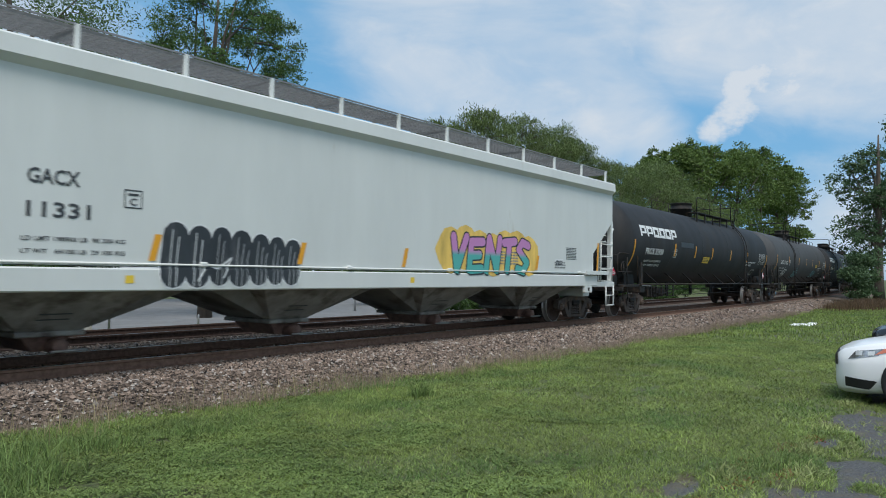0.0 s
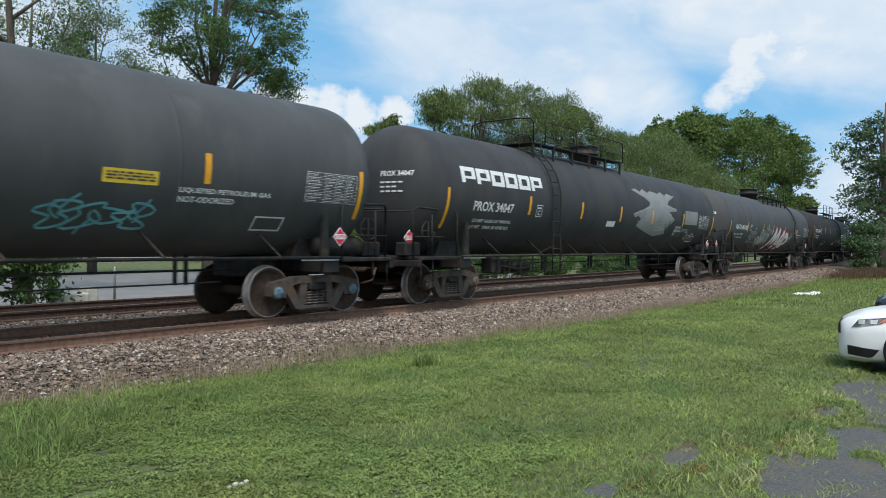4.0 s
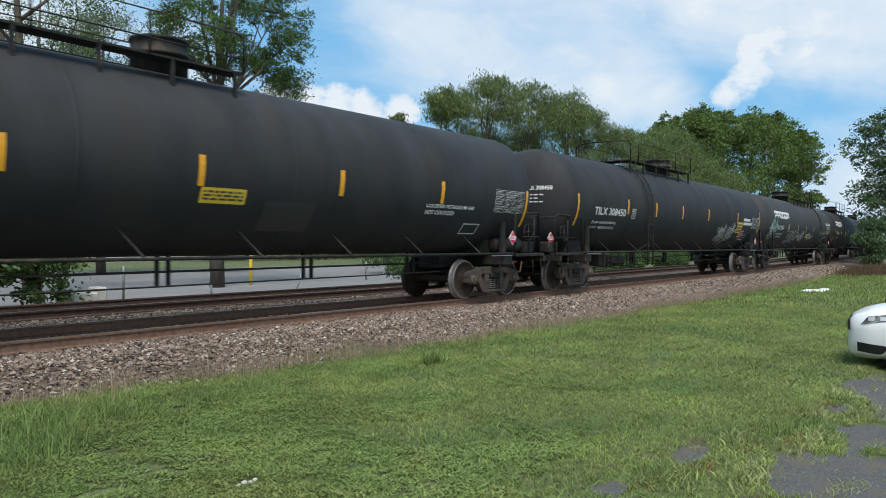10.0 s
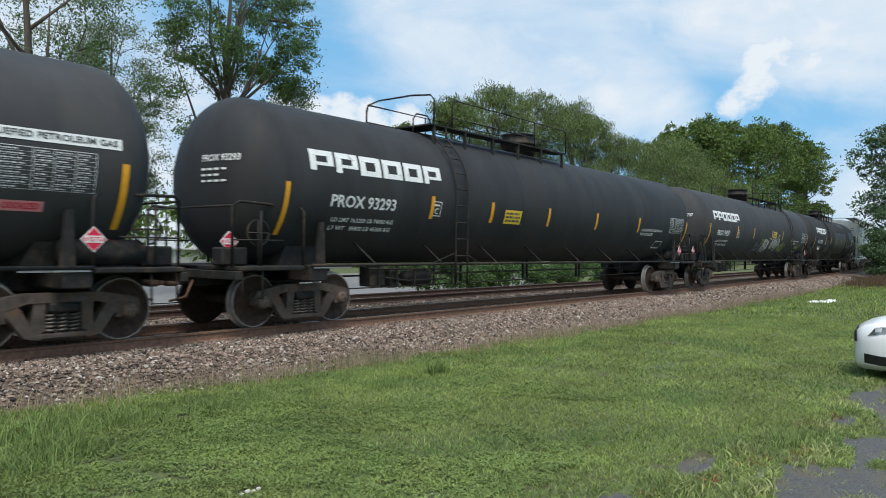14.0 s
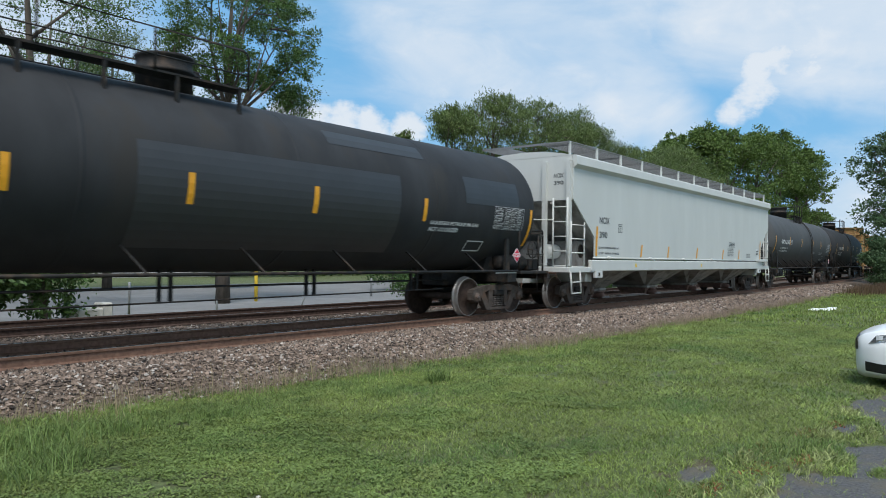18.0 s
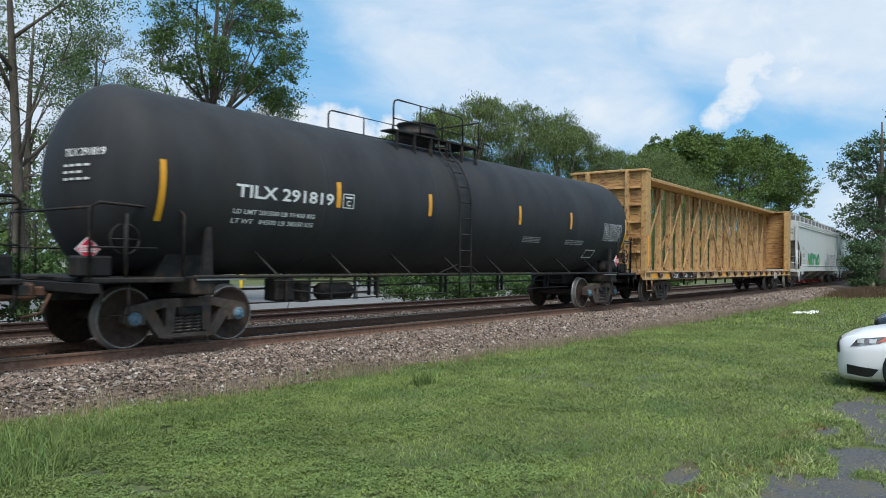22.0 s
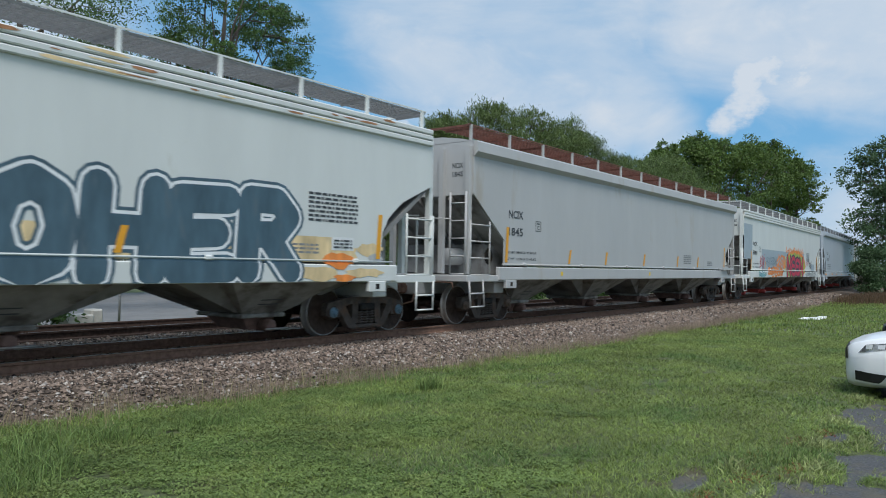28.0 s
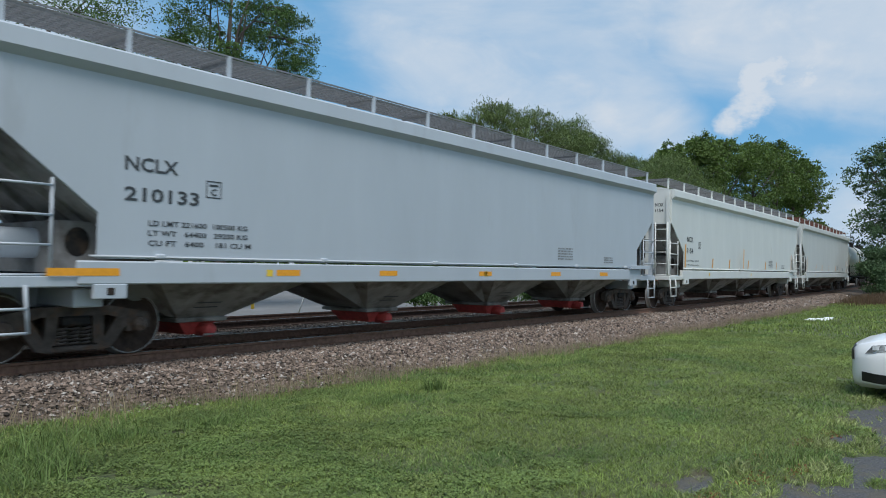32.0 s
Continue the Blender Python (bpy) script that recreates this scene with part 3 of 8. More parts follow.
def spray_word(car, side, word, x0, x1, z0, z1, width, fill, edge=None, border=0.05, rim=None, halo=0.06, seed=1, lean=0.1, wide=0.86, label="fat sprayed letter", base=0.0):
    """A word sprayed in fat bars, each letter with its halo, outline and filling."""
    rng = random.Random(seed)
    n = len(word)
    step = (x1 - x0) / n
    up = 1.7 if side.radius else 1.0
    layers = ([(rim, width + 2 * border + 2 * halo, 0.0048, "spray_rim")] if rim else []) + ([(edge, width + 2 * border, 0.0066, "spray_outline")] if edge else []) + [(fill, width, 0.0086 * up, "spray_filling")]
    for i, ch in enumerate(word):
        a, b = x0 + i * step + width / 2, x0 + i * step + max(step * wide, width * 1.05) - width / 2
        lo, hi = z0 + width / 2 + rng.uniform(-0.03, 0.03), z1 - width / 2 + rng.uniform(-0.06, 0.04)
        ln = lean * rng.uniform(0.3, 1.0)
        for mat, w, off, nm in layers:
            g = Geo()
            for q, line in enumerate(GLYPHS[ch]):
                pts = [(a + (b - a) * u + ln * v, lo + (hi - lo) * v) for u, v in line]
                fat_stroke(g, side, pts, w, off + base + 0.0007 * (i % 2) + 0.0003 * q)
            part(nm, g, mat, car, label if nm == "spray_filling" else "", "stuff")


def flames(car, side, x0, x1, z, mat, seed, n=26):
    """Licks of sprayed paint above a mural."""
    rng = random.Random(seed)
    for i in range(n):
        x = x0 + (x1 - x0) * (i + rng.uniform(-0.4, 0.4)) / n
        h = rng.uniform(0.1, 0.38)
        g = Geo()
        paint_stroke(g, side, [(x + 0.1 * q * q + 0.03 * math.sin(q * 7 + i), z + h * q) for q in (0, 0.25, 0.5, 0.75, 1.0)], rng.uniform(0.04, 0.10), 0.0045 + 0.0002 * (i % 3))
        part("spray_flame", g, mat, car)

# ---- running gear shared by all wagons ----
WHEEL_R = 0.457
WHEEL_BASE = 1.83
MESHES = {}


def shared(name, build, mat):
    if name not in MESHES:
        MESHES[name] = build().mesh(name)
        MESHES[name].materials.append(mat)
    return MESHES[name]


def wheel_geo():
    return Geo().lathe([(-0.675, 0.10), (-0.675, 0.385), (-0.672, 0.484), (-0.70, 0.486), (-0.716, 0.462), (-0.725, 0.458), (-0.812, 0.452), (-0.818, 0.442),
                        (-0.818, 0.392), (-0.795, 0.375), (-0.775, 0.25), (-0.79, 0.16), (-0.83, 0.12), (-0.845, 0.10)], "y", 40)


def rim_geo():
    return Geo().lathe([(-0.8185, 0.432), (-0.8205, 0.434), (-0.8205, 0.444), (-0.8175, 0.449), (-0.814, 0.4535), (-0.79, 0.4545), (-0.73, 0.4595), (-0.712, 0.468), (-0.70, 0.487), (-0.69, 0.4865), (-0.69, 0.45)], "y", 40, caps=False)


def axle_geo():
    return Geo().lathe([(-1.06, 0.075), (-0.86, 0.08), (-0.84, 0.10), (-0.67, 0.10), (-0.6, 0.088), (0.6, 0.088), (0.67, 0.10), (0.84, 0.10), (0.86, 0.08), (1.06, 0.075)], "y", 16)


def cap_geo():
    g = Geo().lathe([(-1.05, 0.10), (-1.09, 0.10), (-1.105, 0.085), (-1.105, 0.05), (-1.125, 0.045), (-1.125, 0.01)], "y", 18)
    for k in range(3):
        a = 2 * math.pi * k / 3
        g.lathe([(-1.10, 0.02), (-1.13, 0.02), (-1.132, 0.012)], "y", 6, (0.068 * math.cos(a), 0, 0.068 * math.sin(a)), False)
    return g


def mirror(geo_fn):
    def build():
        g = geo_fn()
        g.v = [(x, -y, z) for x, y, z in g.v]
        return g
    return build


def sideframe_geo():
    """One cast side frame of a truck, outer face towards -y."""
    g = Geo()
    y0, y1 = -1.06, -0.90
    hb = WHEEL_BASE / 2
    # upper chord with its raised middle, lower tension member, columns and pedestal jaws
    g.prism([(-hb - 0.17, 0.52), (-hb - 0.13, 0.63), (-hb + 0.22, 0.70), (-0.5, 0.735), (0.5, 0.735), (hb - 0.22, 0.70), (hb + 0.13, 0.63), (hb + 0.17, 0.52),
             (hb + 0.12, 0.49), (hb - 0.2, 0.53), (0.45, 0.605), (-0.45, 0.605), (-hb + 0.2, 0.53), (-hb - 0.12, 0.49)], y0, y1)
    for s in (-1, 1):
        g.prism([(s * (hb - 0.32), 0.60), (s * (hb - 0.11), 0.56), (s * 0.50, 0.15), (s * 0.30, 0.11), (s * 0.30, 0.22), (s * 0.40, 0.28)], y0 + 0.005, y1 - 0.005)
        g.prism([(s * 0.38, 0.66), (s * 0.225, 0.66), (s * 0.25, 0.22), (s * 0.41, 0.24)], y0 + 0.008, y1 - 0.004)
        g.box(min(s * (hb - 0.19), s * (hb - 0.10)), max(s * (hb - 0.19), s * (hb - 0.10)), y0 + 0.01, y1, 0.36, 0.6)
        g.box(min(s * (hb + 0.10), s * (hb + 0.165)), max(s * (hb + 0.10), s * (hb + 0.165)), y0 + 0.01, y1, 0.40, 0.56)
        g.lathe([(-1.075, 0.09), (-1.075, 0.125), (-0.90, 0.135), (-0.90, 0.09)], "y", 16, (s * hb, 0, 0.457))
        g.cbox(s * hb - 0.13, s * hb + 0.13, -1.05, -0.92, 0.56, 0.61, 0.01)
    g.cbox(-0.40, 0.40, y0 + 0.002, y1 + 0.002, 0.12, 0.20, 0.02)
    return g


def spring_geo():
    g = Geo()
    for cx in (0.0,):
        pts = [(cx + 0.068 * math.cos(a), -0.99 + 0.068 * math.sin(a), 0.2 + 0.25 * a / (2 * math.pi * 5)) for a in [i * math.pi / 4 for i in range(41)]]
        g.tube(pts, 0.017, 4)
    return g


def bolster_geo():
    g = Geo().cbox(-0.22, 0.22, -0.95, 0.95, 0.46, 0.62, 0.03)
    g.cbox(-0.2, 0.2, -1.10, -0.93, 0.47, 0.61, 0.03).cbox(-0.2, 0.2, 0.93, 1.10, 0.47, 0.61, 0.03)
    g.lathe([(0.60, 0.2), (0.72, 0.2)], "z", 16)
    for s in (-1, 1):
        g.box(s * 0.62 - 0.05, s * 0.62 + 0.05, -0.8, 0.8, 0.36, 0.46)
        for w in (-0.75, 0.75):
            g.box(s * 0.5 - 0.07, s * 0.5 + 0.03, w - 0.06, w + 0.06, 0.3, 0.62)
    return g


WHEELSETS = []


def truck(car, x, caps=M_CAP, mat=M_TRUCK):
    bol = part("truck_bolster", shared("truck_bolster", bolster_geo, M_FRAME), M_FRAME, car)
    bol.location = (x, 0, 0)
    part("side_frame", shared("side_frame_" + mat.name, sideframe_geo, mat), mat, bol, "grimy cast steel side frame")
    part("side_frame", shared("side_frame_far_" + mat.name, mirror(sideframe_geo), mat), mat, bol)
    for d in (-0.16, 0.0, 0.16):
        sp = part("coil_spring", shared("coil_spring", spring_geo, M_SPRING), M_SPRING, bol)
        sp.location = (d, 0, 0)
    for s in (-1, 1):
        ws = part("wheelset", shared("axle", axle_geo, M_WHEEL), M_WHEEL, car)
        ws.location = (x + s * WHEEL_BASE / 2, 0, WHEEL_R)
        part("wheel", shared("wheel", wheel_geo, M_WHEEL), M_WHEEL, ws)
        part("wheel", shared("wheel_far", mirror(wheel_geo), M_WHEEL), M_WHEEL, ws)
        part("wheel_rim", shared("wheel_rim", rim_geo, M_TREAD), M_TREAD, ws, "bright worn wheel rim")
        part("bearing_cap", shared("cap_" + caps.name, cap_geo, caps), caps, ws)
        WHEELSETS.append((car, ws, x + s * WHEEL_BASE / 2))


def coupler_geo():
    g = Geo().cbox(-0.55, 0.25, -0.07, 0.07, 0.78, 0.92, 0.02)
    g.cbox(-0.72, -0.5, -0.14, 0.10, 0.72, 0.98, 0.04).cbox(-0.78, -0.66, -0.02, 0.13, 0.74, 0.96, 0.03)
    g.tube([(-0.35, -0.25, 0.82), (-0.5, -0.3, 0.55), (-0.75, -0.2, 0.48)], 0.022, 6)
    g.tube([(-0.1, 0, 0.98), (-0.15, -0.6, 1.0), (-0.2, -1.2, 1.0), (-0.22, -1.25, 0.85)], 0.014, 5)
    return g


def couplers(car, half):
    for s in (-1, 1):
        c = part("coupler", shared("coupler", coupler_geo, M_COUPLER), M_COUPLER, car, "rusty steel coupler")
        c.matrix_basis = pose(s * (half - 0.72), 0, 0, 0, 0, 0 if s < 0 else 180)


# ---- tank wagons ----
TANK_R, TANK_Z = 1.5, 2.58


def logo_band(car, side, x0, x1, z0, z1):
    """The owner's mark: six white block shapes in a row."""
    n = 6
    w = (x1 - x0) / n
    for i in range(n):
        g = Geo()
        a, b = x0 + i * w + 0.03, x0 + (i + 1) * w - 0.03
        t = w * 0.24
        k = (z1 - z0) * 0.27
        paint_quad(g, side, a, b, z1 - k, z1, 0.006)
        paint_quad(g, side, a, a + t, z0, z1 - k - 0.002, 0.006)
        if i in (0, 1, 5):
            paint_quad(g, side, b - t, b, z0 + (z1 - z0) * 0.42, z1 - k - 0.002, 0.006)
            paint_quad(g, side, a + t + 0.002, b, z0 + (z1 - z0) * 0.26, z0 + (z1 - z0) * 0.42, 0.006)
        else:
            paint_quad(g, side, a + t + 0.002, b, z0, z0 + k, 0.006)
            paint_quad(g, side, b - t, b, z0 + k + 0.002, z1 - k - 0.002, 0.006)
        part("logo_shape", g, M_WHITE, car)


def placard(car, x, y, z, number="1075", lean=0.0):
    g = Geo()
    h = 0.175
    g.prism([(x, z - h), (x + h, z), (x, z + h), (x - h, z)], y - 0.012, y)
    p = part("placard", g, M_WHITE, car, "red diamond hazard placard")
    g = Geo().prism([(x, z - h * 0.9), (x + h * 0.9, z), (x, z + h * 0.9), (x - h * 0.9, z)], y - 0.016, y - 0.013)
    part("placard_face", g, M_RED, p)
    g = Geo().box(x - 0.115, x + 0.115, y - 0.02, y - 0.017, z - 0.045, z + 0.05)
    part("number_panel", g, M_WHITE, p)
    g = Geo()
    paint_text(g, Side(-y + 0.02), number, x - 0.1, x + 0.1, z - 0.03, z + 0.035, 0.002)
    part("number", g, M_RED, p)


def text_rows(car, side, rows, mat, name="lettering", label=""):
    for s, x0, x1, z0, z1 in rows:
        g = Geo()
        paint_text(g, side, s, x0, x1, z0, z1)
        part(name, g, mat, car, label, "stuff")


def bars(car, side, x0, x1, z0, z1, rows, mat, seed=1, name="small_print", cols=1):
    rng = random.Random(seed)
    g = Geo()
    for i in range(rows):
        za, zb = z0 + (z1 - z0) * i / rows, z0 + (z1 - z0) * (i + 0.55) / rows
        x = x0
        while x < x1 - 0.02:
            w = rng.uniform(0.04, 0.16)
            paint_quad(g, side, x, min(x1, x + w), za, zb, 0.005)
            x += w + 0.025
    return part(name, g, mat, car, "", "stuff")


def frame_box(car, side, x0, x1, z0, z1, mat, t=0.018, mark=None):
    g = Geo()
    paint_quad(g, side, x0, x1, z0, z0 + t)
    paint_quad(g, side, x0, x1, z1 - t, z1)
    paint_quad(g, side, x0, x0 + t, z0 + t, z1 - t, 0.0045)
    paint_quad(g, side, x1 - t, x1, z0 + t, z1 - t, 0.0045)
    if mark:
        paint_text(g, side, mark, x0 + (x1 - x0) * 0.3, x0 + (x1 - x0) * 0.7, z0 + (z1 - z0) * 0.15, z0 + (z1 - z0) * 0.55)
        paint_quad(g, side, x0 + (x1 - x0) * 0.2, x0 + (x1 - x0) * 0.8, z0 + (z1 - z0) * 0.68, z0 + (z1 - z0) * 0.8, 0.0045)
    return part("stencil_box", g, mat, car, "", "stuff")


def tank_wagon(label, tc, half, flip=False, mat=M_TANK, marks=("", ""), logo=False, caps=(M_CAP, M_CAP), gas=True, plates=(), number="1075", short=False, stripes=None, stripe_top=2.6,
               letters=M_WHITE, post=False, loads=(), dx=0.0, dz=0.0, panel=0.0, climb=None):
    """A pressure tank wagon. tc: distance of the trucks; half: half the length over couplers; flip: ladder ahead of the dome."""
    car = thing("tank_wagon", label, "tank wagon", "wagons of the goods train")
    side = Side(TANK_R, TANK_R, TANK_Z)
    k = -1 if flip else 1
    lt = half - 0.55                      # half length of the shell
    head = 0.78
    prof = []
    for i in range(11):
        a = math.pi / 2 * i / 10
        prof.append((-lt + head - head * math.cos(a), max(0.02, TANK_R * math.sin(a))))
    prof = prof + [(-x, r) for x, r in reversed(prof)]
    body = [(x, r) for x, r in prof]
    tank = part("tank", Geo().lathe(body, "x", 64, (0, 0, TANK_Z)), mat, car)
    # weld seams that stand a little proud
    for i in range(1, 5):
        x = -lt + head + (2 * lt - 2 * head) * i / 5
        g = Geo().lathe([(x - 0.03, TANK_R), (x - 0.012, TANK_R + 0.0012), (x + 0.012, TANK_R + 0.0012), (x + 0.03, TANK_R)], "x", 64, (0, 0, TANK_Z))
        part("weld_seam", g, mat, tank)
    # valve dome, platform and its railing
    dome = part("dome", Geo().lathe([(TANK_Z + TANK_R - 0.06, 0.46), (4.34, 0.46), (4.35, 0.50), (4.40, 0.50), (4.41, 0.45), (4.58, 0.45), (4.60, 0.48), (4.64, 0.48), (4.66, 0.3), (4.67, 0.02)], "z", 28, (-0.65 if short else -0.15 * k, 0, 0)), M_FRAME, car, "black steel valve dome")
    part("lid_hinge", Geo().cbox((-0.65 if short else -0.15 * k) + 0.42, (-0.65 if short else -0.15 * k) + 0.62, -0.1, 0.1, 4.40, 4.52, 0.02), M_FRAME, dome)
    # platform from beside the dome to the ladder, narrow walkways past the dome
    xa, xb = (-1.2, climb + 0.3) if climb is not None else (-2.6, 0.63) if short else (-1.1, 4.9)
    if flip:
        xa, xb = -xb, -xa
    g = Geo()
    for yy in (-0.98, 0.62):
        g.box(xa, xb, yy, yy + 0.36, 4.13, 4.165)
    ex = xb - 0.7 if not flip else xa
    g.box(ex, ex + 0.7, -0.60, 0.60, 4.13, 4.164)
    for i in range(6):
        x = xa + 0.15 + (xb - xa - 0.3) * i / 5
        for yy in (-0.95, 0.95):
            g.box(x - 0.025, x + 0.025, yy - 0.03, yy + 0.03, 3.72, 4.14)
    part("platform", g, M_FRAME, car, "black steel top platform")
    zt = 4.79
    # railings with bent corners: both flanks, open at the ladder, and a guard across the ladder end
    gap = 0.75
    for yy in (-0.99, 0.99):
        a, b = (xa, xb) if yy > 0 else ((xa, xb - gap) if not flip else (xa + gap, xb))
        g = Geo().tube([(a, yy, 4.15), (a, yy, zt - 0.12), (a + 0.035, yy, zt - 0.035), (a + 0.12, yy, zt), (b - 0.12, yy, zt), (b - 0.035, yy, zt - 0.035), (b, yy, zt - 0.12), (b, yy, 4.15)], 0.021, 6)
        g.tube([(a, yy, 4.38), (b, yy, 4.38)], 0.013, 5)
        for q in (0.36, 0.68):
            g.tube([(a + (b - a) * q, yy, 4.15), (a + (b - a) * q, yy, zt)], 0.019, 6)
        part("platform_railing", g, M_FRAME, car, "black tubular railing")
    xg = xb if not flip else xa
    g = Geo().tube([(xg - 0.1 * k, -0.99, 4.15), (xg - 0.1 * k, -0.99, zt - 0.1), (xg - 0.02 * k, -0.95, zt), (xg + 0.1 * k, -0.5, zt + 0.02), (xg + 0.1 * k, 0.5, zt + 0.02), (xg, 0.95, zt - 0.02), (xg, 0.99, 4.6)], 0.021, 6)
    g.tube([(xg, -0.97, 4.15), (xg + 0.1 * k, -0.97, 4.3), (xg + 0.45 * k, -0.95, 4.3), (xg + 0.55 * k, -0.95, 4.18), (xg + 0.55 * k, -0.95, 3.85)], 0.017, 6)
    part("end_guard", g, M_FRAME, car, "bent tubular guard rail")
    # side ladder below the platform end
    xl = climb if climb is not None else -0.8 if short else (xb - 0.35) if not flip else (xa + 0.35)
    g = Geo()
    rl = TANK_R + 0.11
    line = [(-0.95, 4.15), (-1.0, 3.86)] + [(-rl * math.sin(radians(a)), TANK_Z + rl * math.cos(radians(a))) for a in (46, 54, 62, 70, 78, 85, 90)] + [(-rl, 2.0), (-rl, 1.4), (-rl, 0.62)]
    for d in (-0.21, 0.21):
        g.tube([(xl + d, y, z) for y, z in line], 0.021, 5)
    marks_at, run, nxt = [], 0.0, 0.2
    for (ya, za), (yb, zb) in zip(line, line[1:]):
        d = math.hypot(yb - ya, zb - za)
        while nxt <= run + d:
            q = (nxt - run) / d
            marks_at.append((ya + (yb - ya) * q, za + (zb - za) * q))
            nxt += 0.36
        run += d
    for y, z in marks_at:
        g.tube([(xl - 0.21, y, z), (xl + 0.21, y, z)], 0.016, 5)
    part("ladder", g, M_FRAME, car, "black steel side ladder")
    for d in (-0.75, 0.75):
        part("ladder_brace", Geo().tube([(xl + d * 0.3, -1.56, 1.3), (xl + d, -1.46, 1.12), (xl + d * 0.4, -1.6, 0.8)], 0.018, 5), M_FRAME, car)
    # handrail pipe along both flanks with its braces
    g = Geo()
    for yy in (-1.47, 1.47):
        g.tube([(-tc / 2 - 0.2, yy, 1.08), (tc / 2 + 0.2, yy, 1.08)], 0.032, 6)
    rail = part("side_handrail", g, M_FRAME, car)
    for i in range(8):
        x = -tc / 2 + 1.3 + (tc - 2.6) * i / 7
        for yy in (-1, 1):
            part("brace", Geo().bar((x - 0.08, yy * 1.06, 1.5), (x + 0.12, yy * 1.46, 1.08), 0.045, 0.028), M_FRAME, rail)
    # brake rods, pipe hangers and the air tank under the shell
    g = Geo()
    g.tube([(-tc / 2 + 1.2, -0.35, 0.82), (tc / 2 - 1.2, -0.35, 0.86)], 0.022, 6)
    g.tube([(-tc / 2 + 1.2, -0.9, 0.60), (tc / 2 - 2.0, -0.9, 0.68)], 0.014, 5)
    for i in range(5):
        x = -tc / 2 + 2.4 + (tc - 4.8) * i / 4
        for d in (-0.1, 0.1):
            g.box(x + d - 0.025, x + d + 0.025, -0.40, -0.34, 0.62, 1.2)
    part("brake_rigging", g, M_FRAME, car)
    xm = -tc / 2 + 2.0
    g = Geo().cbox(xm - 0.2, xm + 0.25, -0.95, -0.6, 0.62, 1.02, 0.03).cbox(xm + 0.4, xm + 0.62, -0.95, -0.7, 0.58, 0.95, 0.03)
    g.lathe([(-0.45, 0.02), (-0.43, 0.13), (-0.36, 0.17), (0.36, 0.17), (0.43, 0.13), (0.45, 0.02)], "x", 16, (xm + 1.4, -0.75, 0.76))
    g.tube([(xm + 0.2, -0.98, 0.8), (xm + 0.9, -0.98, 0.72), (xm + 2.2, -0.98, 0.74)], 0.02, 5).tube([(xm - 0.3, -1.0, 0.98), (xm + 2.6, -1.0, 0.95)], 0.016, 5)
    for d in (0.0, 0.55, 1.1, 1.75, 2.4):
        g.box(xm + d - 0.02, xm + d + 0.02, -1.01, -0.97, 0.6, 1.08)
    part("brake_valve", g, M_FRAME, car, "black brake valve and cylinder")
    g = Geo().lathe([(-0.62, 0.02), (-0.6, 0.16), (-0.52, 0.19), (0.52, 0.19), (0.6, 0.16), (0.62, 0.02)], "x", 18, (tc / 2 + 0.5, -1.02, 1.28))
    part("air_reservoir", g, M_FRAME, car, "black air reservoir")
    # end structure: stub sill, bolster saddle, platform, railing
    for s in (-1, 1):
        g = Geo()
        xe = s * (half - 0.42)
        xt = s * tc / 2
        lo, hi = min(xe, xt - s * 1.3), max(xe, xt - s * 1.3)
        g.cbox(lo, hi, -0.32, 0.32, 0.72, 1.08, 0.02)
        g.cbox(xt - 0.2, xt + 0.2, -1.45, 1.45, 0.80, 1.08, 0.02)
        for yy in (-1.35, 1.35):
            g.prism([(xt - 0.10 - s * 0.1, 1.05), (xt + 0.10 - s * 0.1, 1.05), (xt + 0.06 - s * 0.1, 1.85), (xt - 0.04 - s * 0.1, 1.85)], yy - 0.03, yy + 0.03)
        g.prism([(xt - 0.55, 1.05), (xt + 0.55, 1.05), (xt + 0.35, 1.45), (xt - 0.35, 1.45)], -0.95, 0.95)
        sill = part("end_sill", g, M_FRAME, car, "black steel end sill and saddle")
        g = Geo().cbox(min(xe, xe - s * 1.35), max(xe, xe - s * 1.35), -1.47, 1.47, 1.0, 1.075, 0.015)
        g.cbox(xe - 0.06, xe + 0.06, -1.47, 1.47, 0.86, 1.0, 0.01)
        part("end_platform", g, M_FRAME, sill)
        g = Geo()
        for yy in (-1.42, 1.42):
            x0 = xe - s * 1.35
            g.tube([(x0, yy, 1.08), (x0, yy, 2.0), (x0 + s * 0.06, yy * 0.98, 2.08), (xe - s * 0.1, yy * 0.93, 2.12), (xe, yy * 0.9, 2.05), (xe, yy * 0.9, 1.05)], 0.026, 6)
            g.tube([(xe - s * 0.45, yy, 1.08), (xe - s * 0.45, yy, 1.98)], 0.02, 6)
            g.tube([(x0 + s * 0.4, yy * 0.97, 1.5), (xe, yy * 0.92, 1.5)], 0.014, 5)
        g.tube([(xe, -1.28, 2.05), (xe, 1.28, 2.05)], 0.02, 6)
        g.tube([(xe - s * 0.1, -1.4, 1.05), (xe - s * 0.1, -1.43, 0.55), (xe - s * 0.5, -1.43, 0.55), (xe - s * 0.5, -1.4, 1.05)], 0.018, 5)
        part("end_railing", g, M_FRAME, sill, "black tubular end railing")
        g = Geo()
        g.cbox(min(xe, xe - s * 0.4) - 0.1, max(xe, xe - s * 0.4), -1.15, -0.85, 1.08, 1.38, 0.03)
        g.tube([(xe - s * 0.5 + 0.22 * math.cos(q * math.pi / 8), -1.28, 1.62 + 0.22 * math.sin(q * math.pi / 8)) for q in range(17)], 0.018, 5)
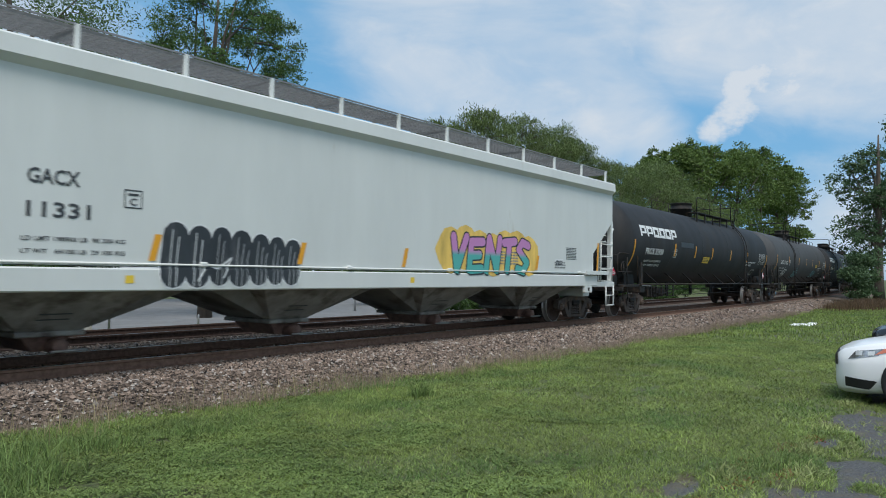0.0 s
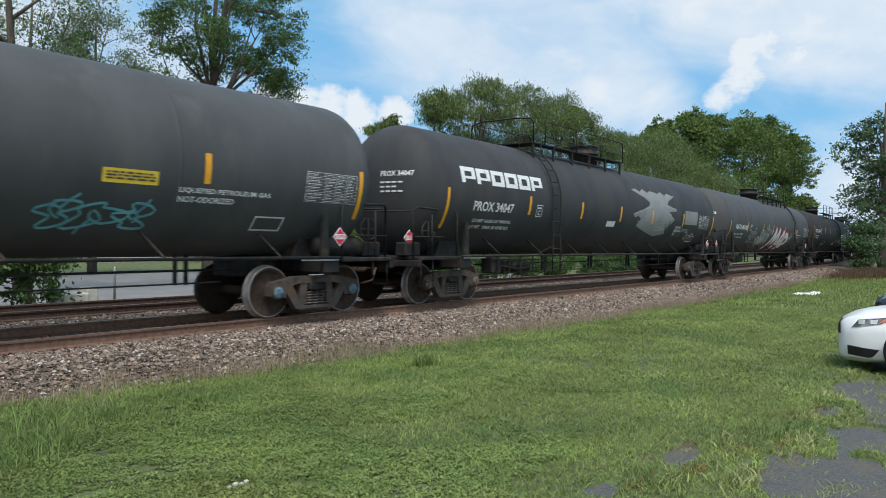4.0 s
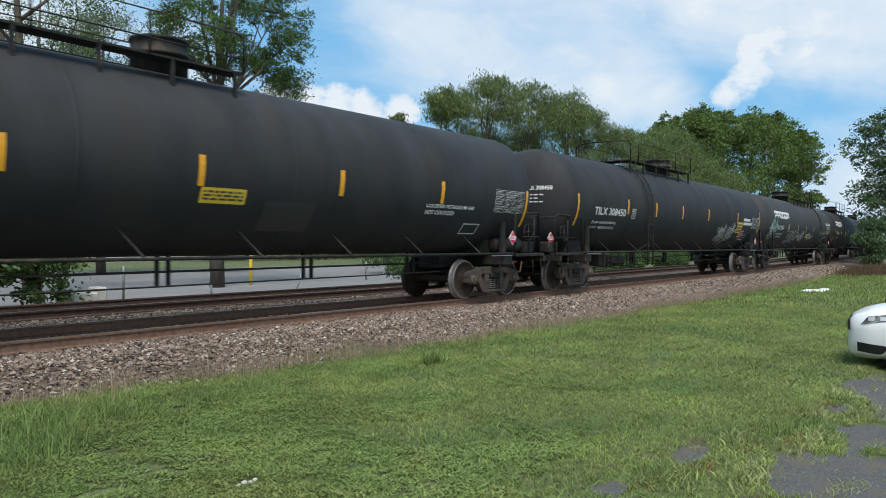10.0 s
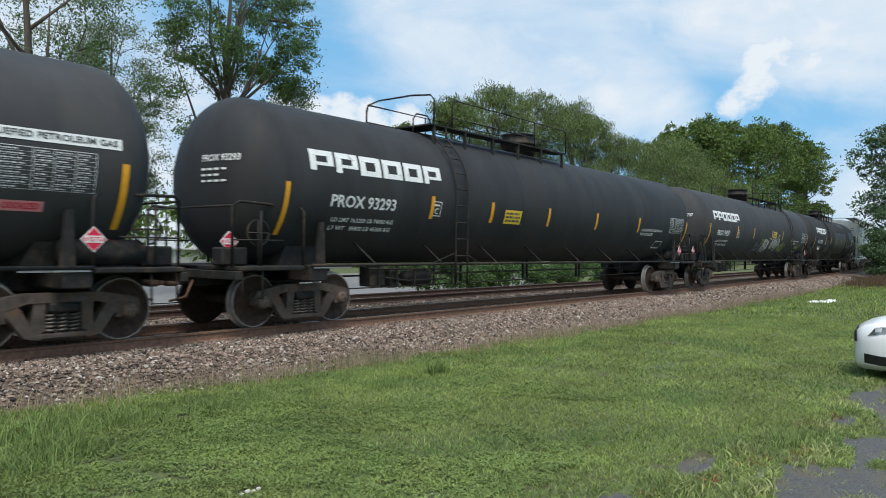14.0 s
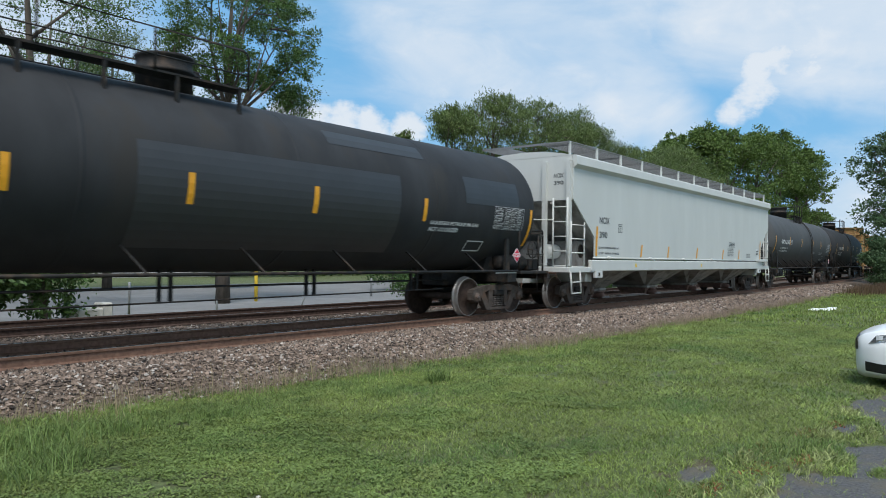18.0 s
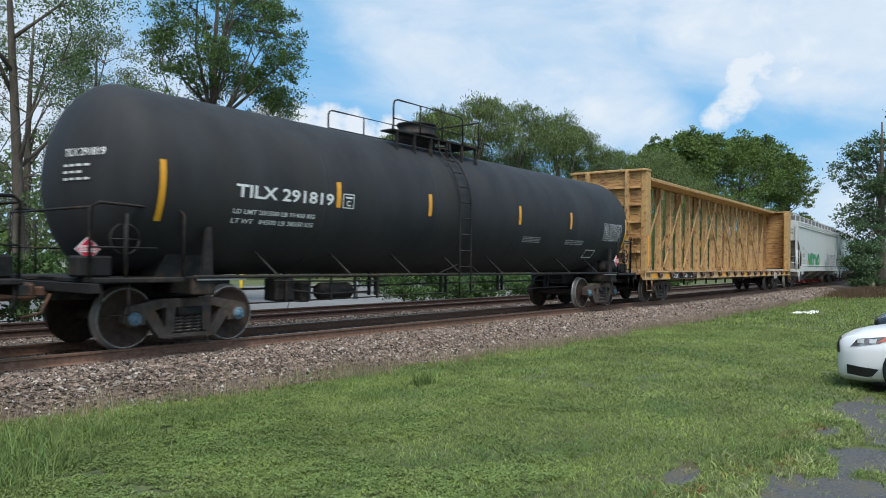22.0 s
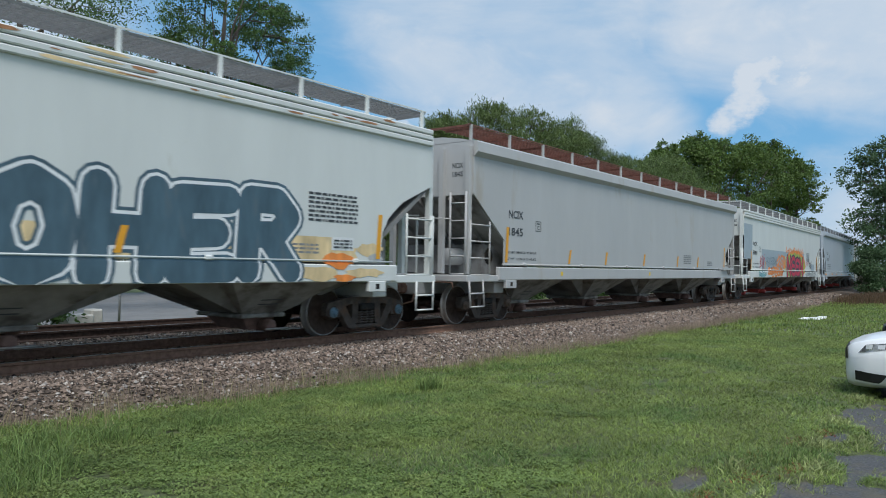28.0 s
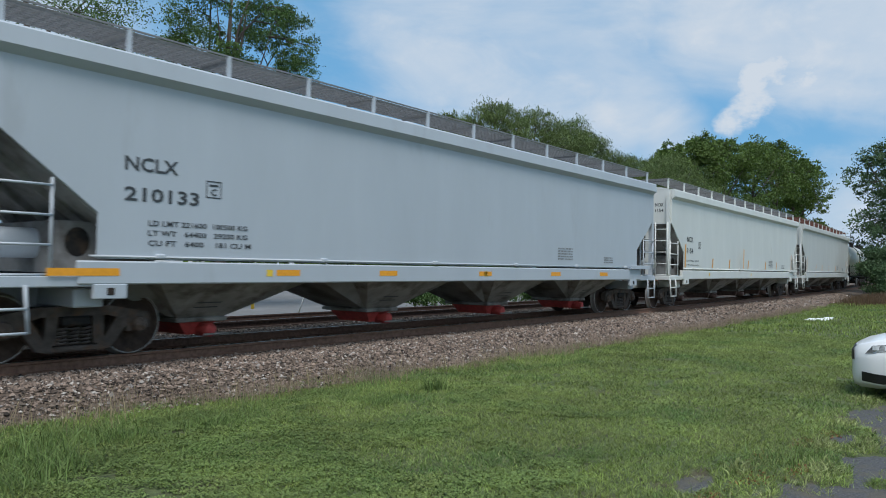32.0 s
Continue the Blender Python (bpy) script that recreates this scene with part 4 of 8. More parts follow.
        g.tube([(xe - s * 0.5 - 0.22, -1.28, 1.62), (xe - s * 0.5 + 0.22, -1.28, 1.62)], 0.014, 5).tube([(xe - s * 0.5, -1.28, 1.1), (xe - s * 0.5, -1.28, 1.84)], 0.014, 5)
        part("brake_gear", g, M_FRAME, sill)
        g = Geo()
        paint_quad(g, Side(1.473), xt - s * 0.3 - 0.45, xt - s * 0.3 + 0.45, 1.025, 1.058)
        part("sill_print", g, M_WHITE_DULL, sill)
    couplers(car, half)
    truck(car, -tc / 2, caps[0])
    truck(car, tc / 2, caps[1])
    # paint: strips, marks, tables, placards
    ends = lt - head - 0.03
    xs = stripes or [-tc / 2 + q * tc / 6 for q in range(1, 6)]
    for x in xs:
        g = Geo()
        paint_quad(g, side, x - 0.055, x + 0.055, stripe_top - 0.47, stripe_top, 0.009)
        part("reflective_strip", g, M_YELLOW, car)
    for s in (-1, 1):
        g = Geo()
        paint_quad(g, side, s * ends - 0.05, s * ends + 0.05, stripe_top - 0.9, stripe_top, 0.009)
        part("reflective_strip", g, M_YELLOW, car)
    x0 = -tc / 2 + 0.25
    if logo:
        logo_band(car, side, x0 - 0.55 + dx, x0 + 3.15 + dx, 2.75, 3.12)
    if marks[0]:
        s = " ".join(marks)
        dz += 0.0 if logo else 0.06
        if short:
            text_rows(car, side, [(s, x0 + 0.27, x0 + 2.4, 2.35, 2.57)], letters)
            frame_box(car, side, x0 + 2.64, x0 + 2.93, 2.33, 2.6, letters, mark="C")
        else:
            text_rows(car, side, [(s, x0 + dx + (0.0 if logo else 0.1), x0 + dx + (1.72 if logo else 2.3), 2.13 + dz, 2.36 + dz)], letters)
            b0 = x0 + dx + (2.85 if logo else 2.78)
            frame_box(car, side, b0, b0 + 0.3, 2.09 + dz, 2.4 + dz, letters, mark="C")
        loads = loads or LOADS_C
        text_rows(car, side, [(q, x0 + dx + (0.26 if short else 0.1), x0 + dx + (2.0 if short else 1.75), (2.09 if short else 1.87 + dz) - 0.15 * i, (2.17 if short else 1.95 + dz) - 0.15 * i) for i, q in enumerate(loads)], letters)
        # the same marks small on the leading head
        g = Geo()
        paint_text(g, Side(0), s, -0.35, 0.45, 2.83, 2.95, 0)
        for i in range(3):
            for q in range(4 - i % 2):
                paint_quad(g, Side(0), -0.35 + 0.15 * q, -0.24 + 0.15 * q, 2.68 - 0.1 * i, 2.715 - 0.1 * i, 0)
        g.v = [(0, -x - 0.55, z) for x, y, z in g.v]
        g.v = [(-lt + head - head * math.sqrt(max(0.0, 1 - ((z - TANK_Z) ** 2 + y * y) / TANK_R ** 2)) - 0.012, y, z) for x, y, z in g.v]
        part("head_lettering", g, letters, car, "", "stuff")
    xr = tc / 2
    g = Geo()
    rng = random.Random(7)
    xa0, xa1 = xr - 0.8 + panel, xr + 0.43 + panel
    for i in range(9):
        z = 2.58 - i * 0.058
        for x, w in ((xa0 + 0.03, 0.36), (xa0 + 0.47, 0.18), (xa0 + 0.73, 0.18), (xa0 + 1.0, 0.16)):
            q = x
            while q < x + w * rng.uniform(0.5, 1.0):
                d = rng.uniform(0.025, 0.07)
                paint_quad(g, side, q, min(q + d, xa1 - 0.02), z - 0.026, z - 0.010, 0.005)
                q += d + 0.022
        paint_quad(g, side, xa0, xa1, z - 0.045, z - 0.0415, 0.005)
    paint_quad(g, side, xa0, xa1, 2.592, 2.60, 0.005)
    for x in (xa0 - 0.01, xa0 + 0.43, xa0 + 0.69, xa0 + 0.96, xa1):
        paint_quad(g, side, x, x + 0.008, 2.07, 2.6, 0.0055)
    part("data_panel", g, M_WHITE, car, "white table of small print", "stuff")
    frame_box(car, side, xr - 1.59, xr - 0.96, 1.54, 1.78, letters, 0.025)
    if gas:
        text_rows(car, side, [("LIQUEFIED PETROLEUM GAS", xr - 3.1, xr - 1.4, 2.07, 2.16), ("NOT-ODORIZED", xr - 3.1, xr - 2.1, 1.94, 2.03)], letters)
    else:
        bars(car, side, xr - 3.1, xr - 2.0, 1.9, 2.05, 3, M_WHITE_DULL, 8)
        bars(car, side, xr - 5.4, xr - 4.5, 1.9, 2.06, 4, M_WHITE_DULL, 9)
    placard(car, xr + 0.2, -1.44, 1.46, number)
    placard(car, -half + 0.48, -1.1, 1.47, number)
    for kind, x, z0, z1, w in plates:
        g = Geo()
        paint_quad(g, side, x, x + w, z0, z1, 0.006)
        m = {"y": M_YELLOW_PLATE, "w": M_WHITE, "p": M_PINK, "g": M_GREY_PATCH, "d": M_DARK_PATCH}[kind]
        part("label_plate" if kind in "yp" else "paint_patch", g, m, car)
        if kind in "yp":
            bars(car, Side(TANK_R + 0.003, TANK_R + 0.003, TANK_Z), x + 0.05, x + w - 0.05, z0 + 0.05, z1 - 0.02, 3, M_DARKLET, 5)
    if post:
        g = Geo().box(x0 - 0.05, x0 + 0.05, -1.5, -1.44, 1.08, 1.85)
        part("marker_post", g, M_FRAME, car)
        part("post_tip", Geo().box(x0 - 0.055, x0 + 0.055, -1.505, -1.435, 1.72, 1.85), M_WHITE, car)
    return car, side


# ---- covered hopper wagons ----


def hopper_wagon(label, tc, half, paint="white", marks=("", ""), grate=M_GRATE, gates=M_GATE, caps=(M_CAP, M_CAP), ribbed=False, rounded=False, rail_in=1.42, marks_x=-8.35, big=1.0, marks_z=0.0, strips=None, lines=True):
    """A covered hopper with four bays. half: half the length over couplers."""
    car = thing("hopper_wagon", label, "hopper wagon", "wagons of the goods train")
    m = WHITES[paint]
    e = half - 0.75                     # where the body ends
    hw = 1.6
    # flanks: a plate with slanting corners at both ends
    if rounded:
        corner = [(e - 1.5, 1.62), (e - 1.46, 2.0), (e - 1.3, 2.28), (e - 0.9, 2.62), (e, 3.02)]
    else:
        corner = [(e - 1.3, 1.4), (e - 1.3, 2.01), (e, 3.02)]
    poly = [(-x, z) for x, z in corner] + [(-e, 4.0), (e, 4.0)] + [(x, z) for x, z in reversed(corner)]
    if rounded:
        poly = [(-e + 1.5, 1.4)] + poly + [(e - 1.5, 1.4)]
    for yy, nm in ((-1, "side_panel"), (1, "side_panel")):
        part(nm, Geo().prism(poly, yy * (hw - 0.03), yy * hw), m, car, "flat painted steel flank")
    # sloped end sheets and end walls
    for s in (-1, 1):
        # the sheet's dark tone is part grime, part painted-in shade of the recess
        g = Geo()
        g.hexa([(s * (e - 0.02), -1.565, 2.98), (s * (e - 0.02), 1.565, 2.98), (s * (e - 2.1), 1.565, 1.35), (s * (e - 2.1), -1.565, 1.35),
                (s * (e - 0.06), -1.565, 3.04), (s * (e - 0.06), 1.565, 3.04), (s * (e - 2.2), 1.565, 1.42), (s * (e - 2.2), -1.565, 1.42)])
        part("slope_sheet", g, M_SLOPE, car, "grimy sloped end sheet, darkened for shade")
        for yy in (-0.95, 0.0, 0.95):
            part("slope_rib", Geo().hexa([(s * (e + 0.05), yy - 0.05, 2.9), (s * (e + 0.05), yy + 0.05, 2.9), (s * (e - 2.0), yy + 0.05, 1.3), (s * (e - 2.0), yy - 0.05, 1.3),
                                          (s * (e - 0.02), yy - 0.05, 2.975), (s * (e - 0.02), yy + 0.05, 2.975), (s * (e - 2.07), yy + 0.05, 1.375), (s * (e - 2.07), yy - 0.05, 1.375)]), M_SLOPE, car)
        # gusset with a round lightening hole under the slope
        ring = [(s * (e - 1.22) + 0.17 * math.cos(2 * math.pi * q / 16), 1.62 + 0.2 * math.sin(2 * math.pi * q / 16)) for q in range(16)]
        part("gusset_hole", Geo().prism(ring, -1.206, -1.202), M_FRAME, car, "dark round hole in the gusset")
        g = Geo().box(min(s * e, s * (e - 0.05)), max(s * e, s * (e - 0.05)), -1.565, 1.565, 3.0, 4.225)
        part("end_wall", g, m, car)
        g = Geo()
        for yy in (-1.5, -0.75, 0.75, 1.5):
            g.box(min(s * (e + 0.002), s * (e + 0.11)), max(s * (e + 0.002), s * (e + 0.11)), yy - 0.06, yy + 0.06, 1.2, 4.08)
        part("end_post", g, m, car)
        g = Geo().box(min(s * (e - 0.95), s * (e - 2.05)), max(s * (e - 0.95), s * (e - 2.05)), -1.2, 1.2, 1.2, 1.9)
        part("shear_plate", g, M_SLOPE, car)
        # end platform with its apron and air tank
        g = Geo().cbox(min(s * (e + 0.2), s * (e - 1.5)), max(s * (e + 0.2), s * (e - 1.5)), -1.6, 1.6, 1.02, 1.17, 0.015)
        g.cbox(min(s * (e + 0.45), s * (e - 2.5)), max(s * (e + 0.45), s * (e - 2.5)), -0.32, 0.32, 0.70, 1.05, 0.02)
        g.cbox(s * tc / 2 - 0.2, s * tc / 2 + 0.2, -1.4, 1.4, 0.74, 1.0, 0.02)
        plat = part("end_platform", g, m, car)
        g = Geo().cbox(s * tc / 2 - 0.3 - s * 0.25, s * tc / 2 + 0.16 - s * 0.25, -1.64, -1.55, 0.86, 1.06, 0.01)
        pad = part("jacking_pad", g, m, plat)
        xc = s * tc / 2 - 0.07 - s * 0.25
        part("pad_opening", Geo().box(xc - 0.05, xc + 0.05, -1.645, -1.641, 0.91, 1.01), M_FRAME, plat)
        g = Geo().lathe([(-0.5, 0.02), (-0.48, 0.19), (-0.4, 0.21), (0.4, 0.21), (0.48, 0.19), (0.5, 0.02)], "x", 18, (s * (e - 0.9), -0.5, 1.6))
        part("air_reservoir", g, m, plat)
        # ladders on the corner: on the flank and on the end
        xl = s * (e - 0.45)
        for x in (s * (e + 0.05), s * (e - 0.72)):
            part("ladder_stile", Geo().tube([(x, -1.57, 1.1), (x, -1.57, 2.42)], 0.022, 5), m, plat, "white painted corner ladder")
        for i in range(4):
            z = 1.18 + i * 0.38
            part("ladder_rung", Geo().tube([(s * (e + 0.05), -1.58, z), (s * (e - 0.72), -1.58, z)], 0.018, 5), m, plat)
        g = Geo()
        for yy in (-1.52, -1.08):
            g.tube([(s * (e + 0.17), yy, 1.05), (s * (e + 0.17), yy, 2.42 if ribbed else 3.05)], 0.026, 5)
        for i in range(3 if ribbed else 5):
            z = 1.2 + i * 0.4
            g.tube([(s * (e + 0.17), -1.52, z), (s * (e + 0.17), -1.08, z)], 0.016, 5)
        g.tube([(s * (e + 0.2), -1.1, 2.45), (s * (e + 0.25), 0, 2.5), (s * (e + 0.2), 1.1, 2.45)], 0.015, 5)
        part("end_ladder", g, m, plat)
        g = Geo()
        for x in (s * (e + 0.12), s * (e - 0.42)):
            g.tube([(x, -1.6, 1.05), (x - s * 0.04, -1.62, 0.45)], 0.024, 5)
        for z in (0.46, 0.76):
            g.tube([(s * (e + 0.1), -1.62, z), (s * (e - 0.44), -1.62, z)], 0.02, 5)
        part("stirrup_step", g, m, plat)
    if not ribbed:
        g = Geo().cbox(e - 1.95, e - 0.5, -1.72, -1.56, 1.385, 1.41, 0.006).cbox(e - 1.95, e - 0.5, -1.725, -1.70, 1.385, 1.50, 0.006)
        part("brake_step", g, m, car, "painted steel step tray")
    # roof with its chord, hatches and running boards
    g = Geo()
    arc = [(-hw + 0.02, 4.21), (-1.25, 4.29), (-0.7, 4.37), (0, 4.40), (0.7, 4.37), (1.25, 4.29), (hw - 0.02, 4.21)]
    n = len(arc)
    verts = [(-e, y, z) for y, z in arc] + [(e, y, z) for y, z in arc]
    g.add(verts, [(i, i + 1, i + 1 + n, i + n) for i in range(n - 1)] + [tuple(range(n)), tuple(range(n, 2 * n))])
    part("roof", g, m, car)
    for yy in (-1, 1):
        g = Geo()
        y0, y1 = (yy * (hw - 0.02), yy * (hw + 0.055))
        lo, hi = min(y0, y1), max(y0, y1)
        if ribbed:
            for z in (3.86, 3.98, 4.10):
                part("top_chord", Geo().cbox(-e, e, lo, hi, z, z + 0.105, 0.02), m, car)
        else:
            prof = [(yy * 1.58, 3.86), (yy * 1.602, 3.865), (yy * 1.715, 3.965), (yy * 1.70, 4.19), (yy * 1.67, 4.22), (yy * 1.58, 4.225)]
            verts = [(-e, y, z) for y, z in prof] + [(e, y, z) for y, z in prof]
            part("top_chord", Geo().add(verts, [(i, (i + 1) % 6, (i + 1) % 6 + 6, i + 6) for i in range(6)] + [tuple(range(6)), tuple(range(6, 12))]), m, car)
    hatch = part("hatch_trough", Geo().cbox(-e + 0.8, e - 0.8, -0.3, 0.3, 4.36, 4.50, 0.03), m, car, "long roof hatch cover")
    g = Geo()
    nb = int((e - 0.4) * 2 / 0.14)
    for yy in (-1.38, 0.62):
        for j in range(9):
            y = yy + 0.095 * j
            g.box(-e, e, y - 0.008, y + 0.008, 4.555, 4.60)
    for i in range(nb):
        x = -e + 0.2 + (2 * e - 0.4) * i / nb
        g.box(x - 0.01, x + 0.01, -1.38, -0.62, 4.56, 4.595)
    for i in range(13):
        x = -e + 0.12 + (2 * e - 0.24) * i / 12
        g.box(x - 0.025, x + 0.025, -rail_in + 0.026, -0.7, 4.50, 4.55)
    wb = part("running_board", g, grate, car, "steel grating roof walkway")
    cnt = 12
    post_mesh = Geo().box(-0.03, 0.03, -rail_in - 0.025, -rail_in + 0.025, 4.2, 4.62).mesh("walkway_post")
    for i in range(cnt + 1):
        wp = part("walkway_post", post_mesh, m, wb)
        wp.location = (-e + 0.12 + (2 * e - 0.24) * i / cnt, 0, 0)
    g = Geo()
    g.box(-e, e, -rail_in - 0.02, -rail_in + 0.01, 4.602, 4.625)
    g.box(-e, -e + 0.05, -rail_in, rail_in, 4.56, 4.61).box(e - 0.05, e, -rail_in, rail_in, 4.56, 4.61)
    part("walkway_rail", g, m if ribbed else grate, wb)
    # side sill
    for yy in (-1, 1):
        g = Geo()
        a, b = (-hw - 0.03, -hw + 0.08) if yy < 0 else (hw - 0.08, hw + 0.03)
        g.cbox(-e + 1.05, e - 1.05, a, b, 1.05, 1.37, 0.02)
        sl = part("side_sill", g, m, car, "painted steel side sill")
    g = Geo()
    g.tube([(-e + 1.2, -hw - 0.01, 1.43), (e - 1.2, -hw - 0.01, 1.43)], 0.017, 5)
    for i in range(6):
        x = -e + 2.2 + (2 * e - 4.4) * i / 5
        g.cbox(x - 0.07, x + 0.07, -hw - 0.05, -hw + 0.02, 1.40, 1.48, 0.02)
    part("vent_pipe", g, m, car)
    # bays
    for i in range(4):
        xc = -6.45 + 4.3 * i + 0.02
        # bay colours carry dust and the shade below the sill
        g = Geo()
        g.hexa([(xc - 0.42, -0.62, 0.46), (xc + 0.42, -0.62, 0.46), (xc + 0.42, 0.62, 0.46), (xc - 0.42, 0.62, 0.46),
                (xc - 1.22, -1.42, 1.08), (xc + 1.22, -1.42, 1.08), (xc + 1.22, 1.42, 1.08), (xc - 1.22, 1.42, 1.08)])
        bay = part("hopper_bay", g, M_BAY, car, "dusty tapered discharge bay, darkened for shade")
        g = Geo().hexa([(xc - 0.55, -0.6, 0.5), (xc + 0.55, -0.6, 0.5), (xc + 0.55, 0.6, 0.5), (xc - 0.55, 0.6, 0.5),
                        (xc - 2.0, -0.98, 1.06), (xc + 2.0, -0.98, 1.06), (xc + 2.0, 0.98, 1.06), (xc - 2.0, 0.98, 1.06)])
        part("bay_slope", g, M_SLOPE, bay, "grimy slope sheet between the bays, darkened for shade")
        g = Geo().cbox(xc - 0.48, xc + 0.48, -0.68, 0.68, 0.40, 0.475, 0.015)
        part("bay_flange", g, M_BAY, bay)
        g = Geo()
        g.hexa([(xc - 0.16, -0.45, 0.18), (xc + 0.16, -0.45, 0.18), (xc + 0.16, 0.45, 0.18), (xc - 0.16, 0.45, 0.18),
                (xc - 0.36, -0.55, 0.41), (xc + 0.36, -0.55, 0.41), (xc + 0.36, 0.55, 0.41), (xc - 0.36, 0.55, 0.41)])
        g.lathe([(-0.78, 0.08), (-0.76, 0.11), (-0.4, 0.11)], "y", 12, (xc + 0.1, 0, 0.26))
        gate = part("outlet_gate", g, gates, bay, "discharge gate under the bay")
        g = Geo().tube([(xc - 0.05, -0.8, 0.2), (xc + 0.45, -0.8, 0.2)], 0.02, 5).tube([(xc + 0.2, -0.8, 0.2), (xc + 0.2, -0.4, 0.25)], 0.02, 5)
        part("gate_bar", g, M_TREAD, bay)
        g = Geo()
        for j in range(2):
            paint_quad(g, Side(0), xc - 0.3, xc + 0.15, 0.72 - 0.08 * j, 0.74 - 0.08 * j)
        g.v = [(x, -0.62 - (z - 0.46) * 0.8 / 0.62 - 0.012, z) for x, y, z in g.v]
        part("bay_print", g, M_DARKLET, bay, "", "stuff")
    couplers(car, half)
    truck(car, -tc / 2, caps[0])
    truck(car, tc / 2, caps[1])
    side = Side(hw, sill=1.373)
    if marks[0]:
        x, z = marks_x, marks_z
        text_rows(car, side, [(marks[0], x, x + 0.66 * big, 2.42 + z, 2.62 + z), (marks[1], x, x + 0.15 * len(marks[1]) * big + 0.06, 2.0 + z, 2.2 + z)], M_DARKLET)
        frame_box(car, side, x + 1.27, x + 1.54, 2.2 + z * 0.7, 2.46 + z * 0.7, M_DARKLET, mark="C")
        if lines:
            text_rows(car, side, [("LD LMT 198900 LB  90 200 KG", x - 0.05, x + 1.3, 1.70, 1.76), ("LT WT   64100 LB  29 100 KG", x - 0.05, x + 1.3, 1.54, 1.60)], M_DARKLET)
        for s, z in ((marks[0], 3.62), (marks[1], 3.42)):
            g = Geo()
            paint_text(g, Side(0), s, 0.0, 0.3, z, z + 0.12, 0)
            g.v = [(-e - 0.003, -1.0 - x, z) for x, y, z in g.v]
            part("end_lettering", g, M_DARKLET, car, "", "stuff")
    for i, x in enumerate(strips or (-e + 1.38, -5.4, -3.1, -0.2, 2.9, 5.1, e - 1.5)):
        g = Geo()
        paint_quad(g, side, x - 0.055, x + 0.055, 1.48, 1.86 if -7.5 < x < 7.5 else 2.33, 0.012, 0.1 if -7.5 < x < 7.5 else 0.06)
        part("reflective_strip", g, M_YELLOW, car)
    bars(car, side, 3.6, 4.4, 1.6, 1.95, 5, M_GREY_PATCH, 4)
    bars(car, side, 6.3, 6.9, 1.55, 1.75, 3, M_GREY_PATCH, 5)
    for x in (-5.9, 0.2):
        g = Geo()
        paint_quad(g, Side(hw + 0.03), x, x + 0.13, 1.16, 1.27)
        part("sill_label", g, M_YELLOW_PLATE, car)
    return car, side


# ---- centre beam flat wagon ----


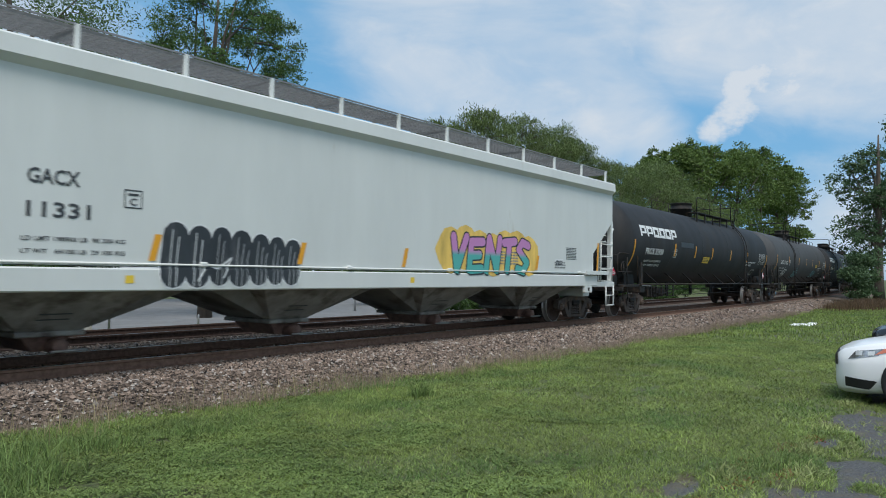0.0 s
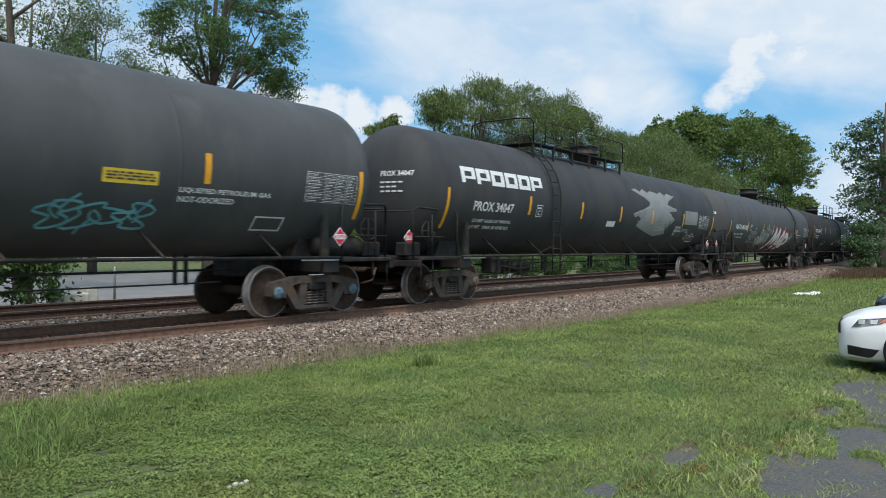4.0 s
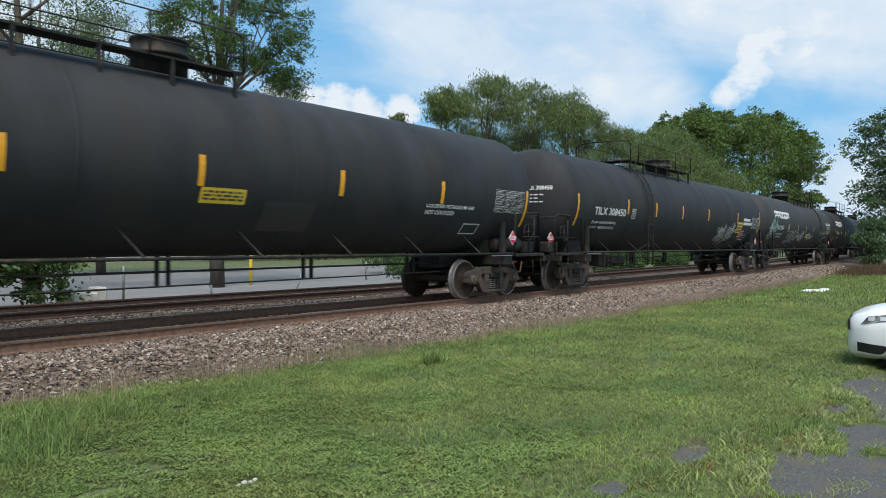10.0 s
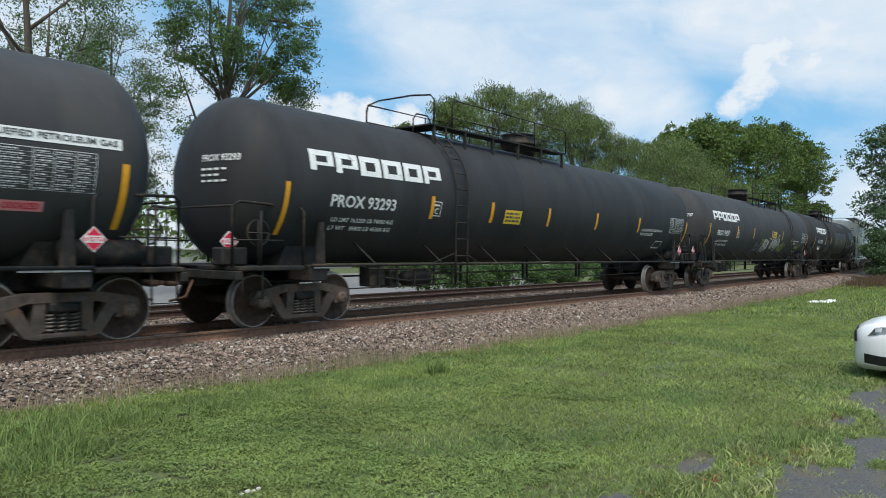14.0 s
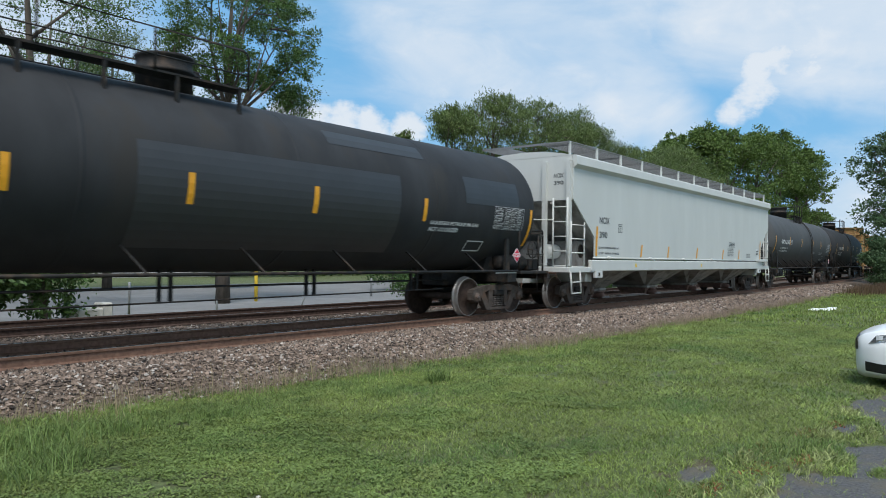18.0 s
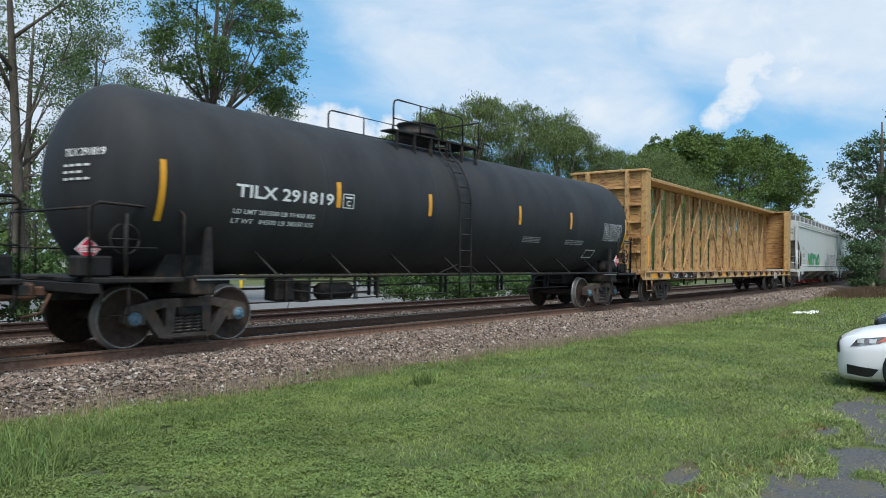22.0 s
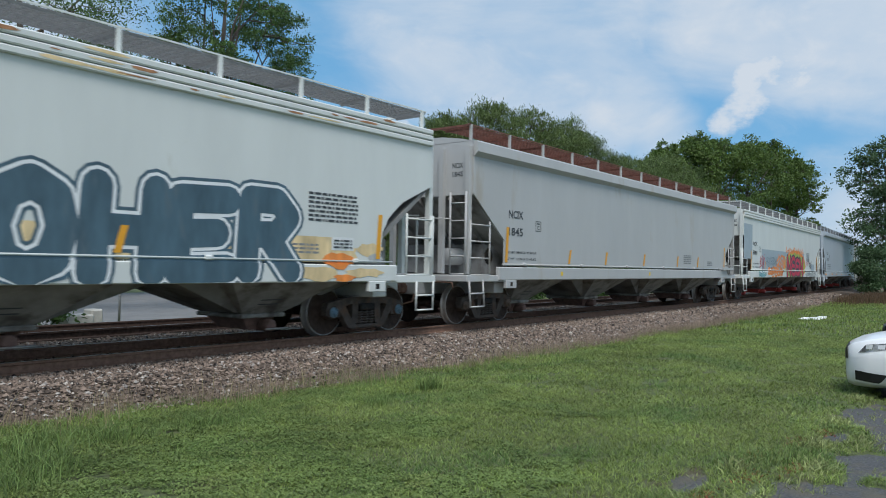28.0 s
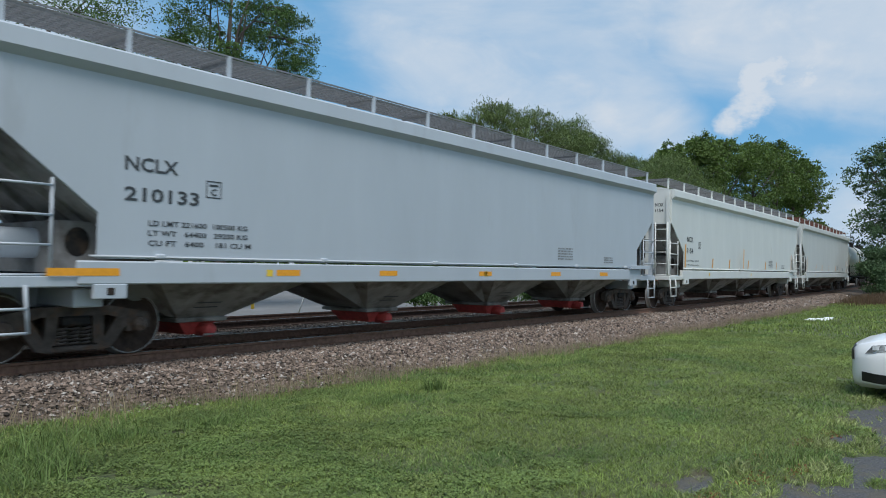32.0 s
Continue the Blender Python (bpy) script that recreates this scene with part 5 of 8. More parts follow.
def centre_beam(label, tc, half, x_off):
    car = thing("centre_beam_wagon", label, "flat wagon", "wagons of the goods train")
    el, er = -11.6, 12.15
    e = 11.35
    # side sills and deck
    for yy in (-1, 1):
        g = Geo()
        a, b = sorted((yy * 1.28, yy * 1.42))
        g.cbox(el, er, a, b, 0.82, 1.09, 0.015)
        g.box(el, er, min(a, b) - 0.04, max(a, b) + 0.04, 1.091, 1.12)
        part("side_sill", g, M_SILL, car, "rust worn yellow side sill")
    g = Geo().cbox(el, er, -1.278, 1.278, 1.0, 1.09, 0.01).cbox(el + 0.4, er - 0.4, -0.3, 0.3, 0.70, 1.0, 0.02)
    part("deck", g, M_BEAM_WORN, car)
    # top chord
    g = Geo().cbox(el, er, -0.55, 0.55, 4.62, 4.70, 0.01)
    for yy in (-1, 1):
        g.hexa([(el, yy * 0.55, 4.58), (er, yy * 0.55, 4.58), (er, yy * 0.12, 4.48), (el, yy * 0.12, 4.48), (el, yy * 0.55, 4.62), (er, yy * 0.55, 4.62), (er, yy * 0.12, 4.62), (el, yy * 0.12, 4.62)])
    part("top_chord", g, M_BEAM, car, "yellow steel top chord")
    # posts that taper towards the top, each with its worn flange
    xs = [-9.0 + 1.25 * k for k in range(17)]
    for x in xs:
        g = Geo().hexa([(x - 0.15, -0.11, 1.10), (x + 0.15, -0.11, 1.10), (x + 0.15, 0.11, 1.10), (x - 0.15, 0.11, 1.10),
                        (x - 0.11, -0.09, 4.50), (x + 0.11, -0.09, 4.50), (x + 0.11, 0.09, 4.50), (x - 0.11, 0.09, 4.50)])
        p = part("post", g, M_BEAM, car, "tapered yellow steel post")
        g = Geo().hexa([(x + 0.03, -0.125, 1.10), (x + 0.16, -0.125, 1.10), (x + 0.16, -0.111, 1.10), (x + 0.03, -0.111, 1.10),
                        (x + 0.03, -0.105, 4.50), (x + 0.115, -0.105, 4.50), (x + 0.115, -0.091, 4.50), (x + 0.03, -0.091, 4.50)])
        part("post_flange", g, M_BEAM_WORN, p, "rust-flecked flange")
        part("post_foot", Geo().prism([(x - 0.22, 1.10), (x + 0.22, 1.10), (x + 0.16, 1.24), (x - 0.16, 1.24)], -0.14, -0.127), M_BEAM, p)
    # diagonals: rising towards the middle from either end
    for lo, hi in ((0, 2), (2, 4), (4, 6), (6, 8), (9, 7), (11, 9), (13, 11), (15, 13), (15, 16)):
        k = 1 if hi > lo else -1
        a, b = (xs[lo] + k * 0.2, 1.25), (xs[hi] - k * 0.06, 4.18)
        for yy in (-1, 1):
            dg = part("diagonal_brace", Geo().bar((a[0], yy * 0.15, a[1]), (b[0], yy * 0.13, b[1]), 0.03, 0.115), M_BEAM, car, "yellow diagonal brace")
            part("gusset", Geo().prism([(b[0] - 0.16, 4.46), (b[0] + 0.2, 4.46), (b[0] + 0.16, 4.12), (b[0] + 0.02, 4.0), (b[0] - 0.14, 4.06)], yy * 0.155 - 0.01, yy * 0.155 + 0.01), M_BEAM, dg)
    # bulkheads
    for s in (-1, 1):
        xe = el if s < 0 else er
        g = Geo().cbox(min(xe - s * 0.05, xe - s * 0.13), max(xe - s * 0.05, xe - s * 0.13), -1.36, 1.36, 1.2, 4.6, 0.01)
        bk = part("bulkhead", g, M_BOARD, car, "weathered yellow boarded bulkhead")
        for yy in (-1, 1):
            a, b = sorted((yy * 1.22, yy * 1.42))
            dp = 0.95 if s > 0 > yy else 0.42
            g = Geo().cbox(min(xe, xe - s * dp), max(xe, xe - s * dp), a, b, 0.9, 4.66, 0.02)
            part("corner_post", g, M_PLATE, bk, "rust-patched yellow end plate")
        g = Geo()
        for z in (1.75, 2.25, 2.8, 3.4, 4.0):
            g.cbox(min(xe - s * 0.04, xe + s * 0.10), max(xe - s * 0.04, xe + s * 0.10), -1.22, 1.22, z, z + 0.06, 0.008)
        for yy in (-0.75, 0.75):
            g.cbox(min(xe - s * 0.04, xe + s * 0.14), max(xe - s * 0.04, xe + s * 0.14), yy - 0.07, yy + 0.07, 1.2, 4.6, 0.01)
        part("bulkhead_rib", g, M_BEAM, bk)
        part("bulkhead_cap", Geo().cbox(min(xe + s * 0.08, xe - s * 0.42), max(xe + s * 0.08, xe - s * 0.42), -1.44, 1.44, 4.6, 4.68, 0.015), M_BEAM, bk)
        for j in range(11):
            z = 1.25 + j * 0.3
            part("board", Geo().cbox(min(xe - s * 0.135, xe - s * 0.17), max(xe - s * 0.135, xe - s * 0.17), -1.2, 1.2, z, z + 0.285, 0.012), M_BOARD, bk)
        g = Geo()
        for z in (2.0, 2.4, 2.8):
            g.tube([(xe + s * 0.16, -1.15, z), (xe + s * 0.16, -0.75, z)], 0.014, 5)
        g.tube([(xe + s * 0.2, -1.2, 1.1), (xe + s * 0.25, -0.9, 2.9), (xe + s * 0.2, 0.9, 2.9)], 0.014, 5)
        part("grab_iron", g, M_BEAM_WORN, bk)
        g = Geo()
        for x in (xe - s * 0.1, xe - s * 0.6):
            g.tube([(x, -1.4, 0.93), (x, -1.42, 0.45)], 0.02, 5)
        g.tube([(xe - s * 0.1, -1.42, 0.46), (xe - s * 0.6, -1.42, 0.46)], 0.02, 5)
        part("stirrup_step", g, M_BEAM_WORN, bk)
        part("reflective_strip", Geo().box(xe - s * 0.2 - 0.06, xe - s * 0.2 + 0.06, -1.428, -1.423, 1.3, 2.35), M_ORANGE, bk)
        part("draft_sill", Geo().cbox(min(xe + s * 0.5, xe - s * 2.5), max(xe + s * 0.5, xe - s * 2.5), -0.32, 0.32, 0.7, 1.04, 0.02), M_FRAME, car)
    # strap winches along the sill, coloured panels between them
    for i in range(18):
        x = -10.3 + 1.245 * i
        g = Geo().prism([(x - 0.2, 1.08), (x + 0.12, 1.10), (x + 0.2, 1.02), (x + 0.08, 0.9), (x - 0.1, 0.92)], -1.50, -1.425)
        g.lathe([(-1.54, 0.05), (-1.40, 0.05)], "y", 8, (x + 0.02, 0, 1.0))
        part("strap_winch", g, M_WINCH, car, "rusted strap winch")
    side = Side(1.42)
    for x, w, m in ((-11.1, 0.55, M_ORANGE), (-9.7, 0.45, M_ORANGE), (-2.4, 0.45, M_ORANGE), (1.3, 0.55, M_ORANGE), (5.1, 0.5, M_ORANGE), (10.4, 0.6, M_ORANGE)):
        g = Geo()
        paint_quad(g, side, x, x + w, 0.88, 1.05)
        part("reflective_strip", g, m, car)
    g = Geo()
    paint_quad(g, side, -9.1, -6.0, 0.84, 1.07, 0.003)
    part("name_panel", g, M_FRAME, car)
    text_rows(car, side, [("TTZX", -8.9, -8.25, 0.88, 1.03), ("863", -7.75, -7.2, 0.88, 1.03), ("289", -6.8, -6.25, 0.88, 1.03)], M_WHITE)
    text_rows(car, side, [("LD LMT 223500", -5.6, -4.2, 0.965, 1.065), ("LT WT   62500", -5.6, -4.2, 0.84, 0.94)], M_DARKLET)
    g = Geo()
    g.tube([(-8, -0.9, 0.72), (8, -0.9, 0.72)], 0.015, 5)
    g.lathe([(-0.5, 0.02), (-0.48, 0.2), (0.48, 0.2), (0.5, 0.02)], "x", 16, (3.2, -0.7, 0.78))
    for i in range(9):
        x = -6 + i * 1.5
        g.box(x - 0.03, x + 0.03, -0.93, -0.87, 0.55, 1.0)
    part("brake_rigging", g, M_FRAME, car)
    # closed bay with painted instructions beside the rear bulkhead
    sheet_panel = part("instruction_panel", Geo().cbox(xs[-1] + 0.17, er - 0.2, -0.10, 0.10, 1.11, 4.5, 0.01), M_BEAM, car, "yellow sheet with painted instructions")
    rows = [("LOADING AND", 3.62), ("UNLOADING", 3.50), ("INSTRUCTIONS", 3.38), ("SAFETY FIRST", 2.86), ("WARNING", 2.27), ("DO NOT MOVE", 2.15), ("CAR UNLESS", 2.04), ("TIEDOWNS ARE", 1.93), ("SECURED IN", 1.82), ("KEYSLOTS", 1.71)]
    for q, z in rows:
        g = Geo()
        paint_text(g, Side(0.10), q, xs[-1] + 0.2, xs[-1] + 0.2 + 0.058 * len(q), z, z + 0.075)
        part("lettering", g, M_DARKLET, sheet_panel, "", "stuff")
    for z0, z1, nr in ((3.02, 3.3, 5), (2.4, 2.8, 6)):
        g = Geo()
        for r in range(nr):
            zz = z0 + (z1 - z0) * r / nr
            paint_quad(g, Side(0.10), xs[-1] + 0.2, xs[-1] + 0.72 - 0.08 * (r % 2), zz, zz + 0.03, 0.005)
        part("small_print", g, M_DARKLET, sheet_panel, "", "stuff")
    couplers(car, half)
    truck(car, -tc / 2 + x_off)
    truck(car, tc / 2 + x_off + 0.7)
    sign = part("sign_plate", Geo().cbox(7.7, 8.25, -1.47, -1.445, 0.68, 1.0, 0.008), M_CONCRETE, car, "pale worn sign plate")
    bars(sign, Side(1.47), 7.77, 8.18, 0.73, 0.96, 4, M_GREY_PATCH, 17)
    return car, side


# ---- the train, from the leading wagon to the last ----
LOADS = ("LD LMT 201500 LB 91400 KG", "LT WT   84500 LB 38350 KG")
LOADS_C = ("LD LMT 163200 LB 74000 KG", "LT WT   99800 LB 45300 KG")
prepare_text([*LOADS, *LOADS_C, "PROX 94737", "C", "1075", "3295", "LIQUEFIED PETROLEUM GAS", "NOT-ODORIZED", "LD LMT 198900 LB  90 200 KG", "LT WT   64100 LB  29 100 KG", "TTZX", "863", "289",
              "LD LMT 223500", "LT WT   62500", "LIQUEFIED", "PETROLEUM", "GAS", "LD LMT 221600  100500 KG", "LT WT   64400   29200 KG", "CU FT   6400    181 CU M",
              "PROX 35969", "GATX 214332", "PROX 34047", "NATX 401006", "CBTX 785486", "PROX 35353", "TILX 308450", "PROX 35064", "PROX 93293", "PROX 35348", "GATX 216027", "TILX 291819",
              "GACX", "11331", "NCIX", "390", "UTCX", "51292", "1845", "8080", "NCLX", "210133", "1154",
              "LOADING AND", "UNLOADING", "INSTRUCTIONS", "SAFETY FIRST", "WARNING", "DO NOT MOVE", "CAR UNLESS", "TIEDOWNS ARE", "SECURED IN", "KEYSLOTS"])

TRAIN = []          # (thing, middle of the wagon along the train, distance of its trucks)


def couple(made, front, rear):
    TRAIN.append((made[0], (front + rear) / 2, rear - front))
    return made


S_BLACK, S_WHITE = spray("black spray paint", (0.03, 0.035, 0.04)), spray("white spray paint", (0.72, 0.73, 0.72))
S_GREY = spray("pale grey spray paint", (0.42, 0.43, 0.43))
S_GOLD = spray("golden spray paint", (0.78, 0.52, 0.12))
S_GREEN, S_SLATE = spray("green spray paint", (0.04, 0.30, 0.12)), spray("slate blue spray paint", (0.065, 0.115, 0.15))
S_RED, S_ORANGE = spray("red spray paint", (0.55, 0.03, 0.07)), spray("orange spray paint", (0.80, 0.25, 0.05))
S_OLIVE, S_CYAN = spray("olive green spray paint", (0.36, 0.42, 0.08)), spray("cyan spray paint", (0.14, 0.42, 0.48))
S_TWO = bpy.data.materials.new("pink over teal spray paint")
S_TWO.use_nodes = True
_n, _l = S_TWO.node_tree.nodes, S_TWO.node_tree.links
_c, _x, _r = _n.new("ShaderNodeTexCoord"), _n.new("ShaderNodeSeparateXYZ"), _n.new("ShaderNodeMapRange")
_r.inputs["From Min"].default_value, _r.inputs["From Max"].default_value = 1.78, 1.90
_m = _n.new("ShaderNodeMixRGB")
_m.inputs["Color1"].default_value, _m.inputs["Color2"].default_value = (0.10, 0.42, 0.38, 1), (0.55, 0.24, 0.50, 1)
_l.new(_c.outputs["Object"], _x.inputs[0])
_l.new(_x.outputs["Z"], _r.inputs["Value"])
_l.new(_r.outputs["Result"], _m.inputs["Fac"])
_l.new(_m.outputs["Color"], _n["Principled BSDF"].inputs["Base Color"])
_n["Principled BSDF"].inputs["Roughness"].default_value = 0.55
S_LIME, S_DUSK = spray("pale green spray paint", (0.52, 0.60, 0.36)), spray("dark violet grey spray paint", (0.06, 0.055, 0.075))
S_BRIGHT = material("bright white spray paint", (0.78, 0.79, 0.79), 0.5, scale=3, vary=0.08)
S_SAND = spray("sand spray paint", (0.72, 0.55, 0.30))

H_P, H_G, H_S = 10.62, 10.9, 9.55
# 1: off white hopper with two murals
c, s = couple(hopper_wagon("off-white covered hopper wagon with black and pink murals", 17.2, 10.7, "cream", ("GACX", "11331"), marks_x=-7.2, strips=(-5.5, -2.75, 0.0, 5.3, 8.9)), 2.6, 19.8)
for i, (x, w, top) in enumerate(((-5.12, 0.42, 2.06), (-4.72, 0.42, 2.03), (-4.33, 0.36, 2.03), (-3.96, 0.40, 2.0), (-3.58, 0.36, 1.96), (-3.24, 0.34, 1.93), (-2.9, 0.36, 1.9))):
    for mat, wide, off, nm in ((S_WHITE, w + 0.045, 0.0052, "spray_outline"), (S_BLACK, w, 0.0072, "spray_filling")):
        g = Geo()
        fat_stroke(g, s, [(x - 0.05, 1.3), (x, top - w / 2)], wide, off + 0.0006 * (i % 2))
        part(nm, g, mat, c, "fat black sprayed bar" if mat is S_BLACK else "")
    for q in range(2 if i < 3 else 3):
        g = Geo()
        u = x + w * (q - 0.8) * 0.25
        fat_stroke(g, s, [(u - 0.03, 1.12), (u, 1.55), (u + 0.03, top - 0.12 - 0.1 * q)], 0.014, 0.0095)
        part("spray_line", g, S_WHITE if i < 2 else S_GREY, c)
g = Geo()
fat_stroke(g, s, [(-4.75, 1.2), (-4.6, 1.45), (-4.4, 1.38), (-4.15, 1.55), (-4.3, 1.25)], 0.03, 0.0105)
part("spray_line", g, S_WHITE, c, "white sprayed line")
for i in range(7):
    x = 1.6 + i * 0.55
    g = Geo()
    paint_blob(g, s, [(x + 0.52 * math.cos(q * 0.52) * (1 + 0.1 * math.sin(q * 2.3 + i)), 1.88 + 0.07 * math.sin(i * 1.7) + 0.52 * math.sin(q * 0.52)) for q in range(12)], 0.0035 + 0.0003 * (i % 3), 3)
    part("spray_cloud", g, S_GOLD, c, "soft golden sprayed cloud")
spray_word(c, s, "VENTS", 1.5, 4.95, 1.36, 2.28, 0.2, S_TWO, S_BLACK, 0.035, seed=12, lean=0.12, wide=1.0)
bars(c, s, 6.95, 7.55, 1.80, 2.15, 8, M_DARKLET, 13)
LABEL_SIDE = Side(1.605)
g = Geo()
paint_quad(g, s, 6.33, 6.78, 1.62, 1.80)
part("label_plate", g, M_WHITE, c)
bars(c, LABEL_SIDE, 6.37, 6.74, 1.64, 1.79, 2, M_DARKLET, 14)
# 2
couple(tank_wagon("glossy black pressure tank wagon with white block logo", 16.9, H_P, False, M_TANK, ("PROX", "35969"), True, plates=[("y", -1.67, 1.95, 2.2, 0.85), ("d", -4.6, 2.5, 2.7, 1.5)], stripes=[-5.25, -2.8, -0.5, 2.35, 5.3]), 24.01, 40.9)
# 3
c, s = couple(tank_wagon("faded grey pressure tank wagon with blue spray tags", 17.7, H_G, True, M_TANK_GREY, ("GATX", "214332"), plates=[("y", 4.56, 2.15, 2.35, 0.83)], caps=(M_CAP_BLUE, M_CAP_BLUE), stripes=[-5.85, -2.42, 0.54, 3.19, 6.2], stripe_top=2.7, dx=0.1, panel=0.15), 45.18, 62.89)
scribble(c, s, -6.9, -5.8, 1.5, 2.0, S_WHITE, 3)
scribble(c, s, -3.28, -1.95, 1.35, 2.05, S_CYAN, 4, 3, 0.045)
scribble(c, s, 3.77, 5.4, 1.5, 1.92, S_CYAN, 5)
# 4
c, s = couple(tank_wagon("weathered black tank wagon with grey repainted patches", 17.0, H_P, True, M_TANK_DULL, ("PROX", "34047"), True, gas=False, plates=[("w", -1.0, 1.95, 2.12, 0.6), ("g", 5.85, 2.2, 2.72, 1.45), ("d", 4.9, 1.72, 2.12, 0.95)], stripes=[-5.75, -2.8, -0.08, 2.6, 5.69], panel=-0.2), 67.08, 84.08)
g = Geo()
paint_blob(g, s, [(1.0 + 3.9 * a / 12, 3.25 + 0.06 * math.sin(a * 2.6)) for a in range(13)] + [(4.9, 2.7), (4.7, 2.3), (4.2, 2.05), (4.1, 1.8), (3.2, 1.7), (2.2, 1.85), (1.4, 2.0), (0.9, 2.4)], 0.006, 8)
part("paint_patch", g, M_GREY_PATCH, c, "large grey paint patch")
for q, z in (("LIQUEFIED", 2.02), ("PETROLEUM", 1.90), ("GAS", 1.78)):
    g = Geo()
    paint_text(g, s, q, 4.97, 4.97 + 0.068 * len(q), z, z + 0.09, 0.010)
    part("lettering", g, M_WHITE, c, "", "stuff")
scribble(c, s, 6.3, 7.4, 1.55, 1.95, S_GREY, 6, 3, 0.02)
# 5
c, s = couple(tank_wagon("dull black tank wagon with large white and red tag", 17.5, H_G, False, M_TANK_GREY, ("NATX", "401006"), plates=[("y", 5.1, 2.18, 2.42, 0.95)], letters=M_WHITE, stripes=[-6.4, -3.14, -0.8, 2.3], stripe_top=2.55, dx=-0.2), 88.33, 105.82)
scribble(c, s, -5.75, -4.2, 1.55, 2.25, S_GREY, 21, 4, 0.03)
scribble(c, s, -4.05, -2.4, 1.5, 1.95, S_WHITE, 22, 4, 0.03)
scribble(c, s, -3.5, -1.3, 1.5, 2.35, S_GREY, 23, 5, 0.045)
scribble(c, s, -3.3, -1.5, 1.55, 2.2, S_GREY, 29, 4, 0.04)
spray_word(c, s, "M", -0.85, 1.5, 1.2, 2.42, 0.34, S_BRIGHT, S_RED, 0.09, seed=24, lean=0.3, wide=0.95)
spray_word(c, s, "A", 1.05, 2.55, 1.22, 2.28, 0.30, S_BRIGHT, S_RED, 0.08, seed=25, lean=0.3, wide=0.95, base=0.004)
spray_word(c, s, "D", 2.3, 3.85, 1.26, 2.3, 0.30, S_BRIGHT, S_RED, 0.08, seed=26, lean=0.2, wide=0.95, base=0.008)
spray_word(c, s, "TSU", -1.35, -0.75, 2.05, 2.28, 0.035, S_WHITE, seed=27, lean=0.05, label="white sprayed tag")
scribble(c, s, 3.85, 4.6, 1.6, 2.15, S_WHITE, 25, 3, 0.022)
# 6
c, s = couple(tank_wagon("plain black tank wagon with painted-over labels", 17.5, H_G, False, M_TANK, ("CBTX", "785486"), caps=(M_CAP_BLUE, M_CAP_BLUE), gas=False, plates=[("y", 1.88, 1.6, 1.8, 1.08), ("w", 6.07, 2.40, 2.5, 1.5), ("w", 6.07, 2.24, 2.34, 1.5), ("p", 5.34, 1.85, 2.02, 1.1)], stripes=[-6.49, -4.03, -1.19, 2.41, 5.56], stripe_top=2.92, dx=-0.58, dz=0.26, loads=LOADS_C), 110.12, 127.66)
scribble(c, s, -4.55, -2.5, 1.55, 1.9, S_GREY, 31, 4, 0.03)
# 7
couple(tank_wagon("black tank wagon with white block logo and marker post", 17.0, H_P, True, M_TANK, ("PROX", "35353"), True, plates=[("y", 0.0, 1.93, 2.17, 0.84), ("d", 1.25, 1.52, 2.02, 1.1)], post=True, stripes=[-5.6, -2.8, -0.02, 2.9, 5.87], stripe_top=2.65, panel=0.2), 131.91, 148.92)
# 8
c, s = couple(tank_wagon("black tank wagon with white tags and yellow label", 17.6, H_G, True, M_TANK, ("TILX", "308450"), gas=False, stripe_top=2.74, stripes=[-6.1, -3.74, -1.14, 1.85, 5.9], dx=-0.02, plates=[("y", 6.02, 1.85, 2.33, 0.82), ("w", 6.89, 2.40, 2.52, 1.0), ("w", 6.87, 2.22, 2.34, 1.36), ("p", 6.68, 1.66, 1.97, 0.68)], panel=0.2), 153.14, 170.73)
scribble(c, s, 3.68, 4.58, 1.4, 2.1, S_WHITE, 41, 4, 0.03)
scribble(c, s, 4.75, 5.75, 1.45, 2.2, S_WHITE, 42, 4, 0.03)
# 9
c, s = couple(tank_wagon("black tank wagon with white block logo and many tags", 17.3, H_P, False, M_TANK_DULL, ("PROX", "35064"), True, plates=[("y", 0.6, 1.78, 1.99, 0.86)], stripes=[-4.95, -2.35, 0.2, 2.75, 5.45], stripe_top=2.5, dx=0.28, panel=-0.23), 174.78, 192.1)
g = Geo()
paint_quad(g, s, 7.35, 9.2, 2.68, 2.83, 0.005)
part("label_plate", g, M_WHITE, c)
text_rows(c, Side(TANK_R + 0.003, TANK_R + 0.003, TANK_Z), [("LIQUEFIED PETROLEUM GAS", 7.42, 9.14, 2.705, 2.805)], M_DARKLET)
g = Geo()
paint_quad(g, s, 7.5, 8.25, 1.8, 1.93, 0.005)
part("label_plate", g, M_PINK, c)
text_rows(c, Side(TANK_R + 0.003, TANK_R + 0.003, TANK_Z), [("NOT-ODORIZED", 7.55, 8.2, 1.825, 1.905)], M_RED)
scribble(c, s, -9.7, -8.05, 1.6, 2.55, S_CYAN, 51, 3, 0.05)
scribble(c, s, -9.5, -8.15, 1.65, 2.5, S_WHITE, 58, 3, 0.03)
scribble(c, s, -4.65, -2.1, 1.45, 2.2, S_WHITE, 53, 6, 0.022)
scribble(c, s, -1.96, -1.2, 1.7, 1.95, S_WHITE, 54, 4, 0.018)
scribble(c, s, -1.1, 0.0, 1.55, 2.1, S_WHITE, 55, 4, 0.04)
scribble(c, s, 1.42, 2.25, 1.65, 2.05, S_WHITE, 56, 3, 0.04)
scribble(c, s, 2.34, 3.08, 1.68, 1.95, S_WHITE, 57, 3, 0.022)
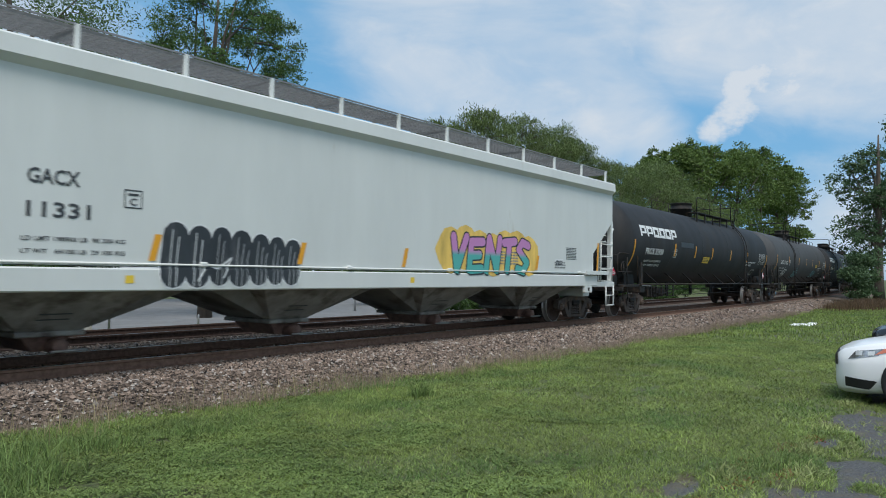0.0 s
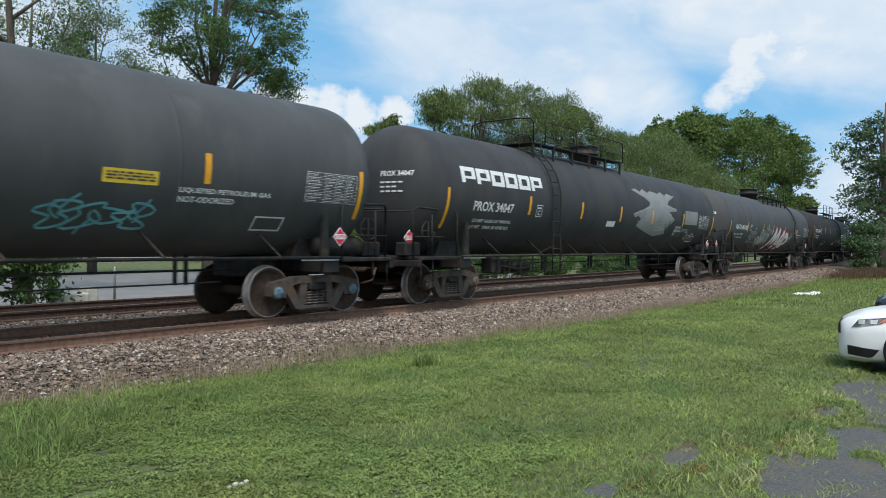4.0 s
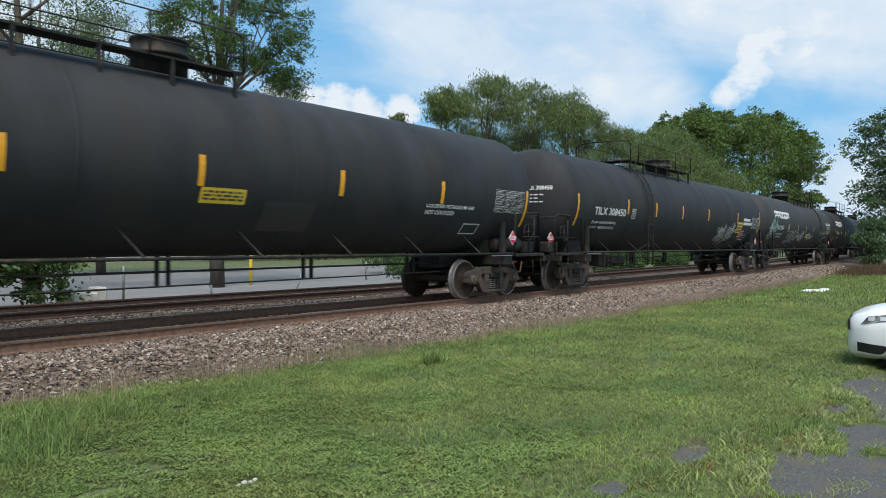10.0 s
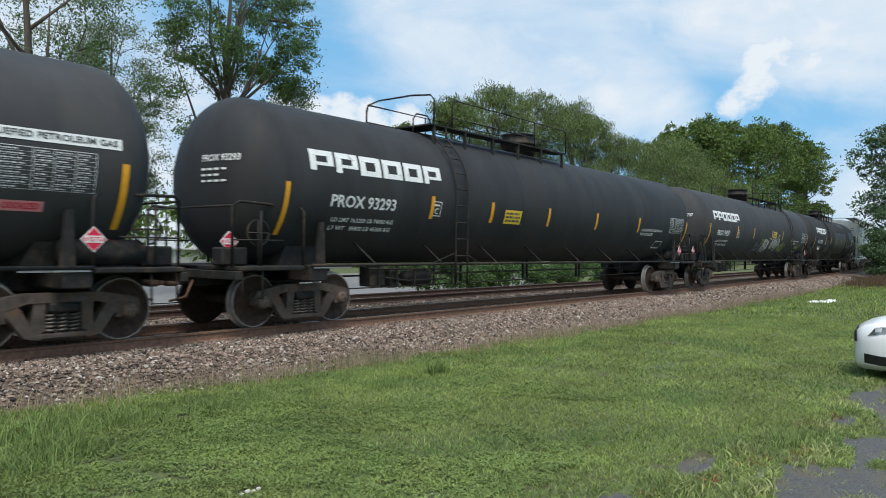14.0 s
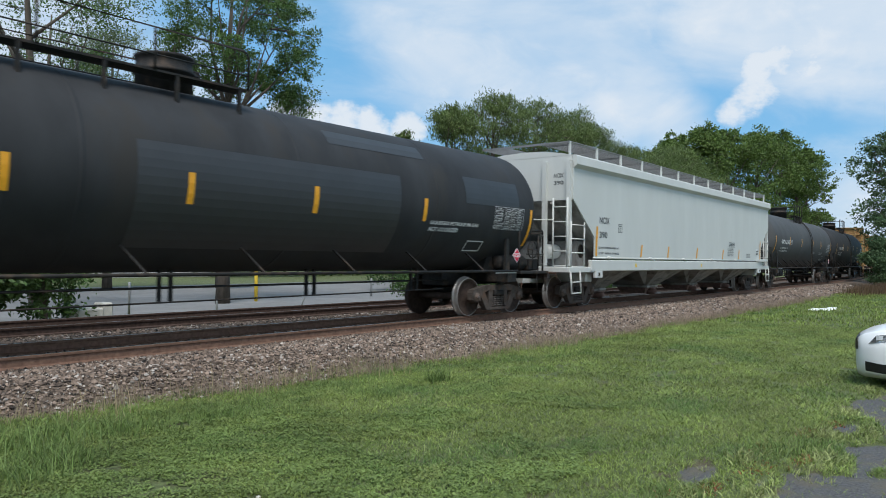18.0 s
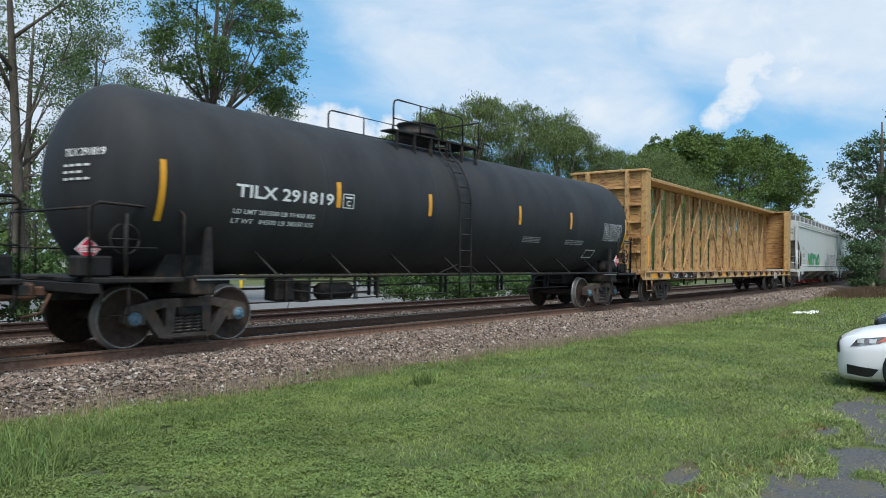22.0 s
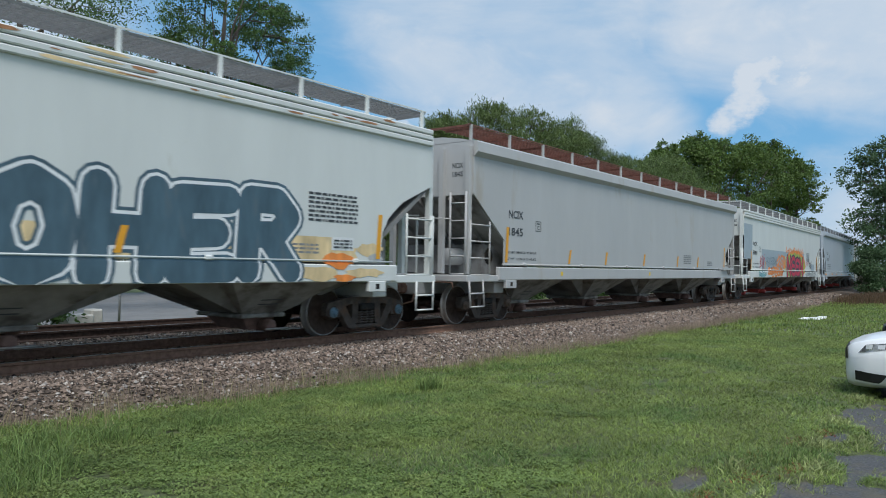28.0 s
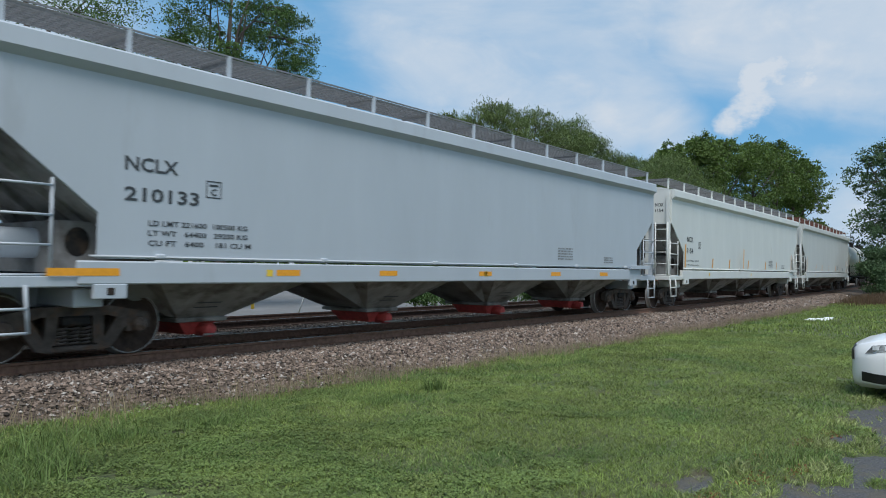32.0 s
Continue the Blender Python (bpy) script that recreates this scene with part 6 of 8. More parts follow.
# 10
couple(tank_wagon("clean black tank wagon with white block logo and yellow label", 17.0, H_P, True, M_TANK, ("PROX", "93293"), True, plates=[("y", -2.66, 2.03, 2.36, 0.73)], stripes=[-5.4, -3.2, -0.6, 2.13, 5.11], stripe_top=2.5), 196.27, 213.3)
# 11
c, s = couple(tank_wagon("black tank wagon with sprayed tags round a yellow label", 17.0, H_P, False, M_TANK_DULL, ("PROX", "94737"), True, plates=[("y", 0.98, 2.2, 2.52, 0.72)], stripes=[-5.42, -2.67, 0.75, 2.99, 5.3], stripe_top=2.58), 217.5, 234.44)
scribble(c, s, -2.1, -0.98, 1.45, 1.95, S_SLATE, 61, 2, 0.06)
scribble(c, s, -1.02, -0.56, 1.8, 2.15, S_OLIVE, 65, 3, 0.02)
scribble(c, s, -0.52, 0.56, 1.5, 2.15, S_WHITE, 62, 4, 0.045)
scribble(c, s, 0.92, 1.77, 1.7, 2.15, S_WHITE, 63, 4, 0.04)
scribble(c, s, 1.75, 2.6, 1.62, 2.3, S_WHITE, 66, 3, 0.04)
scribble(c, s, 2.65, 4.05, 1.5, 2.0, S_OLIVE, 64, 4, 0.03)
scribble(c, s, 6.4, 7.8, 1.7, 1.95, S_OLIVE, 67, 4, 0.02)
# 12
couple(tank_wagon("black tank wagon with darker repainted rectangles", 17.0, H_P, True, M_TANK, ("PROX", "35348"), True, plates=[("d", -1.1, 1.47, 3.0, 5.5), ("d", 6.55, 2.6, 3.2, 2.15), ("d", 2.7, 3.45, 3.72, 2.7), ("d", -4.4, 1.6, 2.4, 1.6)], post=True, stripes=[-5.01, -2.8, -0.25, 2.2, 5.17], dx=0.15), 238.61, 255.5)
# 13
c, s = couple(hopper_wagon("clean pale grey covered hopper wagon with dark lettering", 17.2, 10.7, "white", ("NCIX", "390")), 259.61, 276.8)
bars(c, s, 3.8, 4.6, 1.98, 2.2, 4, M_DARKLET, 15)
g = Geo()
paint_quad(g, s, 7.8, 8.22, 1.68, 1.95)
part("label_plate", g, M_WHITE, c)
bars(c, LABEL_SIDE, 7.84, 8.18, 1.70, 1.94, 2, M_DARKLET, 16)
# 14, 15
couple(tank_wagon("dark grey tank wagon with white lettering", 14.85, H_S, False, M_TANK_GREY, ("GATX", "216027"), gas=False, short=True, number="3295", stripe_top=2.75, stripes=[-4.8, -1.65, 1.75, 4.45], loads=LOADS, climb=0.78), 281.0, 295.83)
couple(tank_wagon("matt black tank wagon with white lettering", 14.85, H_S, False, M_TANK, ("TILX", "291819"), gas=False, short=True, number="3295", stripe_top=2.8, stripes=[-4.65, -1.95, 1.7, 4.45], loads=LOADS, caps=(M_CAP_BLUE, M_CAP_BLUE)), 300.14, 315.01)
# 16
couple(centre_beam("empty rusty yellow centre beam lumber wagon", 18.1, 12.75, 0.0), 320.2, 338.2)
# 17
c, s = couple(hopper_wagon("pale grey covered hopper wagon with big green mural", 17.2, 10.7, "white", ("UTCX", "51292"), strips=(-8.75, -6.0, -2.9, -0.6, 5.0, 8.9), ribbed=True, gates=M_GATE_RED), 344.3, 361.5)
spray_word(c, s, "NETWO", -6.25, -0.95, 1.34, 2.26, 0.27, S_GREEN, S_BLACK, 0.03, seed=71, lean=0.1, wide=1.0)
spray_word(c, s, "ANKOR", 2.6, 8.2, 1.42, 2.3, 0.24, S_GREY, S_BLACK, 0.05, seed=72, lean=0.25, wide=0.95)
scribble(c, s, 1.7, 8.6, 1.1, 1.5, S_BLACK, 73, 6, 0.03)
scribble(c, s, 1.6, 2.6, 1.4, 1.9, S_GREEN, 74, 2, 0.03)
# 18
c, s = couple(hopper_wagon("rust-stained off-white hopper wagon with long slate blue mural", 17.4, 10.75, "cream", ("", ""), strips=(-3.45, -0.1, 3.25, 8.4), ribbed=True, rounded=True, caps=(M_CAP, M_CAP_BLUE)), 365.8, 383.2)
g = Geo()
paint_quad(g, s, -8.0, 7.6, 1.40, 1.85, 0.003)
part("spray_cloud", g, S_SAND, c, "sand coloured sprayed band")
spray_word(c, s, "NLIT", -8.3, -1.75, 1.02, 2.62, 0.58, S_SLATE, S_BRIGHT, 0.05, S_SLATE, 0.05, 81, 0.08, 1.12)
spray_word(c, s, "REM", -1.62, 0.0, 1.58, 2.28, 0.15, S_SLATE, S_WHITE, 0.05, S_SLATE, 0.04, 82, 0.05, 0.95)
spray_word(c, s, "EOHER", 0.2, 6.4, 1.02, 2.62, 0.43, S_SLATE, S_BRIGHT, 0.05, S_SLATE, 0.05, 83, 0.05, 1.05)
bars(c, s, 6.65, 7.85, 2.12, 2.66, 7, M_DARKLET, 84)
rr = random.Random(85)
for i in range(34):
    x, w, z, h = rr.uniform(-9.6, 9.4), rr.uniform(0.08, 0.5), rr.choice((3.92, 4.04, 4.16)), rr.uniform(0.012, 0.04)
    g = Geo()
    paint_blob(g, Side(1.656), [(x + w * math.cos(k * 0.7) * rr.uniform(0.6, 1.1), z + h * math.sin(k * 0.7) * rr.uniform(0.5, 1.1)) for k in range(9)], 0.003, 1)
    part("rust_patch", g, rr.choice((M_RUST, M_RUST, S_SAND)), c, "rust stain on the roof chord")
for x, w, z, h, mm in ((7.1, 0.75, 1.58, 0.22, S_SAND), (7.4, 0.4, 1.45, 0.16, S_ORANGE), (8.2, 0.35, 1.66, 0.14, S_SAND), (6.9, 0.5, 1.2, 0.14, S_SAND), (8.0, 0.55, 1.22, 0.1, S_SAND), (7.5, 0.3, 1.13, 0.07, S_ORANGE), (8.35, 0.2, 1.5, 0.12, S_GREY)):
    g = Geo()
    paint_blob(g, s, [(x + w * math.cos(k * 0.45) * rr.uniform(0.7, 1.15), z + h * math.sin(k * 0.45) * rr.uniform(0.6, 1.15)) for k in range(14)], 0.0045 if mm is S_SAND else 0.006, 5)
    part("spray_cloud", g, mm, c, "patchy sand coloured spray paint")
g = Geo()
paint_quad(g, s, 7.2, 7.75, 1.62, 1.86, 0.008)
part("label_plate", g, M_WHITE, c)
bars(c, Side(1.61), 7.25, 7.7, 1.66, 1.84, 3, M_DARKLET, 86)
# 19
couple(hopper_wagon("plain grey covered hopper wagon with rusty roof walkway", 17.1, 10.7, "grey", ("NCIX", "1845"), marks_x=-8.47, marks_z=0.13, grate=M_GRATE_RUST), 387.4, 404.49)
# 20
c, s = couple(hopper_wagon("off-white covered hopper wagon with olive and red mural", 17.5, 10.75, "cream", ("NCIX", "8080"), marks_x=-8.3, marks_z=0.16, big=1.25, strips=(-8.7, -5.85, 8.6), ribbed=True, rounded=True, gates=M_GATE_RED), 408.62, 426.19)
for x0, x1, z0, z1, m in ((-9.95, -8.42, 1.95, 3.57, M_BLUE_PATCH), (-6.55, 4.4, 1.42, 2.47, M_BLUE_PATCH), (6.6, 7.9, 1.45, 1.85, M_BLUE_PATCH)):
    g = Geo()
    paint_quad(g, s, x0, x1, z0, z1, 0.003)
    part("paint_patch", g, m, c)
scribble(c, s, -6.95, -6.0, 1.5, 2.2, S_RED, 91, 3, 0.04)
scribble(c, s, -5.6, -3.2, 1.6, 2.1, S_SLATE, 92, 6, 0.02)
scribble(c, s, -7.2, -5.7, 1.08, 1.34, S_CYAN, 93, 4, 0.04)
scribble(c, s, -5.2, -1.8, 1.12, 1.6, S_ORANGE, 94, 5, 0.11)
scribble(c, s, -3.2, -0.9, 1.5, 2.25, S_ORANGE, 95, 3, 0.12)
g = Geo()
paint_blob(g, s, [(1.8 + 3.0 * math.cos(k * 0.2) * (1 + 0.05 * math.sin(k * 3.1)), 1.75 + 0.86 * math.sin(k * 0.2) * (1 + 0.06 * math.sin(k * 2.3))) for k in range(32)], 0.004, 6)
part("spray_cloud", g, S_ORANGE, c, "soft orange sprayed cloud")
flames(c, s, -0.9, 4.3, 2.42, S_ORANGE, 95, 44)
g = Geo()
paint_blob(g, s, [(1.6 + 2.95 * math.cos(k * 0.2) * (1 + 0.05 * math.sin(k * 2.7)), 1.68 + 0.76 * math.sin(k * 0.2) * (1 + 0.08 * math.sin(k * 3.3))) for k in range(32)], 0.0052, 6)
part("spray_cloud", g, S_OLIVE, c, "olive green sprayed ground")
for i, (x, z, w, h) in enumerate(((-0.95, 1.75, 0.3, 0.5), (0.35, 1.55, 0.1, 0.3), (1.35, 1.75, 0.14, 0.3), (2.9, 1.65, 0.12, 0.4), (3.1, 2.1, 0.2, 0.14))):
    g = Geo()
    paint_blob(g, s, [(x + w * math.cos(q * 0.7), z + h * math.sin(q * 0.7)) for q in range(9)], 0.0060 + 0.0002 * i, 2)
    part("spray_highlight", g, S_LIME, c, "pale green sprayed highlight")
spray_word(c, s, "N33N", -0.75, 4.0, 1.08, 2.22, 0.21, S_RED, S_DUSK, 0.11, seed=96, lean=0.12, wide=0.98)
bars(c, s, 5.15, 6.1, 2.02, 2.55, 8, M_DARKLET, 99)
spray_word(c, s, "TRUTY", 5.05, 5.85, 1.76, 1.98, 0.03, S_RED, seed=97, lean=0.05, label="red sprayed tag")
scribble(c, s, 4.8, 8.4, 1.08, 1.34, S_SLATE, 100, 9, 0.018)
scribble(c, s, 6.05, 6.8, 1.62, 2.05, S_BLACK, 98, 3, 0.03)
# 21
c, s = couple(hopper_wagon("clean blue-grey covered hopper wagon with orange strips", 17.3, 10.7, "blue", ("NCLX", "210133"), gates=M_GATE_RED, big=1.22, marks_x=-8.3, marks_z=0.2, lines=False, strips=(20.0,)), 430.2, 447.5)
text_rows(c, s, [("LD LMT 221600  100500 KG", -7.94, -6.27, 1.87, 1.95), ("LT WT   64400   29200 KG", -7.94, -6.27, 1.73, 1.81), ("CU FT   6400    181 CU M", -7.94, -6.2, 1.59, 1.67)], M_DARKLET)
for x in (-9.3, -5.7, -3.25, 0.0, 3.2, 6.0):
    g = Geo()
    paint_quad(g, Side(1.63), x, x + (0.95 if x < -8 else 0.5), 1.17, 1.27)
    part("reflective_strip", g, M_ORANGE, c)
# 22 to 25
couple(hopper_wagon("off-white covered hopper wagon far back in the train", 17.3, 10.7, "cream", ("NCIX", "1154")), 451.7, 469.0)
couple(hopper_wagon("pale covered hopper wagon far back in the train", 17.3, 10.7, "white", ("", ""), grate=M_GRATE_RUST), 473.2, 490.5)
couple(tank_wagon("cream tank wagon far back in the train", 14.85, H_S, False, M_TANK_CREAM, ("", ""), gas=False, short=True, number="3295", letters=M_DARKLET), 494.8, 509.6)
couple(tank_wagon("black tank wagon at the back of the train", 17.0, H_P, True, M_TANK, ("", ""), True), 513.9, 530.9)


def travelled(t):
    """How far the train has run at t seconds."""
    if t <= 14:
        return 13.4 * t
    if t <= 17:
        return 187.6 + 13.4 * (t - 14) - (t - 14) ** 2 * 0.2 / 6
    return 227.5 + 13.2 * (t - 17)


def on_track(s):
    """A place along the line: straight, then a wide bend."""
    if s <= BEND_X:
        return Vector((s, TRACK_Y, 0))
    a = (s - BEND_X) / BEND_R
    return Vector((BEND_X + BEND_R * math.sin(a), TRACK_Y + BEND_R * (1 - math.cos(a)), 0))


def wagon_pose(mid, tc, t):
    s = mid - travelled(t)
    a, b = on_track(s - tc / 2), on_track(s + tc / 2)
    m, d = (a + b) / 2, b - a
    return pose(m.x, m.y, 0, 0, 0, math.degrees(math.atan2(d.y, d.x)))


def motions():
    where = {}
    for car, mid, tc in TRAIN:
        where[car] = mid
        walk(car, [(t, wagon_pose(mid, tc, t)) for t in range(33)])
    for car, ws, x in WHEELSETS:
        mid = where[car]
        # the wheels roll while their wagon passes near
        inside = [i for i in range(0, 961) if -14 < mid - travelled(i / 30) < 75]
        if not inside:
            inside = [0, 960]
        rows = []
        for i in inside:
            turn = -(travelled(i / 30) / WHEEL_R)
            rows.append((i / 30, Matrix.Translation((x, 0, WHEEL_R)) @ Matrix.Rotation(turn, 4, "Y")))
        if inside[0] > 0:
            rows.insert(0, (0.0, rows[0][1]))
        if inside[-1] < 960:
            rows.append((32.0, rows[-1][1]))
        walk(ws, rows)

from mathutils.bvhtree import BVHTree

# ---- ground ----


def bed_edge(x):
    """How far the ballast reaches from the track's middle towards the grass."""
    k = min(1.0, max(0.0, (x - 4) / 9))
    return 2.45 + 0.6 * k * k * (3 - 2 * k)


PATCHES = ((6.1, 1.0, 0.75, 0.62), (5.3, 0.7, 0.7, 0.6), (7.6, 0.98, 0.5, 0.32), (10.2, 1.35, 0.95, 0.36), (9.1, 0.95, 0.8, 0.3), (5.92, 2.08, 0.36, 0.12), (4.7, 2.2, 0.24, 0.12), (8.6, 1.45, 0.35, 0.12), (12.4, 1.3, 0.8, 0.3))


def worn(x, y):
    """Above 0 where the drive's asphalt lies bare, below where grass has grown over it."""
    a = max(1 - ((x - px) / ra) ** 2 - ((y - py) / rb) ** 2 for px, py, ra, rb in PATCHES)
    a = max(a, (0.75 - y) * 2.0, -1.0)
    a = min(a, 1.2) - 0.7 * max(0.0, 4.3 - x, x - 13.2, -3.0 - y)
    return a + 0.8 * noise.noise(Vector((x * 2.2, y * 3.6, 2))) + 0.6 * noise.noise(Vector((x * 6.5, y * 9, 5)))


def rough_edge(x, y):
    """The lawn's soil sinks under the asphalt where that lies bare."""
    if not (1 < x < 17 and -6 < y < 2.9):
        return 0.0
    a = worn(x, y)
    return 0.012 - 0.05 * min(1.0, max(0.0, (a + 0.15) / 0.5)) + 0.012 * noise.noise(Vector((x * 5, y * 7, 9)))


def ground_z(x, y):
    d = y - TRACK_Y - track_y(x)
    e = bed_edge(x)
    if d < -e:
        k = min(1.0, (-e - d) / 3.0)
        return -0.47 + 0.11 * k * k * (3 - 2 * k) + (0.02 * math.sin(x * 0.7) * math.sin(y * 0.9) if y > 3.2 else 0.0) + rough_edge(x, y)
    if d > 7.5:
        return -0.50
    return -0.62


def make_ground():
    xs = [-1500, -700, -300, -120, -60, -30, -15] + [-10 + i * 0.5 for i in range(22)] + [1.0 + i * 0.12 for i in range(134)] + [17.1 + i * 0.5 for i in range(86)] + [60 + i * 4 for i in range(36)] + [210, 260, 340, 460, 640, 900, 1300, 2000, 3000]
    ys = [-1500, -600, -250, -100, -40, -15, -8] + [-6.4 + i * 0.35 for i in range(18)] + [-0.05 + i * 0.07 for i in range(38)] + [2.65 + i * 0.4 for i in range(54)] + [24.5 + i * 2.0 for i in range(24)] + [76, 90, 120, 160, 220, 320, 500, 800, 1300, 2200]
    verts = [(x, y, ground_z(x, y)) for x in xs for y in ys]
    n = len(ys)
    faces = [(i * n + j, (i + 1) * n + j, (i + 1) * n + j + 1, i * n + j + 1) for i in range(len(xs) - 1) for j in range(n - 1)]
    bulk("ground", verts, faces, M_GRASS_GROUND, None, "grassy ground with patches of bare soil", "structure", "ground", True)


make_ground()

# ballast bed under both tracks
BED_X = [-60, -30, -12] + [-6 + i * 1.0 for i in range(70)] + [66 + i * 4.0 for i in range(40)] + [240, 270, 300, 340]


def bed_profile(x):
    e = bed_edge(x)
    return [(-e - 0.3, -0.56), (-e + 0.1, -0.465), (-e + (e - 2.0) * 0.6, -0.33), (-1.9, -0.2), (-1.5, -0.175), (1.5, -0.175), (2.0, -0.25), (2.6, -0.185), (5.6, -0.185), (6.2, -0.25), (7.8, -0.56)]


def make_bed():
    verts, faces = [], []
    for x in BED_X:
        o = TRACK_Y + track_y(x)
        verts += [(x, o + d, z) for d, z in bed_profile(x)]
    n = 11
    for i in range(len(BED_X) - 1):
        for j in range(n - 1):
            faces.append((i * n + j, (i + 1) * n + j, (i + 1) * n + j + 1, i * n + j + 1))
    bulk("ballast_bed", verts, faces, M_BALLAST, None, "crushed stone ballast bed of the railway", "structure", "ballast", True)


make_bed()


def bed_height(x, d):
    pr = bed_profile(x)
    for (d0, z0), (d1, z1) in zip(pr, pr[1:]):
        if d0 <= d <= d1:
            return z0 + (z1 - z0) * (d - d0) / (d1 - d0)
    return -0.6


def make_stones():
    rng = np.random.default_rng(5)
    base = np.array([(1, 0, 0), (-1, 0, 0), (0, 1, 0), (0, -1, 0), (0, 0, 1), (0, 0, -1)], float)
    tris = np.array([(0, 2, 4), (2, 1, 4), (1, 3, 4), (3, 0, 4), (2, 0, 5), (1, 2, 5), (3, 1, 5), (0, 3, 5)])
    spots = []
    for x0, x1, d0, d1, n in ((2.0, 12, -3.4, -0.82, 30000), (12, 26, -3.6, -0.82, 30000), (26, 60, -3.6, -0.82, 22000), (3, 26, -0.62, 0.66, 9000), (3, 30, 0.84, 3.25, 14000), (6, 45, 3.4, 4.8, 7000), (10, 50, 4.9, 7.6, 6000)):
        xs, ds = rng.uniform(x0, x1, n), rng.uniform(d0, d1, n)
        for x, d in zip(xs, ds):
            if d > -bed_edge(x) - 0.4 * rng.random():
                spots.append((x, TRACK_Y + track_y(x) + d, max(bed_height(x, d), -0.475)))
    spots = np.array(spots)
    n = len(spots)
    size = rng.gamma(4, 0.0042, n)[:, None] * (1 + np.clip(spots[:, :1] - 14, 0, 30) / 40) + 0.008
    jit = rng.uniform(0.55, 1.3, (n, 6, 1))
    ang = rng.uniform(0, 2 * np.pi, n)
    ca, sa = np.cos(ang), np.sin(ang)
    pts = base[None] * jit * size[:, None, :] * np.array([1.25, 0.95, 0.75]) + rng.normal(0, 0.15, (n, 6, 3)) * size[:, None, :]
    rot = np.stack([pts[..., 0] * ca[:, None] - pts[..., 1] * sa[:, None], pts[..., 0] * sa[:, None] + pts[..., 1] * ca[:, None], pts[..., 2]], -1)
    verts = rot * 0.9 + spots[:, None, :] + np.array([0, 0, 0.008])
    pale = rng.random(n) < 0.1
    for pick, name, mat, label in ((~pale, "ballast_stones", M_STONE, "loose brownish grey crushed ballast stones"), (pale, "pale_ballast_stones", M_STONE_PALE, "scattered pale crushed ballast stones")):
        v = verts[pick]
        f = tris[None] + (np.arange(len(v)) * 6)[:, None, None]
        bulk(name, v.reshape(-1, 3), f.reshape(-1, 3), mat, None, label, "stuff", "gravel")


make_stones()


# ---- tracks ----


def rail_line(y, name):
    xs = [-40 + i * 2.5 for i in range(24)] + [20 + i * 4.0 for i in range(75)]
    prof = [(-0.07, -0.172), (0.07, -0.172), (0.07, -0.155), (0.015, -0.135), (0.012, -0.045), (0.034, -0.035), (0.036, -0.006), (0.028, 0.0), (-0.028, 0.0), (-0.036, -0.006), (-0.034, -0.035), (-0.012, -0.045), (-0.015, -0.135), (-0.07, -0.155)]
    n = len(prof)
    verts, faces = [], []
    for x in xs:
        verts += [(x, y + track_y(x) + a, z) for a, z in prof]
    for i in range(len(xs) - 1):
        for k in range(n):
            k2 = (k + 1) % n
            faces.append((i * n + k, (i + 1) * n + k, (i + 1) * n + k2, i * n + k2))
    ob = bulk(name, verts, faces, M_RAIL if y < SECOND_Y - 2 else M_RAIL_SHADED, None, "rust-brown steel rail with a bright worn head", "structure", "rail")
    top = []
    for x in xs:
        top += [(x, y + track_y(x) - 0.024, 0.0015), (x, y + track_y(x) + 0.024, 0.0015)]
    bulk("rail_head", top, [(2 * i, 2 * i + 2, 2 * i + 3, 2 * i + 1) for i in range(len(xs) - 1)], M_RAILHEAD, ob, "", "", "")


for y in (TRACK_Y - 0.753, TRACK_Y + 0.753, SECOND_Y - 0.753, SECOND_Y + 0.753):
    rail_line(y, "rail")

tie_mesh = Geo().cbox(-0.115, 0.115, -1.3, 1.3, -0.36, -0.168, 0.012).mesh("sleeper")
tie_mesh.materials.append(M_TIE)
track_sleepers = tagged(new("sleepers"), "dark tarred wooden sleepers sunk in ballast", "sleeper", "", "structure")
for yc in (TRACK_Y, SECOND_Y):
    for i in range(66):
        x = -2 + i * 0.53
        ob = new("sleeper", tie_mesh)
        ob.parent = track_sleepers
        ob.location = (x, yc + track_y(x), -0.012)

# ---- car park, drive and far side ----


def sheet(name, pts, z, mat, label, category):
    g = Geo()
    g.add([(x, y, z) for x, y in pts] + [(x, y, z - 0.12) for x, y in pts], [tuple(range(len(pts)))] + [(i, (i + 1) % len(pts), (i + 1) % len(pts) + len(pts), i + len(pts)) for i in range(len(pts))])
    ob = new(name, g.mesh(name))
    ob.data.materials.append(mat)
    return tagged(ob, label, category, "", "structure")


sheet("pavement", [(-40, 20.2), (34, 20.2), (52, 30), (56, 40.5), (-40, 40.5)], -0.44, M_LOT, "pale worn asphalt car park beyond the tracks", "car park")
sheet("drive", [(2.0, 2.7), (1.2, 0.4), (1.2, -6), (18, -6), (18, 2.0), (15.0, 2.6)], -0.372, M_ASPHALT, "broken dark asphalt drive under patchy grass", "drive")


# ---- grass ----


